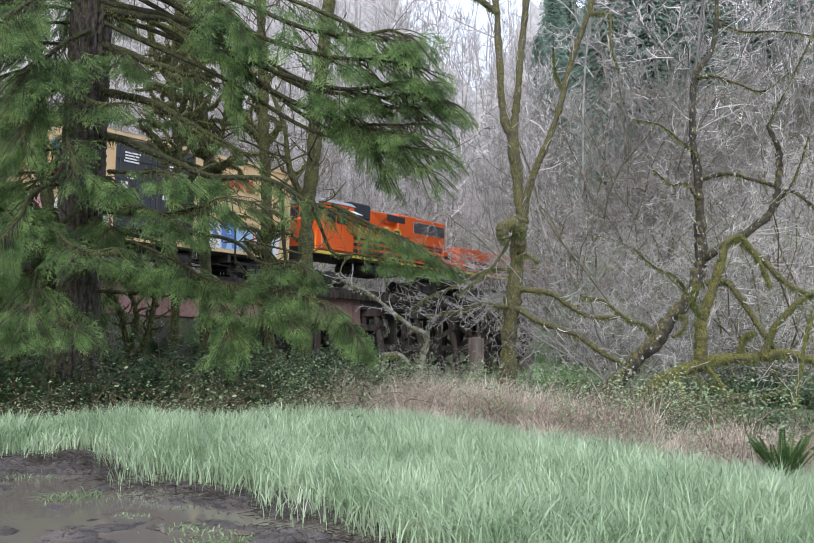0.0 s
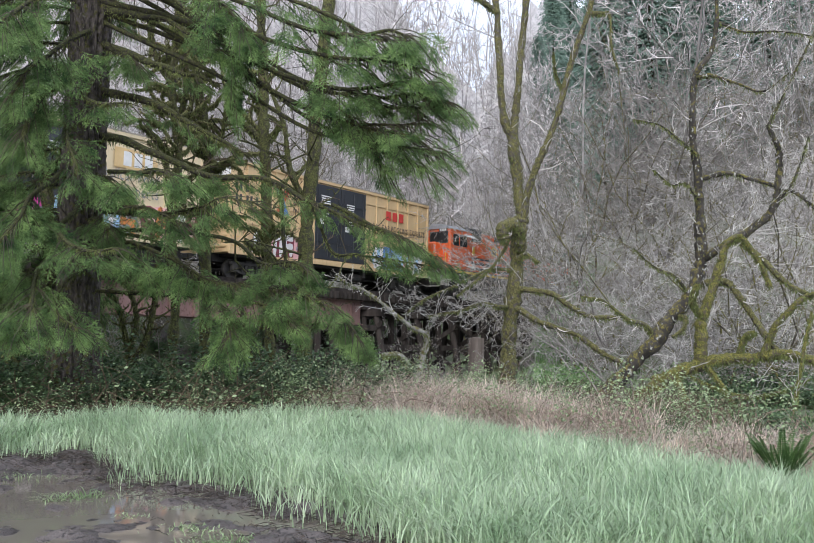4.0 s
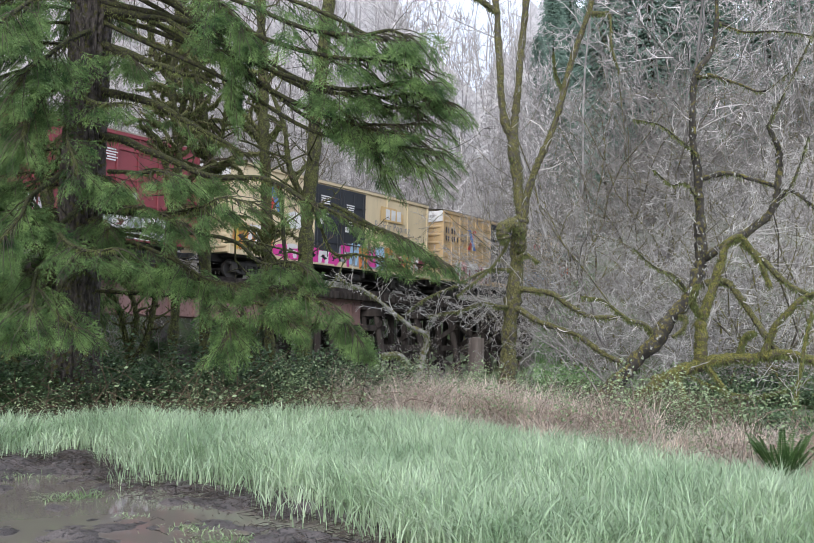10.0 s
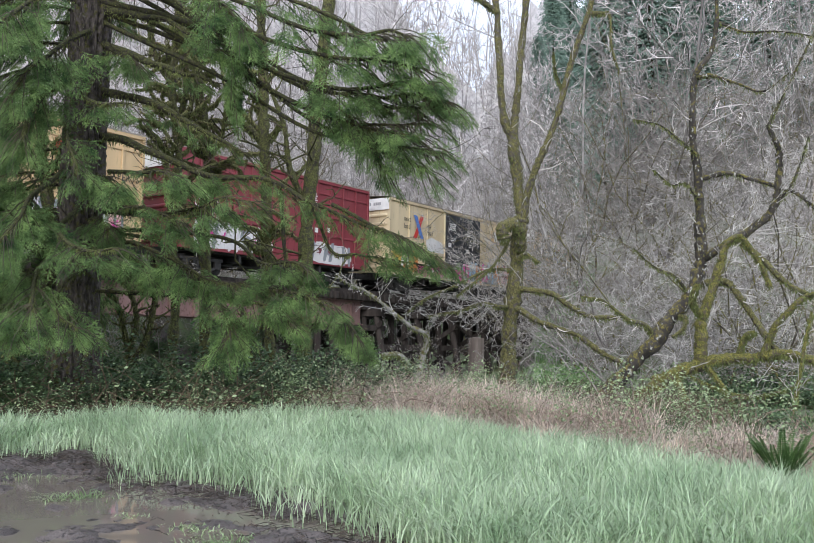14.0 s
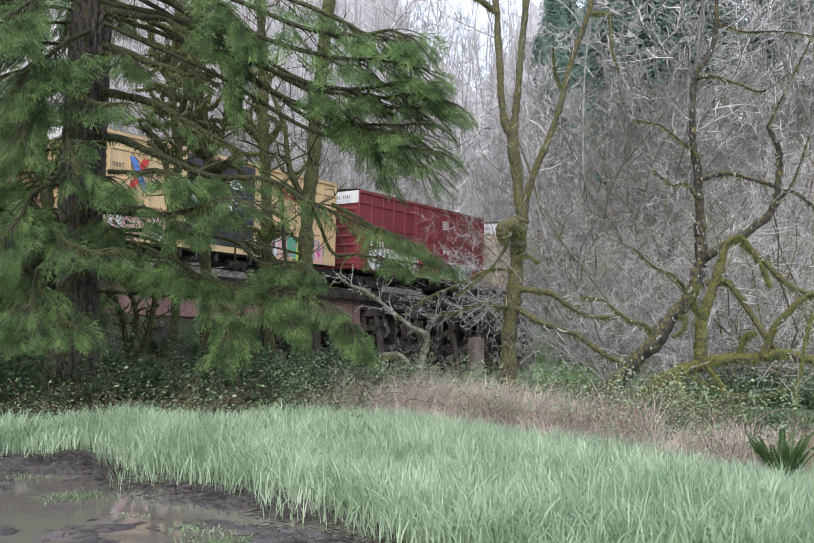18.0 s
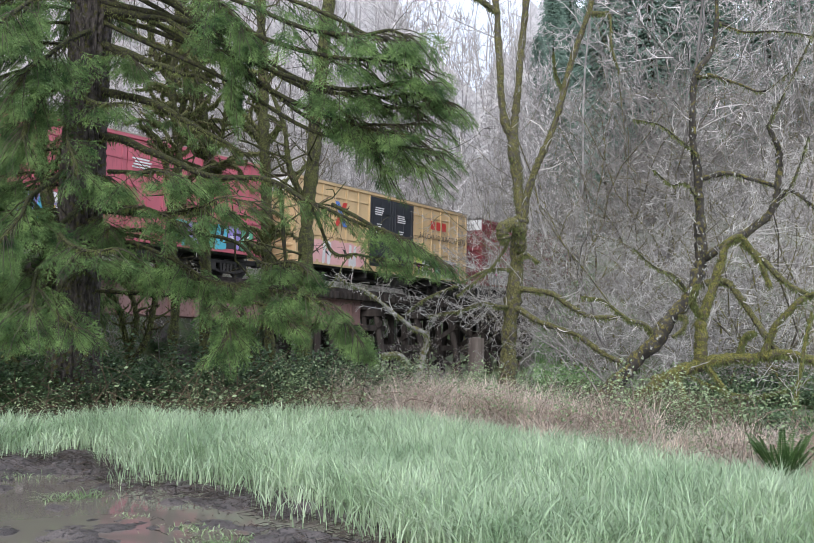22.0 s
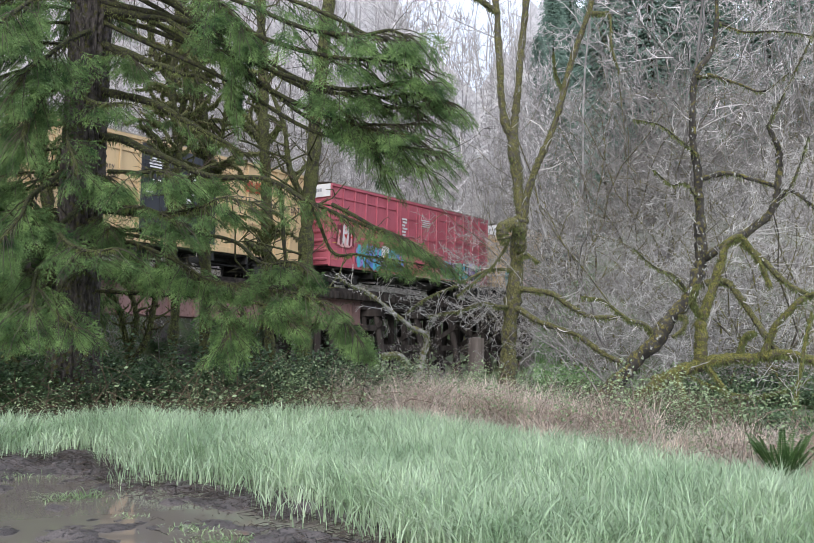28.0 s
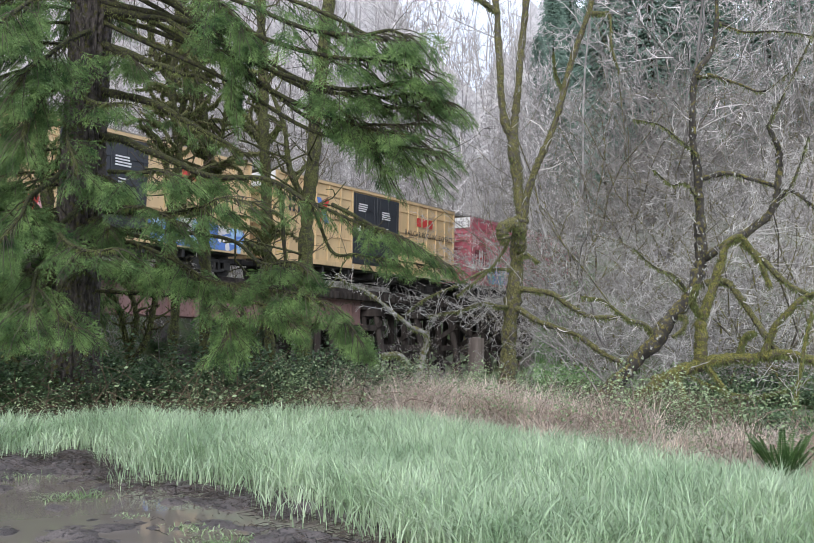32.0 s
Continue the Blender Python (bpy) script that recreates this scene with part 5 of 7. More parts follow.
fb(150, [(-5.60, 15.90, 7.80), (-3.30, 15.00, 6.35), (-1.59, 14.00, 5.30), (-0.50, 13.40, 4.98), (0.15, 12.90, 4.84), (0.66, 12.60, 4.66)], 0.045, fronds=48, start=0.5, size=0.5, sets=THIN_FRONDS)
fb(151, [(-5.58, 15.90, 7.00), (-3.30, 15.00, 5.75), (-1.59, 14.00, 4.60), (-0.50, 13.40, 4.25), (0.05, 12.90, 4.08), (0.48, 12.60, 3.95)], 0.045, fronds=44, start=0.55, size=0.45, sets=THIN_FRONDS)
fb(152, [(-5.58, 15.90, 7.50), (-3.50, 15.00, 6.20), (-1.90, 14.10, 5.05), (-0.90, 13.50, 4.60), (-0.30, 13.10, 4.45), (0.25, 12.80, 4.42)], 0.045, fronds=46, start=0.5, size=0.5)
# sprays before the trunk and beside it
fb(120, [(-5.81, 15.50, 7.78), (-5.98, 14.00, 6.67), (-6.10, 13.20, 6.06), (-6.31, 13.00, 5.83)], 0.05, fronds=45, start=0.2, size=0.6)
fb(121, [(-5.64, 15.60, 6.69), (-5.75, 14.50, 6.07), (-5.87, 13.80, 5.52), (-6.01, 13.40, 4.93)], 0.05, fronds=45, start=0.2, size=0.6)
fb(122, [(-5.72, 15.60, 5.95), (-5.78, 14.20, 5.21), (-5.85, 13.60, 4.57), (-5.83, 13.40, 4.29)], 0.05, fronds=40, start=0.2, size=0.55)
fb(123, [(-5.54, 15.60, 5.85), (-5.23, 14.40, 5.22), (-4.66, 13.60, 4.90), (-4.13, 13.20, 4.80)], 0.04, fronds=14, start=0.2, size=0.5)
fb(124, [(-5.61, 15.60, 5.11), (-5.51, 14.40, 4.67), (-5.12, 13.60, 4.09), (-4.96, 13.40, 3.82)], 0.04, fronds=14, start=0.2, size=0.5)
fb(125, [(-6.05, 15.60, 4.19), (-5.99, 14.20, 3.54), (-5.96, 13.40, 2.95), (-6.07, 13.00, 2.61)], 0.05, fronds=40, start=0.2, size=0.6)
fb(126, [(-5.76, 15.60, 3.55), (-5.57, 14.20, 3.04), (-4.79, 13.20, 2.62), (-4.12, 12.80, 2.59)], 0.05, fronds=22, start=0.25, size=0.55)
fb(127, [(-6.02, 15.60, 2.82), (-5.88, 14.20, 2.38), (-5.54, 13.20, 1.86), (-5.37, 13.00, 1.70)], 0.05, fronds=28, start=0.3, size=0.55)
fb(128, [(-5.65, 15.60, 2.46), (-5.54, 14.40, 2.14), (-5.23, 13.40, 1.71), (-4.77, 13.00, 1.44)], 0.04, fronds=15, start=0.3, size=0.5)
fb(129, [(-6.18, 15.80, 2.28), (-6.29, 15.00, 2.07), (-6.01, 13.60, 1.71), (-5.91, 13.20, 1.55), (-5.59, 13.00, 1.40)], 0.04, fronds=22, start=0.48, size=0.5)
fb(130, [(-5.23, 15.60, 4.19), (-4.26, 14.20, 3.95), (-3.76, 13.60, 3.85), (-3.47, 13.40, 3.66)], 0.04, fronds=28, start=0.3, size=0.5)
fb(131, [(-5.22, 15.60, 3.55), (-4.34, 14.20, 3.37), (-3.75, 13.60, 3.21), (-3.39, 13.40, 3.03)], 0.04, fronds=30, start=0.3, size=0.5)
fb(132, [(-5.38, 15.80, 3.62), (-4.09, 14.50, 3.32), (-3.25, 13.80, 3.32), (-2.77, 13.40, 3.42), (-2.26, 13.20, 3.32)], 0.035, fronds=28, start=0.42, size=0.45)
# lower drooping sprays
fb(140, [(-5.46, 15.80, 3.20), (-3.18, 15.00, 2.99), (-2.34, 14.20, 2.50), (-1.79, 13.80, 2.47), (-1.45, 13.60, 2.30)], 0.04, fronds=36, start=0.48, size=0.5, wide=0.32)
fb(141, [(-5.49, 15.80, 2.47), (-3.08, 15.00, 2.20), (-2.34, 14.20, 2.09), (-1.77, 13.60, 1.99), (-1.10, 13.20, 1.82)], 0.04, fronds=36, start=0.45, size=0.5, wide=0.32)
fb(142, [(-5.49, 15.80, 2.10), (-3.12, 14.80, 1.94), (-2.46, 14.00, 1.84), (-2.00, 13.60, 1.75), (-1.74, 13.40, 1.51)], 0.035, fronds=36, start=0.45, size=0.5, wide=0.32)
fb(143, [(-2.03, 14.25, 3.71), (-1.90, 14.60, 2.19), (-1.32, 13.90, 1.83), (-0.90, 13.60, 1.51), (-0.73, 13.40, 1.28)], 0.035, fronds=36, start=0.48, size=0.5, wide=0.32)
fb(144, [(-1.19, 14.20, 3.42), (-0.51, 13.60, 3.02), (0.12, 13.30, 2.70), (0.64, 13.10, 2.34)], 0.035, fronds=48, start=0.3, size=0.4, wide=0.25)
fb(145, [(-1.51, 14.05, 3.43), (-1.19, 14.20, 2.66), (-0.75, 13.70, 2.58), (-0.19, 13.40, 2.48), (0.45, 13.20, 2.36)], 0.03, fronds=30, start=0.54, size=0.4, wide=0.25)
fb(146, [(-5.50, 15.80, 2.65), (-3.51, 15.00, 2.20), (-2.99, 14.20, 1.84), (-2.74, 13.80, 1.43), (-2.78, 13.60, 1.20)], 0.035, fronds=36, start=0.45, size=0.5, wide=0.32)
fb(147, [(-5.46, 15.80, 3.20), (-4.28, 15.20, 2.92), (-3.59, 14.60, 2.44), (-3.00, 14.20, 2.17), (-2.55, 14.00, 2.16)], 0.035, fronds=36, start=0.45, size=0.5, wide=0.32)


def more_boughs():
    """Shorter boughs all round the trunk."""
    r = rnd(88)
    for k in range(46):
        z = r.uniform(2.4, 8.6)
        a = radians(r.uniform(95, 232) if r.uniform(0, 1) < 0.75 else r.uniform(305, 340))
        ln = r.uniform(1.3, 2.6) * (0.75 if math.cos(a) > 0.3 else 1.0)
        dx, dy = math.cos(a), math.sin(a)
        o = np.array([0.045 * z + 0.3 * dx, 0.3 * dy, z])
        pts = [o, o + ln * 0.4 * np.array([dx, dy, 0.02]), o + ln * 0.75 * np.array([dx, dy, -0.12]), o + ln * np.array([dx, dy, -0.28])]
        bough(FIR, pts, 0.035, 900 + k, fronds=30, size=0.5, start=0.25, droop=0.7, wide=0.35)


more_boughs()


# ---- mossy broadleaf trees behind the fir ----
def maple(label, base, specs, seed, material=None):
    t = thing("maple_tree", label, "tree", Matrix.Translation(base))
    o = np.array(base)
    for k, (pts, r0, r1) in enumerate(specs):
        limb(t, [np.array(p) - o for p in pts], r0, r1, material or M_MAPLE, seed + k, "trunk" if k == 0 else "limb", 12, M_BROWNTWIG, 2, 0.15, moss=40, lift=0.02, burls=13)
    return t


maple("moss-covered maple trunk with thin twigs", (-2.20, 19.50, 0.32), [
    ([(-2.20, 19.50, 0.15), (-2.25, 19.50, 1.78), (-2.19, 19.40, 3.47), (-2.07, 19.30, 4.82), (-1.91, 19.20, 6.85), (-1.62, 19.00, 9.18)], 0.17, 0.13),
    ([(-2.18, 19.50, 4.05), (-2.52, 19.30, 4.82), (-2.69, 19.20, 5.82), (-3.17, 19.00, 7.13)], 0.08, 0.03)], 200)
TWISTED = maple("mossy maple with twisted limbs", (-3.12, 20.50, 0.26), [
    ([(-3.12, 20.50, 0.08), (-3.18, 20.50, 1.79), (-3.21, 20.40, 3.93), (-3.28, 20.30, 6.06), (-3.32, 20.20, 7.72), (-3.36, 20.00, 9.59)], 0.13, 0.12),
    ([(-3.25, 20.40, 5.60), (-3.60, 20.20, 5.92), (-3.80, 20.00, 6.18)], 0.1, 0.07),
    ([(-3.20, 20.40, 5.72), (-3.00, 20.20, 5.86), (-2.86, 20.00, 6.06)], 0.07, 0.05),
    ([(-3.18, 20.40, 3.21), (-3.27, 19.80, 3.16), (-3.56, 19.50, 3.31)], 0.11, 0.06)], 210)
GNARLED = maple("gnarled maple thick with hanging moss", (-4.89, 21.50, 0.56), [
    ([(-4.88, 21.50, 0.32), (-4.82, 21.40, 2.30), (-4.88, 21.30, 3.91), (-4.70, 21.20, 5.39), (-4.92, 21.00, 6.97), (-4.95, 20.80, 8.41), (-4.80, 20.60, 9.83)], 0.15, 0.12),
    ([(-4.70, 21.20, 5.39), (-5.02, 21.00, 5.72), (-5.29, 20.80, 6.30), (-5.13, 20.60, 7.23), (-5.34, 20.40, 8.27)], 0.1, 0.05),
    ([(-4.92, 21.00, 6.97), (-5.55, 20.80, 7.29), (-5.86, 20.60, 7.72), (-5.94, 20.40, 8.52)], 0.08, 0.04),
    ([(-4.70, 21.20, 5.51), (-4.35, 21.00, 6.10), (-4.20, 20.80, 7.16)], 0.08, 0.04),
    ([(-4.82, 21.20, 5.14), (-5.52, 20.80, 5.44), (-6.14, 20.40, 6.09)], 0.08, 0.03)], 220)
maple("mossy trunk in the shade of the fir", (-7.35, 18.50, 0.70), [
    ([(-7.35, 18.50, 0.38), (-7.32, 18.40, 2.19), (-7.37, 18.30, 3.68), (-7.50, 18.20, 5.49), (-7.69, 18.00, 8.13)], 0.14, 0.1)], 230)
maple("mossy trunk beside the old fir", (-7.93, 18.00, 0.72), [
    ([(-7.98, 18.00, 0.41), (-7.99, 18.00, 2.18), (-8.12, 17.90, 3.84), (-8.39, 17.80, 5.93)], 0.2, 0.15)], 235)
maple("tangled mossy stems by the bridge", (-5.81, 18.50, 1.13), [
    ([(-5.70, 18.50, 0.70), (-5.81, 18.30, 1.55), (-5.91, 18.10, 2.02), (-6.04, 18.00, 2.18)], 0.06, 0.03),
    ([(-5.76, 18.50, 0.81), (-5.53, 18.30, 1.55), (-5.63, 18.20, 2.19), (-5.76, 18.10, 2.39)], 0.06, 0.03),
    ([(-5.65, 18.50, 0.70), (-5.31, 18.40, 1.34), (-5.16, 18.40, 2.19), (-5.13, 18.40, 2.83)], 0.07, 0.05),
    ([(-5.53, 18.40, 2.19), (-5.11, 18.20, 2.31), (-4.37, 18.00, 2.28)], 0.04, 0.02)], 240)
maple("low mossy leaning stems in brambles", (-2.95, 18.00, 0.72), [
    ([(-2.95, 18.00, 0.52), (-3.16, 18.00, 0.93), (-3.42, 18.00, 1.35), (-3.58, 18.00, 1.76)], 0.05, 0.03),
    ([(-2.90, 18.00, 0.52), (-3.00, 18.00, 1.03), (-3.22, 18.00, 1.45), (-3.27, 18.00, 1.76)], 0.05, 0.03)], 250)



def hanging_limbs(t, o, spine, seed, count, thick):
    """Crooked moss-hung branches on a trunk's upper part."""
    r = rnd(seed)
    spine = limb_line(spine) - o
    for k in range(count):
        p = spine[r.randint(2, len(spine))]
        sg = r.choice([-1, 1])
        pts = wander(r, p, (sg, r.normal(-0.2, 0.4), r.uniform(-0.3, 0.7)), r.uniform(0.6, 1.7), 6, 0.45, -0.05)
        limb(t, pts, thick * r.uniform(0.7, 1.4), 0.018, M_MAPLEMOSS, seed + 9 + k, "limb", 6, M_BROWNTWIG, 2, 0.3, moss=34, burls=4, sides=6)


M_MAPLEMOSS = mossy("hanging_moss_bark", (0.025, 0.022, 0.018), (0.085, 0.075, 0.06), (0.07, 0.072, 0.022), (0.36, 0.36, 0.16), 0.95)


def mossy_tangle():
    """A crooked maple behind the fir's limbs."""
    base = (-5.29, 20.20, 0.74)
    t = thing("maple_tree", "crooked maple with tangled moss-hung branches", "tree", Matrix.Translation(base))
    o = np.array(base)
    limb(t, [np.array(p) - o for p in ((-5.29, 20.20, 0.39), (-5.20, 20.10, 2.25), (-5.29, 20.00, 3.88), (-5.11, 19.90, 5.27), (-5.28, 19.80, 6.89), (-5.10, 19.70, 8.52), (-5.03, 19.60, 9.43))], 0.11, 0.08, M_MAPLE, 260, "trunk", 10, M_BROWNTWIG, 2, 0.15, moss=60, burls=10)
    hanging_limbs(t, o, [(-5.29, 20.00, 3.88), (-5.11, 19.90, 5.27), (-5.28, 19.80, 6.89), (-5.10, 19.70, 8.52)], 261, 26, 0.05)
    hanging_limbs(GNARLED, np.array((-4.89, 21.50, 0.56)), [(-4.82, 21.30, 4.40), (-4.70, 21.20, 5.39), (-4.92, 21.00, 6.97), (-4.95, 20.80, 8.41), (-4.85, 20.70, 9.30)], 341, 30, 0.06)
    hanging_limbs(GNARLED, np.array((-4.89, 21.50, 0.56)), [(-5.02, 21.00, 5.72), (-5.29, 20.80, 6.30), (-5.13, 20.60, 7.23), (-5.34, 20.40, 8.27)], 391, 16, 0.05)
    hanging_limbs(TWISTED, np.array((-3.12, 20.50, 0.26)), [(-3.18, 20.40, 3.0), (-3.21, 20.40, 3.93), (-3.28, 20.30, 6.06), (-3.32, 20.20, 7.72)], 301, 16, 0.05)


mossy_tangle()

# ---- the alder in the middle ----
def alder():
    base = (2.33, 20.60, 0.01)
    t = thing("alder_tree", "two-stemmed alder with mossy lichen-spotted bark", "tree", Matrix.Translation(base))
    o = np.array(base)

    def l(seed, pts, r0, r1, name="limb", **k):
        limb(t, [np.array(p) - o for p in pts], r0, r1, M_ALDER, seed, name, moss=k.pop("moss", 30), **k)
    l(300, [(2.30, 20.60, -0.22), (2.33, 20.60, 0.72), (2.40, 20.60, 2.03), (2.59, 20.60, 3.35), (2.63, 20.60, 4.19), (2.49, 20.50, 5.38), (2.41, 20.50, 5.99)], 0.195, 0.12, "trunk", twigs=10, ratio=0.12, moss=160)
    l(301, [(2.45, 20.50, 5.68), (2.26, 20.50, 6.17), (2.17, 20.40, 7.06), (2.11, 20.40, 8.03), (2.08, 20.30, 8.85), (1.99, 20.30, 9.71)], 0.095, 0.07, "trunk", twigs=10, ratio=0.12, moss=30)
    l(302, [(2.45, 20.50, 5.62), (2.52, 20.50, 6.35), (2.59, 20.40, 7.18), (2.69, 20.40, 8.03), (2.76, 20.30, 8.97), (2.83, 20.30, 9.83)], 0.095, 0.065, "trunk", twigs=12, ratio=0.14, moss=30)
    l(303, [(2.66, 20.60, 3.35), (2.72, 20.50, 4.18), (2.93, 20.40, 5.00), (3.28, 20.30, 5.82), (3.57, 20.20, 6.76), (3.86, 20.10, 7.81), (4.18, 20.00, 8.74), (4.33, 20.00, 9.59)], 0.09, 0.055, "trunk", twigs=14, ratio=0.12)
    l(304, [(4.15, 20.00, 8.56), (4.41, 19.90, 8.53), (4.57, 19.80, 8.43), (4.57, 19.70, 7.69), (4.73, 19.60, 7.07)], 0.05, 0.015, twigs=12, ratio=0.3)
    l(305, [(2.11, 20.30, 8.67), (1.86, 20.20, 8.81), (1.55, 20.00, 8.92), (1.25, 19.90, 9.07)], 0.07, 0.05, twigs=8, ratio=0.3)
    l(306, [(3.53, 20.20, 6.88), (3.38, 20.10, 7.21), (3.31, 20.00, 7.66)], 0.035, 0.015, twigs=6, ratio=0.3)
    l(307, [(2.60, 20.40, 3.25), (2.52, 20.15, 3.62), (2.32, 20.00, 3.76), (2.14, 19.95, 3.62), (2.16, 19.95, 3.40)], 0.12, 0.13, twigs=3, moss=150)
    l(308, [(2.54, 20.40, 2.97), (2.71, 20.20, 3.08), (2.97, 20.00, 2.89)], 0.07, 0.03, twigs=5, moss=20)
    l(309, [(2.40, 20.60, 1.91), (2.06, 20.20, 1.90), (1.69, 20.00, 1.96), (1.10, 19.80, 1.78), (0.41, 19.60, 1.67)], 0.045, 0.015, twigs=46, ratio=0.34, twig_level=3)
    l(310, [(2.45, 20.50, 1.91), (2.99, 20.20, 1.55), (3.77, 20.00, 1.26), (4.30, 19.80, 0.87), (4.73, 19.70, 0.65)], 0.07, 0.05, twigs=14, ratio=0.2)
    l(311, [(2.51, 20.50, 2.32), (3.23, 20.20, 2.20), (3.66, 20.00, 1.90), (4.08, 19.80, 1.67), (4.60, 19.60, 1.64)], 0.07, 0.05, twigs=16, ratio=0.2)
    l(312, [(2.45, 20.50, 2.74), (1.83, 20.20, 2.72), (1.11, 19.90, 2.38), (0.41, 19.60, 2.06), (-0.05, 19.50, 1.72)], 0.035, 0.01, twigs=40, ratio=0.34, twig_level=3)
    l(313, [(2.58, 20.50, 3.82), (2.06, 20.20, 2.96), (1.69, 19.90, 2.59), (1.09, 19.60, 2.12)], 0.03, 0.01, twigs=8, ratio=0.3)


alder()


def leaning_tree():
    base = (3.79, 18.00, -0.05)
    t = thing("alder_tree", "leaning lichen-spotted alder with crooked mossy limbs", "tree", Matrix.Translation(base))
    o = np.array(base)

    def l(seed, pts, r0, r1, name="limb", m=None, **k):
        limb(t, [np.array(p) - o for p in pts], r0, r1, m or M_LICHENBARK, seed, name, moss=k.pop("moss", 20), **k)
    l(320, [(3.74, 18.00, -0.15), (4.21, 18.00, 0.36), (4.84, 18.00, 1.03), (5.38, 18.00, 1.71), (5.80, 18.00, 2.33), (5.94, 18.00, 2.91), (5.93, 18.00, 3.65)], 0.17, 0.11, "trunk", twigs=12, ratio=0.13)
    l(321, [(5.93, 18.00, 3.54), (5.87, 17.90, 4.37), (5.74, 17.80, 5.30), (5.78, 17.70, 6.43), (6.07, 17.60, 6.93), (6.17, 17.50, 7.53), (6.09, 17.40, 8.33)], 0.09, 0.03, "trunk", twigs=22, ratio=0.18, twig_level=3)
    l(322, [(5.97, 18.00, 2.81), (6.34, 17.70, 3.09), (6.78, 17.50, 3.38), (7.12, 17.30, 3.77), (7.19, 17.20, 4.26), (7.16, 17.10, 4.85), (6.93, 17.00, 5.33)], 0.09, 0.05, twigs=22, ratio=0.18, twig_level=3)
    l(323, [(5.91, 17.90, 4.42), (6.33, 17.60, 4.50), (6.76, 17.40, 4.34), (7.18, 17.20, 4.16), (7.54, 17.10, 3.99), (7.88, 17.00, 3.63)], 0.05, 0.03, twigs=22, ratio=0.22, twig_level=3)
    l(324, [(5.80, 17.70, 6.43), (6.03, 17.50, 6.43), (6.46, 17.30, 6.22), (6.89, 17.10, 6.01), (7.31, 16.90, 6.31)], 0.04, 0.012, twigs=22, ratio=0.25, twig_level=3)
    l(325, [(5.86, 18.00, 2.33), (6.36, 17.80, 2.33), (6.59, 17.60, 1.96), (6.90, 17.40, 1.35), (7.21, 17.20, 0.91), (7.71, 17.00, 0.87)], 0.07, 0.05, m=M_ALDER, twigs=16, ratio=0.2, moss=60)
    l(326, [(5.37, 18.00, 1.66), (5.52, 17.80, 1.64), (5.47, 17.70, 1.45), (5.20, 17.60, 1.25)], 0.05, 0.03, m=M_ALDER, twigs=4, moss=20)
    l(330, [(5.00, 18.00, 1.22), (4.70, 17.80, 1.50), (4.30, 17.60, 1.62), (3.85, 17.50, 1.95), (3.40, 17.40, 2.05)], 0.05, 0.02, m=M_ALDER, twigs=14, ratio=0.2, moss=40)
    l(331, [(5.66, 18.00, 2.10), (5.30, 17.70, 2.45), (4.85, 17.50, 2.62), (4.40, 17.40, 3.00)], 0.035, 0.012, twigs=18, ratio=0.25, twig_level=3)
    l(332, [(6.50, 17.70, 3.20), (6.90, 17.40, 2.80), (7.30, 17.20, 2.30), (7.70, 17.00, 2.05)], 0.06, 0.04, m=M_ALDER, twigs=12, ratio=0.2, moss=50)
    l(333, [(5.90, 17.90, 3.95), (5.55, 17.70, 4.30), (5.20, 17.50, 4.25), (4.80, 17.40, 4.55)], 0.03, 0.01, twigs=18, ratio=0.25, twig_level=3)
    l(334, [(7.12, 17.30, 3.77), (7.45, 17.10, 4.30), (7.70, 17.00, 5.10)], 0.035, 0.012, twigs=18, ratio=0.25, twig_level=3)
    l(327, [(6.93, 17.00, 5.28), (7.10, 16.90, 5.71), (7.47, 16.80, 6.48), (7.73, 16.70, 7.05)], 0.03, 0.012, twigs=20, ratio=0.25, twig_level=3)
    l(328, [(6.15, 17.50, 7.53), (6.58, 17.30, 7.25), (7.21, 17.10, 7.19), (7.87, 17.00, 7.05)], 0.025, 0.01, twigs=20, ratio=0.25, twig_level=3)
    l(329, [(5.84, 17.80, 4.88), (5.42, 17.60, 5.15), (4.95, 17.40, 5.42), (4.39, 17.20, 5.48)], 0.03, 0.01, twigs=20, ratio=0.25, twig_level=3)


leaning_tree()


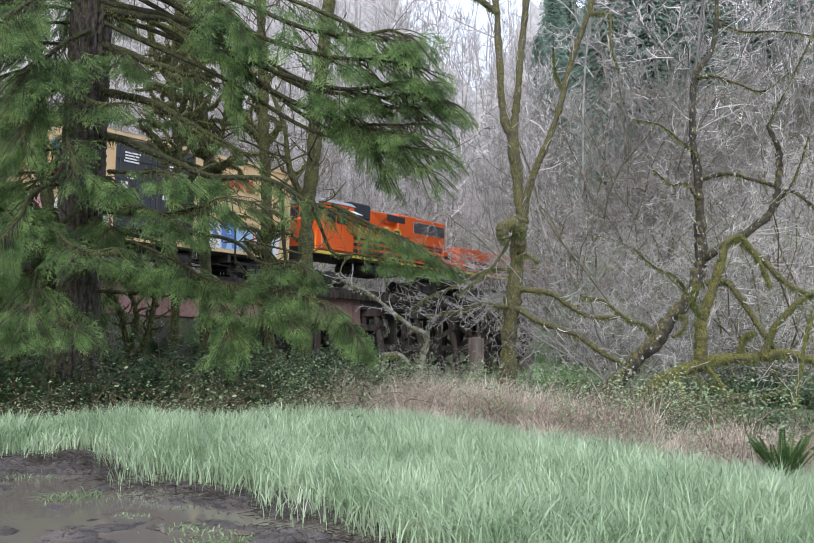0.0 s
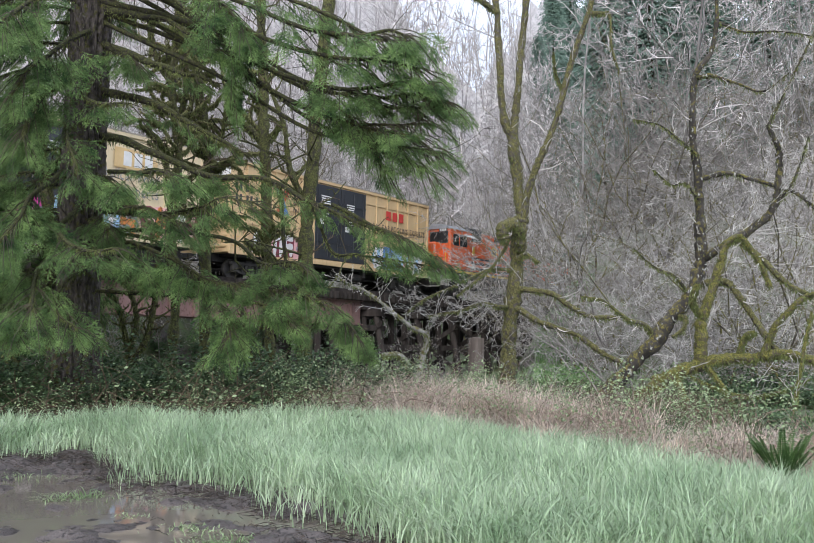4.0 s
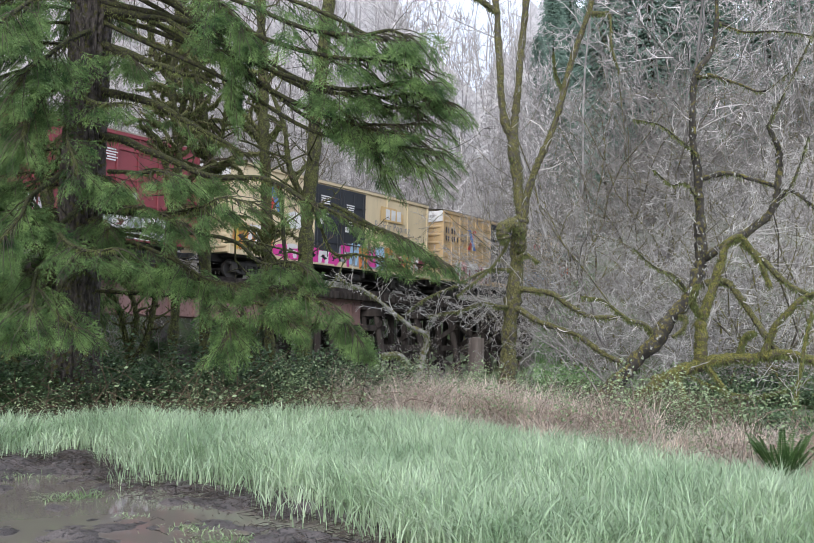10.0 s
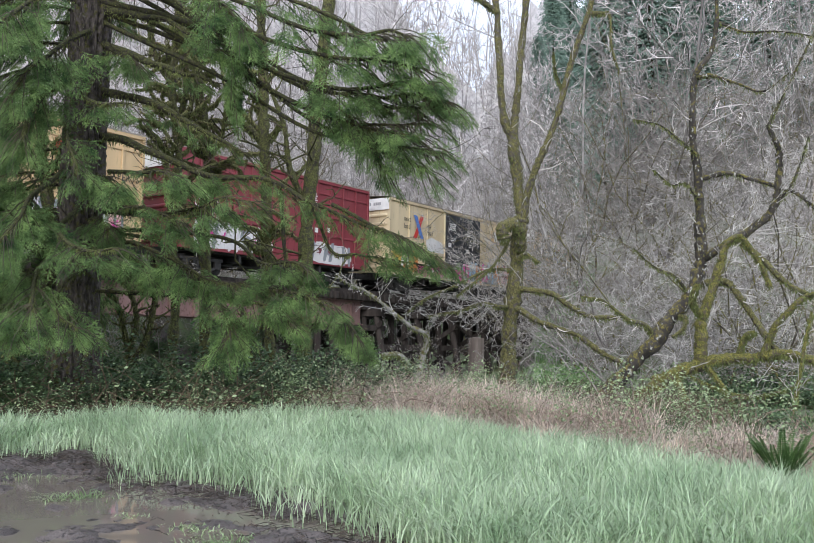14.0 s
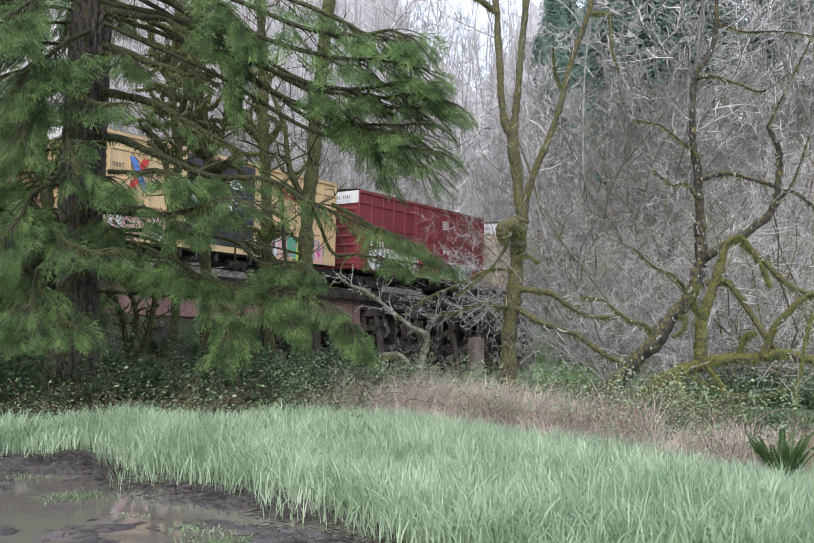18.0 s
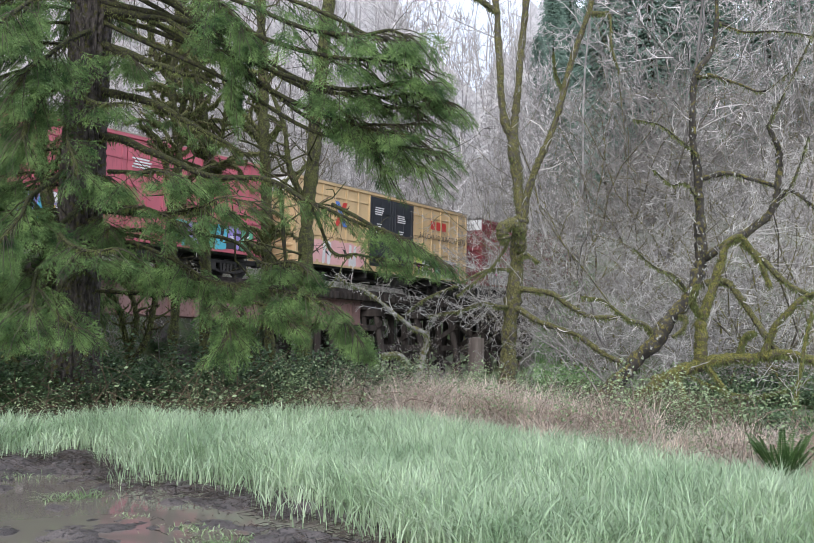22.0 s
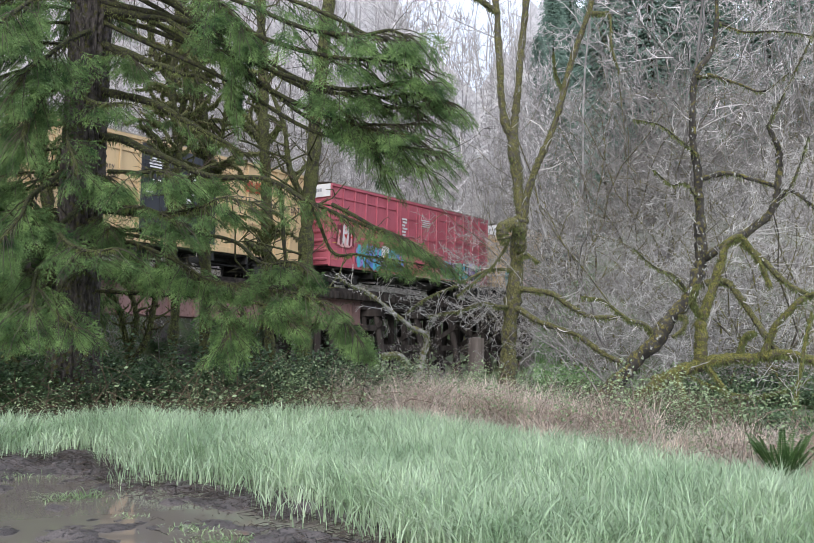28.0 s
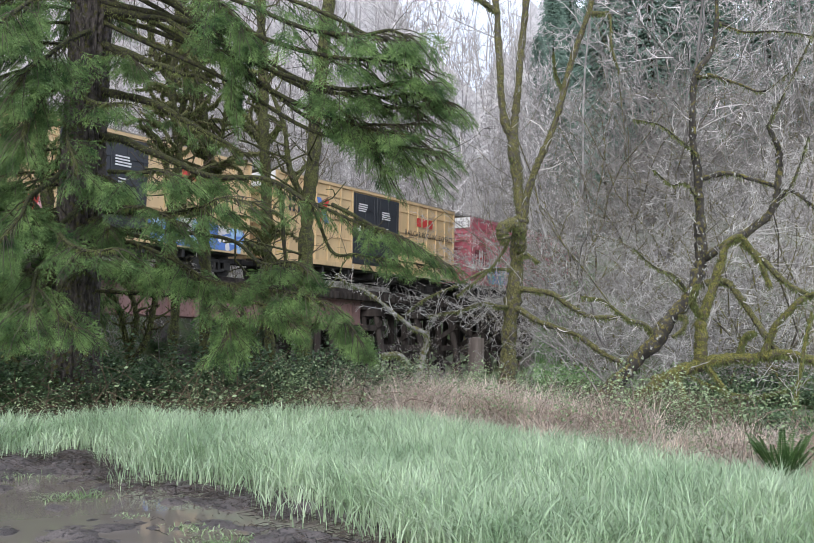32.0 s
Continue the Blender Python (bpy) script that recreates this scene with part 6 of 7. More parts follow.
def fallen_maple():
    base = (4.41, 17.00, -0.11)
    t = thing("maple_tree", "sprawling maple covered in thick yellow-green moss", "tree", Matrix.Translation(base))
    o = np.array(base)

    def l(seed, pts, r0, r1, name="limb", **k):
        limb(t, [np.array(p) - o for p in pts], r0, r1, M_MAPLEBRIGHT, seed, name, moss=k.pop("moss", 60), **k)
    l(340, [(4.36, 17.00, -0.16), (4.51, 17.00, 0.14), (4.76, 17.00, 0.38), (5.16, 17.00, 0.62), (5.65, 17.00, 0.77), (6.20, 16.90, 0.85), (6.65, 16.80, 0.92)], 0.17, 0.08, "trunk", twigs=8, moss=140)
    l(341, [(5.55, 17.00, 0.77), (5.58, 17.00, 1.36), (5.67, 17.00, 1.85), (5.93, 17.00, 2.54), (6.04, 17.00, 3.03)], 0.12, 0.07, "trunk", twigs=14)
    l(342, [(6.65, 16.80, 0.92), (6.90, 16.70, 0.98), (7.24, 16.60, 0.93), (7.58, 16.50, 0.79)], 0.09, 0.06, twigs=10)
    l(348, [(4.55, 17.00, 0.20), (4.30, 16.85, 0.02), (4.15, 16.80, -0.25)], 0.17, 0.13, twigs=0, moss=90)
    l(349, [(6.65, 16.80, 0.92), (6.85, 16.60, 1.50), (7.20, 16.40, 1.95), (7.55, 16.30, 2.10)], 0.07, 0.04, twigs=10)
    l(350, [(6.04, 17.00, 3.03), (6.30, 16.90, 3.15), (6.55, 16.80, 2.80), (6.80, 16.70, 2.20)], 0.06, 0.04, twigs=8)
    l(351, [(5.62, 17.00, 1.60), (5.35, 16.80, 1.95), (5.42, 16.70, 2.25)], 0.06, 0.05, twigs=4)
    l(343, [(6.20, 16.90, 0.85), (6.32, 16.80, 1.26), (6.48, 16.70, 1.36)], 0.06, 0.04, twigs=6)
    l(344, [(5.06, 17.00, 0.57), (5.21, 16.60, -0.07), (5.36, 16.20, -0.40), (5.62, 15.90, -0.54), (5.92, 15.70, -0.38)], 0.07, 0.05, twigs=10)
    l(345, [(5.65, 17.00, 0.77), (5.98, 16.60, 0.12), (6.10, 16.20, -0.49)], 0.05, 0.03, twigs=8)
    l(346, [(5.32, 16.90, 0.53), (5.93, 16.20, 0.25), (6.52, 15.80, 0.33), (6.93, 15.50, 0.57)], 0.018, 0.006, twigs=16, ratio=0.25)
    l(347, [(5.91, 14.00, -0.69), (6.09, 14.20, 0.08), (6.32, 14.40, 0.89), (6.60, 14.60, 1.72)], 0.04, 0.02, twigs=14, ratio=0.2)


M_MAPLEBRIGHT = mossy("bright_moss", (0.06, 0.05, 0.035), (0.15, 0.13, 0.1), (0.06, 0.065, 0.015), (0.24, 0.225, 0.06), 0.7)
fallen_maple()


def crooked_branch():
    base = (0.22, 18.50, 0.06)
    t = thing("alder_sapling", "broken crooked sapling with pale lichen bark", "sapling", Matrix.Translation(base))
    o = np.array(base)

    def l(seed, pts, r0, r1, name="limb", **k):
        limb(t, [np.array(p) - o for p in pts], r0, r1, M_PALEBARK, seed, name, moss=k.pop("moss", 15), **k)
    l(360, [(0.22, 18.50, -0.04), (0.30, 18.40, 0.71), (0.40, 18.30, 1.13), (0.38, 18.20, 1.34)], 0.07, 0.06, "trunk", twigs=6, ratio=0.3)
    l(361, [(0.38, 18.20, 1.32), (0.06, 18.00, 1.47), (-0.35, 17.80, 1.81), (-0.75, 17.60, 2.11), (-1.15, 17.40, 2.31), (-1.34, 17.30, 2.45)], 0.05, 0.015, twigs=22, ratio=0.22, twig_level=3)
    l(362, [(0.17, 18.40, 0.34), (0.01, 18.20, 0.71), (-0.20, 18.00, 0.91), (-0.51, 17.90, 0.89)], 0.07, 0.04, twigs=6, moss=50)


crooked_branch()


# ---- bare thickets and the wooded hill ----
def bare_tree_meshes(seed, height, stems, spread, counts, rad, ratio=0.3, angle=42, lift=0.02, least=0.006, start=0.18, bend=0.18, crook=0.07):
    r = rnd(seed)
    thick, thin = Geo(), Geo()
    for _ in range(stems):
        a = r.uniform(0, 6.28)
        way = np.array([math.cos(a) * spread, math.sin(a) * spread, 1.0])
        pts = wander(r, (r.normal(0, 0.15), r.normal(0, 0.15), -0.4), way, height * r.uniform(0.75, 1.1), 9, crook, 0.02)
        thick.tube(pts, np.linspace(rad, rad * 0.2, 9), 6)
        sprout(r, thick, thin, pts, rad * 0.6, counts, ratio, angle, bend, lift, start, 2, least)
    return thick, thin


def thicket():
    """Shrubby trees between the meadow and the line, and beyond it."""
    kinds = []
    for k in range(4):
        a, b = bare_tree_meshes(400 + k, 6.5, 4, 0.7, (10, 6, 5), 0.028, 0.4, 60, 0.0, 0.0065, 0.1, 0.34, 0.2)
        kinds.append((a.mesh("branchwork", M_MOSSTWIG if k % 2 else M_DARKTWIG, True), b.mesh("twig_crown", M_TWIG)))
        kinds.append((a.mesh("branchwork", M_MOSSTWIG if k < 2 else M_DARKTWIG, True), b.mesh("twig_crown", M_DARKTWIG)))
    r = rnd(9)
    spots = []
    for px0, px1, d0, d1, n in ((1040, 1620, 20.5, 25, 11), (1065, 1640, 25, 31, 18), (1055, 1650, 31, 40, 20), (1150, 1650, 40, 60, 34), (1080, 1330, 40, 58, 34), (120, 720, 40, 62, 22)):
        for _ in range(n):
            d = r.uniform(d0, d1)
            spots.append(((r.uniform(px0, px1) - 784) / 1726 * d, d))
    for _ in range(80):
        s, off = r.uniform(10, 70), OFF + r.uniform(7.5, 17)
        spots.append((TX * s + NX * off, TY * s + NY * off))
    low = [((px - 784) / 1726 * d, d) for px, d in ((800, 20.2), (870, 19.8), (755, 19.6), (835, 21.2), (700, 19.8), (850, 20.9), (780, 21), (865, 20.3))]
    for x, y in spots + low:
        if (x, y) not in low and abs(float(beside_line(x, y))) < 4.5 or (x, y) not in low and y < 31 and 0.13 < x / y < 0.225 and beside_line(x, y) < 0:
            continue
        k = 2 * r.randint(4) + (r.uniform(0, 1) < (0.3 if beside_line(x, y) > 0 else 0.2 if y < 25 else 0.7))
        sc = r.uniform(0.8, 1.4) * (0.22 if (x, y) in low else 1.4 if y > 40 else 1.0)
        t = thing("bare_shrub", "leafless grey lichen-covered shrub thicket", "bare tree", Matrix.LocRotScale((x, y, float(ground_z(x, y))), Euler((r.normal(0, 0.12), r.normal(0, 0.12), r.uniform(0, 6.28))), (sc, sc, sc)), "bare thicket")
        tagged(part("branchwork", kinds[k][0], parent=t), kind="stuff")
        tagged(part("twig_crown", kinds[k][1], parent=t), kind="stuff")


thicket()


def hill_wood():
    """Leafless alders over the hillside beyond the line."""
    kinds = []
    for k in range(5):
        a, b = bare_tree_meshes(500 + k, 13, 1 + k % 2, 0.15, (14, 6, 5), 0.045, 0.34, 48, 0.02, 0.011)
        kinds.append((a.mesh("trunk", M_HILLTRUNK, True), b.mesh("twig_crown", M_HAZEDHILLTWIG)))
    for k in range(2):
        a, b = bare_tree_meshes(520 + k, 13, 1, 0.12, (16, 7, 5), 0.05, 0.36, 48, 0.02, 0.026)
        kinds.append((a.mesh("trunk", M_HILLTRUNK, True), b.mesh("twig_crown", M_HAZEDHILLTWIG)))
    r = rnd(77)
    n = 0
    while n < 120:
        d = 42 + 54 * r.uniform(0, 1)
        x = r.uniform(-0.30, 0.50) * d
        if abs(float(beside_line(x, d))) < 6.5 or (x < 5 and beside_line(x, d) < 0) or (0.015 < x / d < 0.1 and d > 72):
            continue
        k = r.randint(5)
        sc = r.uniform(0.7, 1.3) * (1.0 + 0.5 * (x / d > 0.12))
        t = thing("bare_alder", "tall leafless grey alder on the hillside", "bare tree", Matrix.LocRotScale((x, d, float(ground_z(x, d))), Euler((r.normal(0, 0.06), r.normal(0, 0.06), r.uniform(0, 6.28))), (sc, sc, sc)), "hillside wood")
        tagged(part("limbwork", kinds[k][0], parent=t), kind="stuff")
        tagged(part("twig_crown", kinds[k][1], parent=t), kind="stuff")
        n += 1
    # thin tall stems against the sky
    for j in range(110):
        k = j % 100
        d = r.uniform(62, 105) if j < 100 else r.uniform(58, 82)
        x = (r.uniform(-0.02, 0.24) if k < 32 else r.uniform(-0.04, 0.06) if k < 46 else r.uniform(0.03, 0.2)) * d
        if abs(float(beside_line(x, d))) < 6.5 or (0.0 < x / d < 0.1 and j % 7):
            continue
        k = 5 + r.randint(2)
        sc = r.uniform(1.3, 1.9) if k < 46 or j > 99 else r.uniform(0.9, 1.5)
        t = thing("bare_alder", "tall thin leafless alder against the sky", "bare tree", Matrix.LocRotScale((x, d, float(ground_z(x, d))), Euler((r.normal(0, 0.04), r.normal(0, 0.04), r.uniform(0, 6.28))), (sc * 0.75, sc * 0.75, sc)), "hillside wood")
        tagged(part("limbwork", kinds[k][0], parent=t), kind="stuff")
        tagged(part("twig_crown", kinds[k][1], parent=t), kind="stuff")
    # the far wood, too dense to count
    g = Geo()
    m = 700
    d = 62 + 120 * r.uniform(0, 1, m) ** 1.2
    x = np.where(r.uniform(0, 1, m) < 0.8, r.uniform(-0.33, 0.2, m), r.uniform(0.2, 0.5, m)) * d
    z = ground_z(x, d)
    away = np.abs(beside_line(x, d))
    for i in range(m):
        if away[i] < 7.5 or (0.0 < x[i] / d[i] < 0.105 and d[i] > 115 and i % 3):
            continue
        h = r.uniform(8, 15)
        pts = wander(r, (x[i], d[i], z[i] - 0.5), (r.normal(0, 0.08), r.normal(0, 0.08), 1), h, 6, 0.05, 0.02)
        g.tube(pts, np.linspace(0.11, 0.03, 6), 3)
        sprout(r, g, g, pts, 0.05, (8, 4), 0.32, 42, 0.15, 0.05, 0.2, 1, 0.02)
    tagged(part("far_wood", g, M_HAZEDFARTWIG), "grey wood of bare trees on the far slope, haze painted into its pale colour", "wood", kind="stuff")


hill_wood()


def far_fir_mesh(seed, h=24.0):
    r = rnd(seed)
    g, tr = Geo(), Geo()
    tr.tube([(0, 0, -1), (0, 0, h * 0.5), (0, 0, h)], (0.35, 0.22, 0.03), 6)
    n = 1100
    z = h * (0.08 + 0.92 * r.uniform(0, 1, n) ** 0.85)
    a = r.uniform(0, 6.28, n)
    ln = (0.5 + 4.0 * (1 - z / h) ** 0.8) * r.uniform(0.5, 1.2, n)
    for k in range(n):
        dx, dy = math.cos(a[k]), math.sin(a[k])
        m = 6
        u = r.uniform(0.15, 1, m)
        c = np.stack([dx * ln[k] * u, dy * ln[k] * u, z[k] - ln[k] * 0.3 * u * u], -1) + r.normal(0, 0.3, (m, 3))
        w = 0.36 * (1.15 - 0.6 * u)[:, None]
        sx = np.array([-dy, dx, 0]) * w * r.uniform(0.4, 1.1, (m, 1))
        fw = np.array([dx, dy, -0.75]) * w * r.uniform(0.8, 1.6, (m, 1))
        dn = np.array([0, 0, -0.4]) * w
        v = np.stack([c - sx * 0.5 + dn, c, c + sx * 0.5 + dn, c + fw], 1).reshape(-1, 3)
        i = np.arange(m)[:, None] * 4
        g.add(v, np.concatenate([i + np.array([[0, 1, 3]]), i + np.array([[1, 2, 3]])]))
    return tr.mesh("trunk", M_LIMB, True), g.mesh("crown", M_HAZEDNEEDLE)


def far_firs():
    kinds = [far_fir_mesh(s) for s in (600, 601, 602)]
    r = rnd(12)
    spots = [(1075, 66, 0.8), (1125, 62, 0.95), (1170, 58, 1.0), (1215, 60, 1.05), (1260, 56, 1.0), (1300, 62, 1.1), (1150, 70, 1.2), (1370, 58, 0.9), (1410, 66, 1.2), (1490, 60, 1.1), (1550, 64, 1.2),
             (1050, 98, 0.7), (1085, 92, 1.0), (1120, 100, 1.2), (1070, 130, 1.1), (1140, 118, 1.2), (1330, 74, 1.2), (1105, 150, 1.3), (1150, 140, 1.3), (1075, 160, 1.2), (1200, 120, 1.3), (1060, 72, 1.1), (1098, 64, 1.05), (1040, 115, 0.8), (640, 150, 0.8), (300, 120, 1.0), (120, 110, 1.0)]
    for px, d, sc in spots:
        x = (px - 784) / 1726 * d
        if abs(float(beside_line(x, d))) < 5:
            continue
        k = r.randint(3)
        t = thing("far_fir", "fir on the far hillside, its green paled by painted haze", "fir tree", Matrix.LocRotScale((x, d, float(ground_z(x, d))), Euler((0, 0, r.uniform(0, 6))), (sc, sc, sc)), "hillside firs")
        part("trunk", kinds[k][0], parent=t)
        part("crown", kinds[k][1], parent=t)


far_firs()


# ---- undergrowth ----
def leaves_geo(r, centres, size, g=None):
    """Folded leaves at many places."""
    g = g or Geo()
    n = len(centres)
    d = r.normal(0, 1, (n, 3))
    d[:, 2] *= 0.45
    d /= np.linalg.norm(d, axis=1)[:, None]
    s = np.cross(d, r.normal(0, 0.45, (n, 3)) + np.array([0, 0, 1.0]))
    s /= np.linalg.norm(s, axis=1)[:, None] + 1e-9
    up = np.cross(s, d)
    z = size * r.uniform(0.6, 1.3, n)[:, None]
    a = centres
    m1, m2, tip = a + d * z * 0.5 + s * z * 0.36 + up * z * 0.12, a + d * z * 0.5 - s * z * 0.36 + up * z * 0.12, a + d * z
    v = np.stack([a, m1, tip, m2], 1).reshape(-1, 3)
    i = np.arange(n)[:, None] * 4
    g.add(v, np.concatenate([i + np.array([[0, 1, 2]]), i + np.array([[0, 2, 3]])]))
    return g


def bush_meshes(seed, w, h, n_leaf, size, leaf, stems=26):
    r = rnd(seed)
    st = Geo()
    cs = []
    for _ in range(stems):
        a = r.uniform(0, 6.28)
        p0 = np.array([r.normal(0, w * 0.3), r.normal(0, w * 0.3), -0.05])
        pts = wander(r, p0, (math.cos(a) * 0.7, math.sin(a) * 0.7, 1.0), h * r.uniform(0.9, 1.7), 8, 0.2, -0.13)
        st.tube(pts, np.linspace(0.009, 0.003, 8), 3)
        m = n_leaf // stems
        f = r.uniform(0.12, 1, m) * 6.999
        i = f.astype(int)
        u = (f - i)[:, None]
        cs.append(pts[i] * (1 - u) + pts[i + 1] * u + r.normal(0, 0.09, (m, 3)))
    c = np.concatenate(cs)
    c = c[c[:, 2] > 0.02]
    return st.mesh("cane_tangle", M_BROWNTWIG), leaves_geo(r, c, size).mesh("foliage", leaf)


def bushes():
    dark = [bush_meshes(700 + k, 0.95, 1.15, 2900, 0.088, M_BRAMBLE) for k in range(3)]
    fresh = [bush_meshes(710 + k, 0.75, 0.85, 330, 0.047, M_FRESH, stems=20) for k in range(3)]
    redd = [bush_meshes(720 + k, 0.8, 0.7, 150, 0.05, M_REDLEAF, stems=18) for k in range(2)]
    r = rnd(31)

    def put(kind, name, label, group, px, d, sc):
        x = (px - 784) / 1726 * d
        a, b = kind[r.randint(len(kind))]
        t = thing(name, label, "bush", Matrix.LocRotScale((x, d, float(ground_z(x, d)) - 0.03), Euler((0, 0, r.uniform(0, 6.28))), (sc, sc, sc * r.uniform(0.85, 1.1))), group)
        tagged(part("cane_tangle", a, parent=t), kind="stuff")
        tagged(part("foliage", b, parent=t), kind="stuff")
    for px in range(-60, 720, 62):
        for d, sc in ((15.3, 0.8), (16.6, 1.0)):
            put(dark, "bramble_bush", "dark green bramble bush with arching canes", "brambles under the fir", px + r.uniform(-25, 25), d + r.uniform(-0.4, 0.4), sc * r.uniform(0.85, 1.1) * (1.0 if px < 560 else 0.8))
    for px in range(0, 700, 60):
        put(fresh, "bramble_shoots", "light green bramble shoots at the meadow's edge", "fresh brambles", px + r.uniform(-25, 25), 13.8 + r.uniform(-0.4, 0.5), r.uniform(0.95, 1.35))
    for px, d in ((740, 16.5), (780, 17.5), (850, 17), (900, 16.4), (940, 17.5), (1010, 16), (1060, 15.6), (1110, 15), (1150, 15.5), (1190, 14.5), (1230, 14), (1270, 14.2), (1310, 13.4), (1350, 13), (1390, 12.5), (1300, 15), (1430, 12.2)):
        put(fresh, "bramble_shoots", "light green bramble shoots over dry straw", "fresh brambles", px, d + 0.3, r.uniform(0.75, 1.0))
        if px % 20 == 0:
            put(fresh, "bramble_shoots", "light green bramble shoots over dry straw", "fresh brambles", px + r.uniform(-30, 30), d - 1.4 + r.uniform(-0.5, 0.5), r.uniform(0.45, 0.7))
    for px, d in ((760, 15.4), (950, 14.6), (1060, 13.8), (1180, 13), (1250, 12.6), (1340, 12), (1380, 11.4), (1420, 11), (1300, 12.4)):
        put(redd, "withered_bramble", "withered reddish bramble in dry straw", "dry brambles", px, d + 0.6, r.uniform(0.6, 0.9))
    for px in range(570, 985, 34):
        put(fresh, "bramble_shoots", "light green bramble shoots before the trestle", "fresh brambles", px + r.uniform(-14, 14), 16.6 + r.uniform(-0.9, 1.4), r.uniform(0.85, 1.25))
    for px in range(1060, 1400, 85):
        put(fresh, "bramble_shoots", "light green bramble shoots under mossy limbs", "fresh brambles", px + r.uniform(-15, 15), 15.4 - (px - 1040) * 0.007 + r.uniform(-0.4, 0.6), r.uniform(0.7, 1.05))
    for px in range(1330, 1560, 75):
        put(dark, "low_bush", "dark low bush under mossy limbs", "low bushes", px + r.uniform(-15, 15), 18.6 + r.uniform(-0.7, 1.6), r.uniform(0.6, 0.9))
    for px, d in ((1480, 18), (1560, 18), (1450, 22), (1585, 11.4)):
        put(dark, "low_bush", "dark low bush under bare branches", "low bushes", px, d, r.uniform(0.55, 0.8))
    for px in range(170, 760, 48):
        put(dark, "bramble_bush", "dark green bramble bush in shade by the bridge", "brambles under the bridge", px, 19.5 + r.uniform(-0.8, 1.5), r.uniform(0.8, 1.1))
    for s in np.arange(8, 52, 2.0):
        for p in (OFF + 8.0,):
            x, y = TX * s + NX * p + r.normal(0, 0.5), TY * s + NY * p + r.normal(0, 0.5)
            put(dark, "bramble_bush", "dark green bramble bush beyond the bridge", "brambles behind the bridge", 784 + x / y * 1726, y, r.uniform(1.0, 1.6))


bushes()


# ---- meadow: tall reed grass, straw, fern and weeds ----
def blades(r, x, y, z, h, w, lean, material, name, label, seg=4):
    n = len(x)
    a = r.uniform(0, 6.28, n)
    fx, fy = np.cos(a), np.sin(a)
    f = np.linspace(0, 1, seg + 1)
    ln = lean * r.uniform(0.3, 1.6, n)
    base = np.stack([x, y, z], -1)
    v = []
    tw = r.uniform(-0.8, 0.8, n)
    for k, t in enumerate(f):
        c = base + np.stack([fx * ln * h * t ** 2.2, fy * ln * h * t ** 2.2, h * (t - 0.33 * ln * t ** 3)], -1)
        half = w * (1 - t ** 2.5) * (0.55 + 0.6 * t if t < 0.5 else 0.85) * 0.5
        sx, sy = -np.sin(a + tw * t), np.cos(a + tw * t)
        off = np.stack([sx * half, sy * half, np.zeros(n)], -1)
        if k == seg:
            v.append(c)
        else:
            v.extend([c - off, c + off])
    m = len(v)
    V = np.stack(v, 1).reshape(-1, 3)
    i = np.arange(n)[:, None] * m
    g = Geo()
    q = np.concatenate([i + np.array([[2 * k, 2 * k + 1, 2 * k + 3, 2 * k + 2]]) for k in range(seg - 1)])
    g.add(V, q)
    g.f.append((i + np.array([[2 * seg - 2, 2 * seg - 1, 2 * seg]])))
    ob = part(name, g, material)
    tagged(ob, label, "grass", kind="stuff")
    return ob


def front_edge(x):
    return np.interp(x, [-9, -3.7, -3.3, -2.8, -1.7, -0.7, -0.3, 0.4, 6], [10.5, 10.4, 9.9, 9.0, 8.2, 7.2, 6.6, 5.2, 4.6])


def back_edge(x):
    return np.interp(x, [-9, -4, -2, 0, 0.6, 1.4, 2.8, 3.3, 4, 6], [12.3, 12.5, 13.0, 12.8, 11.9, 10.8, 8.8, 7.9, 7.6, 7.2])


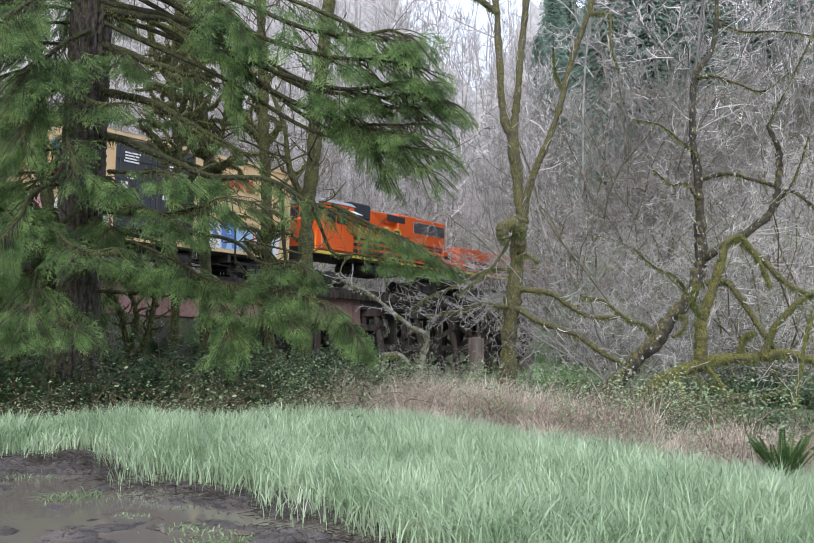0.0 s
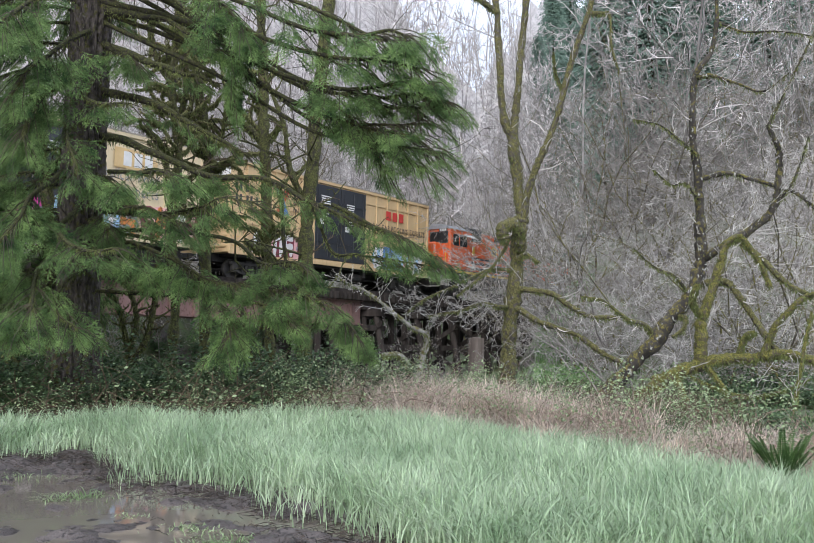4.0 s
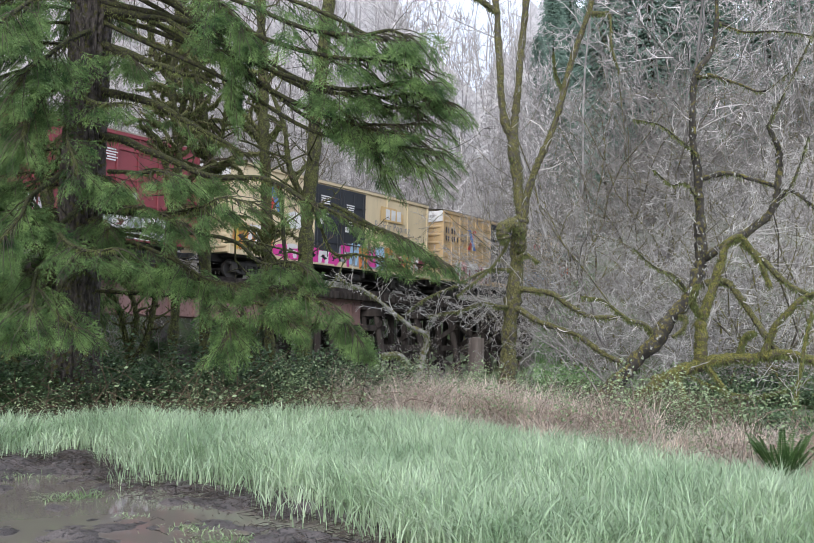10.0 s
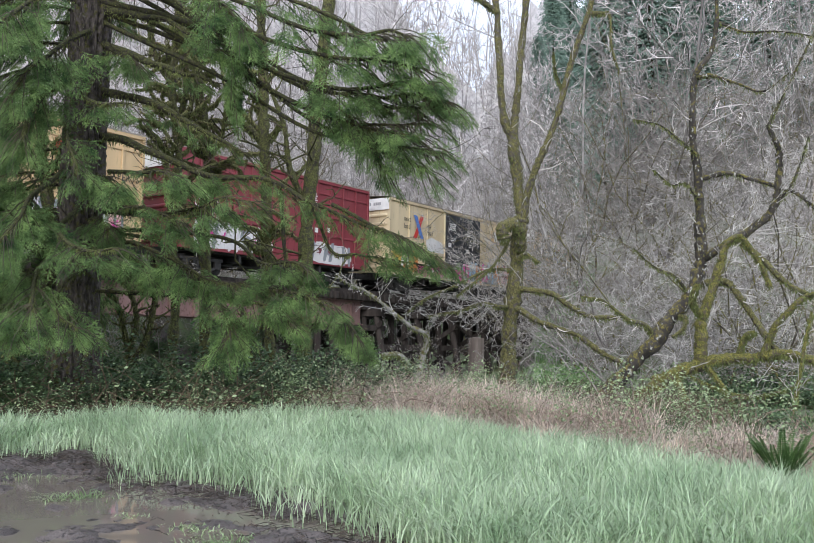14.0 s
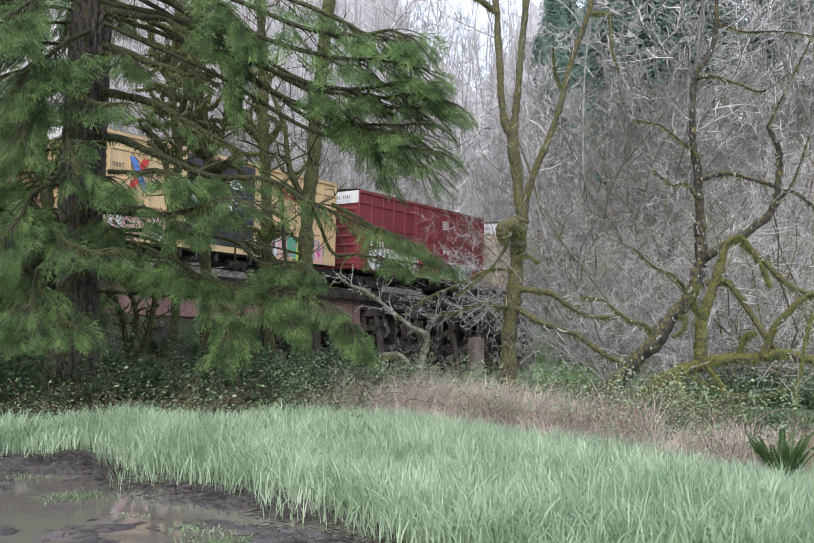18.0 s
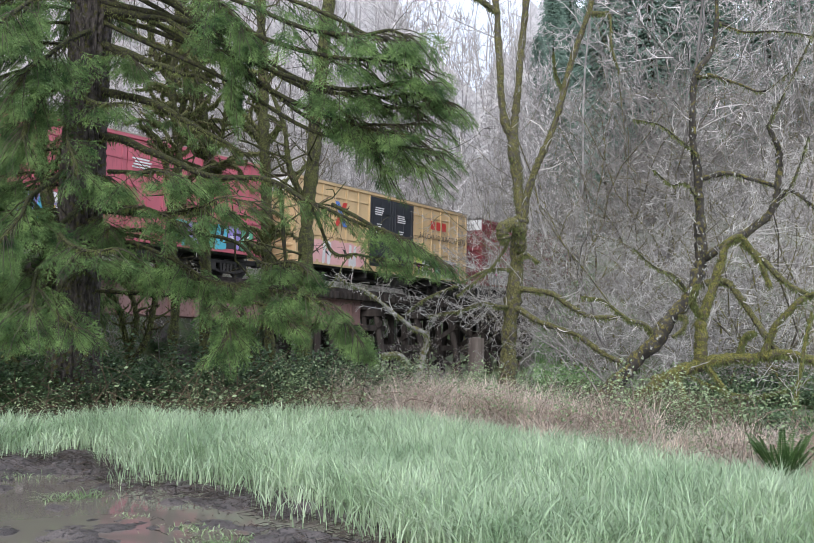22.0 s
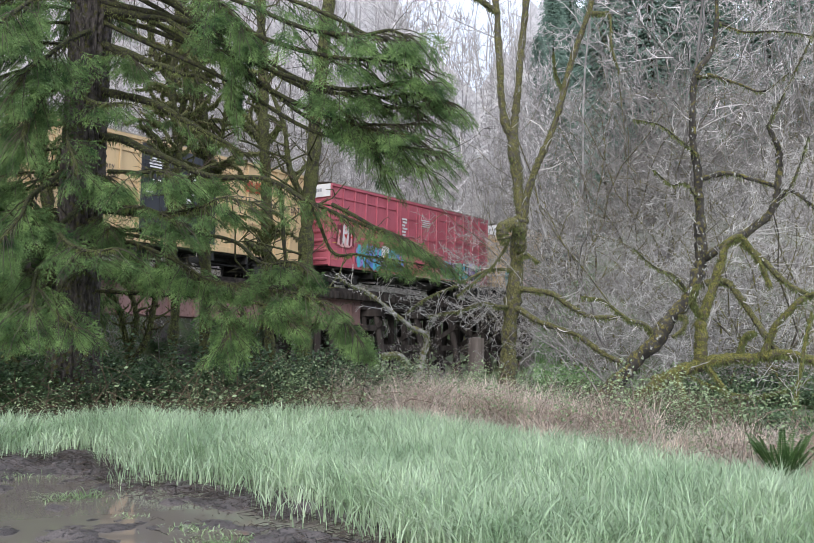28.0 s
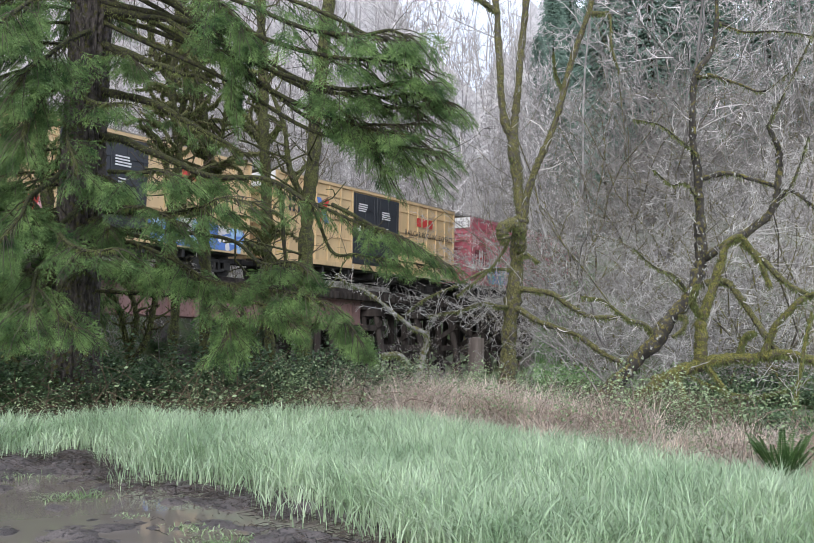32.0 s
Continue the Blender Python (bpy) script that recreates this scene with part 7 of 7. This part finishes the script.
def meadow():
    r = rnd(55)
    n = 92000
    y = 4.6 + (15 - 4.6) * r.uniform(0, 1, n) ** 0.8
    x = r.uniform(-0.52, 0.52, n) * y
    wob = 0.25 * np.sin(x * 3.1 + 1) + 0.15 * np.sin(x * 7.7)
    ok = (y > front_edge(x) + wob * 0.8 + r.normal(0, 0.12, n)) & (y < back_edge(x) + wob + r.normal(0, 0.25, n))
    ok &= r.uniform(0, 1, n) < 0.25 + 0.75 * np.clip((y - front_edge(x)) / 0.9, 0, 1)
    x, y = x[ok], y[ok]
    tall = 0.34 + 0.17 * r.uniform(0, 1, len(x)) + 0.06 * np.sin(x * 2.1 + y * 1.3)
    edge = np.clip((y - front_edge(x)) / 1.1, 0.0, 1)
    blades(r, x, y, ground_z(x, y) - 0.01, tall * (0.5 + 0.5 * edge), r.uniform(0.008, 0.020, len(x)), 0.62, M_GRASS, "meadow_grass", "tall pale green reed grass, wet with dew")
    # longer arching blades that stand over the rest
    m = 9000
    pick = r.choice(len(x), m, replace=False)
    xx, yy = x[pick] + r.normal(0, 0.05, m), y[pick] + r.normal(0, 0.05, m)
    ok = (edge[pick] > 0.5) & (np.sin(xx * 1.7 + 2 * np.sin(yy)) + np.sin(yy * 2.3 - xx) > -0.6)
    xx, yy = xx[ok], yy[ok]
    blades(r, xx, yy, ground_z(xx, yy) - 0.01, r.uniform(0.36, 0.54, len(xx)), r.uniform(0.010, 0.018, len(xx)), 0.95, M_GRASS, "meadow_grass", "tall arching reed grass blades, wet with dew", 6)
    # straw behind it
    n = 44000
    px = r.uniform(-1.5, 6.5, n)
    y = back_edge(px) - 0.4 + r.uniform(0, 1, n) ** 1.2 * (2.2 + 3.4 * smooth_step(px, 3.6, 1.2))
    ok = (np.abs(px) < 0.5 * y) & (r.uniform(0, 1, n) < 0.6 + 0.4 * np.sin(px * 4 + y * 3) * np.sin(px * 1.7 - y * 2.3)) & (px > -0.9 + 0.4 * r.normal(0, 1, n) + (y - 14) * 0.1) & (r.uniform(0, 1, n) < np.interp(px, [1.5, 3.0], [1.0, 0.35]))
    x, y = px[ok], y[ok]
    blades(r, x, y, ground_z(x, y), r.uniform(0.2, 0.85, len(x)) * np.interp(x, [0, 3], [1.1, 0.85]) * (0.75 + 0.2 * np.clip(y - back_edge(x), 0, 2.5)), r.uniform(0.006, 0.013, len(x)), 1.5, M_STRAW, "dry_straw", "dead pinkish-brown straw and stalks")
    # tall pale clumps of last year's stalks at the wood's edge
    cx = np.concatenate([r.uniform(-1.3, 1.6, 26), r.uniform(1.2, 4.6, 20)])
    cy = back_edge(cx) + np.where(cx < 1.4, r.uniform(1.6, 4.4, 46), r.uniform(0.4, 2.6, 46))
    k = np.repeat(np.arange(46), 150)
    x, y = cx[k] + r.normal(0, 0.16, len(k)), cy[k] + r.normal(0, 0.14, len(k))
    blades(r, x, y, ground_z(x, y), r.uniform(0.35, 0.95, 46)[k] * r.uniform(0.6, 1.1, len(k)), r.uniform(0.006, 0.012, len(k)), 0.8, M_STRAW, "dry_straw", "upright clumps of pale dead stalks", 3)
    # arching bare bramble canes over the straw
    g = Geo()
    m = 210
    x0 = r.uniform(-1.6, 5.2, m)
    y0 = back_edge(x0) + r.uniform(-0.2, 3.6, m)
    a, ln, h = r.uniform(0, 6.28, m), r.uniform(0.3, 1.1, m), r.uniform(0.25, 0.85, m)
    z0 = ground_z(x0, y0)
    P = np.stack([np.stack([x0 + np.cos(a) * ln * f, y0 + np.sin(a) * ln * f, z0 + h * math.sin(math.pi * min(f * 0.85, 1)) * (1.2 - 0.5 * f)], -1) for f in (0, 0.2, 0.45, 0.7, 1.0)], 1)
    g.tubes(P, np.full(P.shape[:2], 0.0034) * np.linspace(1.2, 0.6, 5), 3)
    tagged(part("bramble_canes", g, M_CANE), "bare brownish bramble canes arching over straw", "brambles", kind="stuff")
    # sprigs of light leaves on the brambles
    m = 1000
    x0 = r.uniform(-2.2, 5.0, m)
    y0 = back_edge(x0) + r.uniform(-0.1, 3.4, m) * np.interp(x0, [0, 3], [1.1, 0.7])
    ok = np.sin(x0 * 3.3 + y0 * 1.9) + np.sin(x0 * 1.3 - y0 * 2.7) > -0.35
    x0, y0 = x0[ok], y0[ok]
    c = np.stack([x0, y0, ground_z(x0, y0) + r.uniform(0.25, 0.95, len(x0))], -1)
    c = np.repeat(c, 13, 0) + r.normal(0, 0.085, (13 * len(c), 3))
    tagged(part("bramble_leaves", leaves_geo(r, c, 0.040), M_FRESH), "light green young bramble leaves over straw", "brambles", kind="stuff")
    # a bright strip of grass seen under the alder's branches
    n = 14000
    y = r.uniform(27, 42, n)
    x = (r.uniform(1030, 1150, n) - 784) / 1726 * y
    ok = NX * x + NY * y < OFF - 3.0
    x, y = x[ok], y[ok]
    n = len(x)
    blades(r, x, y, ground_z(x, y), r.uniform(0.12, 0.35, n), r.uniform(0.02, 0.04, n), 0.9, M_STRIP, "grass_strip", "bright green grass beyond the alder", 3)
    # weeds of low green under the trees on the right, and far grass by the creek
    n = 20000
    y = np.where(r.uniform(0, 1, n) < 0.55, r.uniform(17, 40, n), r.uniform(9.5, 19, n))
    x = r.uniform(-0.05, 0.5, n) * y
    s, p = TX * x + TY * y, NX * x + NY * y
    ok = (p < OFF - 3.5) & ((y > 17) | (x > 2.9) & (y > back_edge(x) + 1.6)) & (np.sin(x * 0.7) + np.sin(y * 0.5 + x * 0.3) > -0.3)
    x, y = x[ok], y[ok]
    blades(r, x, y, ground_z(x, y), r.uniform(0.15, 0.4, len(x)), r.uniform(0.015, 0.035, len(x)), 0.9, M_FERN, "wood_grass", "short green grass under bare trees", 3)
    # green tufts on the mud
    for k, (cx, cy, n, rad, h) in enumerate(((-3.0, 8.15, 260, 0.14, 0.12), (-2.25, 7.45, 180, 0.1, 0.05), (-1.62, 6.95, 180, 0.14, 0.045), (-4.1, 9.2, 110, 0.25, 0.05), (-1.35, 6.5, 160, 0.16, 0.05))):
        x, y = cx + r.normal(0, rad, n), cy + r.normal(0, rad * 0.7, n)
        ob = blades(r, x, y, ground_z(x, y) - 0.01, h * r.uniform(0.6, 1.6, n), r.uniform(0.008, 0.02, n), 1.0, M_FRESH, "weed_tuft", "small green weeds on wet mud", 3)
    # clods of churned mud
    m = 1400
    y = r.uniform(5.6, 10.6, m)
    x = r.uniform(-0.5, 0.02, m) * y
    ok = (y < front_edge(x) + 0.3) & (np.sin(x * 2.1 + y * 3.3) + np.sin(y * 4.1 - x * 1.7) + 0.8 * (front_edge(x) - y < 0.9) > 0.2)
    x, y = x[ok], y[ok]
    n, w = len(x), r.uniform(0.015, 0.055, len(x))[:, None]
    c = np.stack([x, y, ground_z(x, y)], -1)[:, None]
    a = np.arange(6) * math.pi / 3
    low = np.stack([np.cos(a), np.sin(a), np.full(6, -0.3)], -1) * r.uniform(0.7, 1.3, (n, 6, 1))
    top = np.stack([0.6 * np.cos(a), 0.6 * np.sin(a), np.full(6, 0.45)], -1) * r.uniform(0.6, 1.3, (n, 6, 1))
    v = np.concatenate([low, top, np.tile(np.array([[[0, 0, 0.55]]]), (n, 1, 1))], 1) * w[:, None] + c
    i = np.arange(n)[:, None] * 13
    rings = [(k, (k + 1) % 6, 6 + (k + 1) % 6, 6 + k) for k in range(6)]
    g = Geo()
    g.add(v.reshape(-1, 3), np.concatenate([i + np.array([q]) for q in rings]))
    g.f.append(np.concatenate([i + np.array([(6 + k, 6 + (k + 1) % 6, 12)]) for k in range(6)]))
    tagged(part("mud_clods", g, M_GROUND, smooth=True), "small dark clods of churned wet mud", "mud", kind="stuff")
    # dark stalks and litter on the mud
    g = Geo()
    m = 9000
    y = r.uniform(6.0, 11.0, m)
    x = r.uniform(-0.5, 0.05, m) * y
    near = y - front_edge(x)
    ok = (near < 0.4) & (near > -1.6) & (r.uniform(0, 1, m) < np.exp(-np.abs(near + 0.15) / 0.4))
    x, y = x[ok], y[ok]
    a = r.uniform(0, 6.28, len(x))
    ln = r.uniform(0.05, 0.3, len(x))
    z = ground_z(x, y) + 0.02
    P = np.stack([np.stack([x + np.cos(a) * ln * f, y + np.sin(a) * ln * f, z + 0.03 * np.sin(f * 3 + a) + r.normal(0, 0.006, len(x))], -1) for f in (0, 0.5, 1)], 1)
    g.tubes(P, np.full(P.shape[:2], 0.0032) * np.array([0.6, 1.0, 0.4]), 3)
    tagged(part("stalk_litter", g, M_LITTER), "dark dead stalks lying on wet mud", "litter", kind="stuff")


meadow()


def fern():
    base = 3.33, 8.00
    t = thing("sword_fern", "sword fern with arching dark green fronds", "fern", pose(base[0], base[1], 0.02))
    r = rnd(66)
    for k in range(34):
        a = r.uniform(0, 6.28)
        ln = r.uniform(0.42, 0.66)
        g = Geo()
        pts = wander(r, (0, 0, 0), (math.cos(a) * 0.35, math.sin(a) * 0.35, 1), ln, 12, 0.03, -0.055)
        g.tube(pts, np.linspace(0.005, 0.002, 12), 3)
        d = np.gradient(pts, axis=0)
        for i in range(2, 12):
            for h in (0.0, 0.33, 0.66):
                p = pts[i] - d[i] * h
                u = d[i] / np.linalg.norm(d[i])
                s = np.cross(u, [0, 0, 1])
                s /= np.linalg.norm(s) + 1e-9
                w = 0.06 * (1 - (i / 12.5) ** 2) + 0.01
                for sg in (-1, 1):
                    g.add([p, p + s * sg * w * 0.5 + u * 0.016, p + s * sg * w + u * 0.012 - np.array([0, 0, 0.01]), p + s * sg * w * 0.5 - u * 0.006], [(0, 1, 2, 3)])
        part("frond", g, M_FERN, t)


fern()


# ---- the train rolls by, gathering a little speed ----
ROLLED = ((0, 0.0), (6, 16.70), (9, 24.75), (13, 35.92), (19, 53.05), (23, 65.23), (28, 81.32), (30, 87.70), (32, 94.17))    # seconds, metres


def gone(t):
    """Metres that the train has rolled by t seconds."""
    i = max(k for k in range(len(ROLLED) - 1) if ROLLED[k][0] <= t)
    (t0, a), (t1, b) = ROLLED[i], ROLLED[i + 1]
    rate = [(q[1] - p[1]) / (q[0] - p[0]) for p, q in zip(ROLLED, ROLLED[1:])]
    v0 = rate[0] if i == 0 else (rate[i - 1] + rate[i]) / 2
    v1 = rate[-1] if i == len(rate) - 1 else (rate[i] + rate[i + 1]) / 2
    u, d = (t - t0) / (t1 - t0), t1 - t0
    return (2 * u ** 3 - 3 * u * u + 1) * a + (u ** 3 - 2 * u * u + u) * d * v0 + (3 * u * u - 2 * u ** 3) * b + (u ** 3 - u * u) * d * v1


def motions():
    for unit, place, length in MOVES:
        walk(unit, [(t, car_on_line(place + gone(t), length)) for t in range(0, 33)])
    times = [k * 4 / 30 for k in range(241)]
    turns = [math.degrees(gone(t) / 0.42) for t in times]
    for wheels, dx in SPINS:
        walk(wheels, [(t, pose(dx, 0, 0.42, 0, a % 360, 0)) for t, a in zip(times, turns)])


motions()
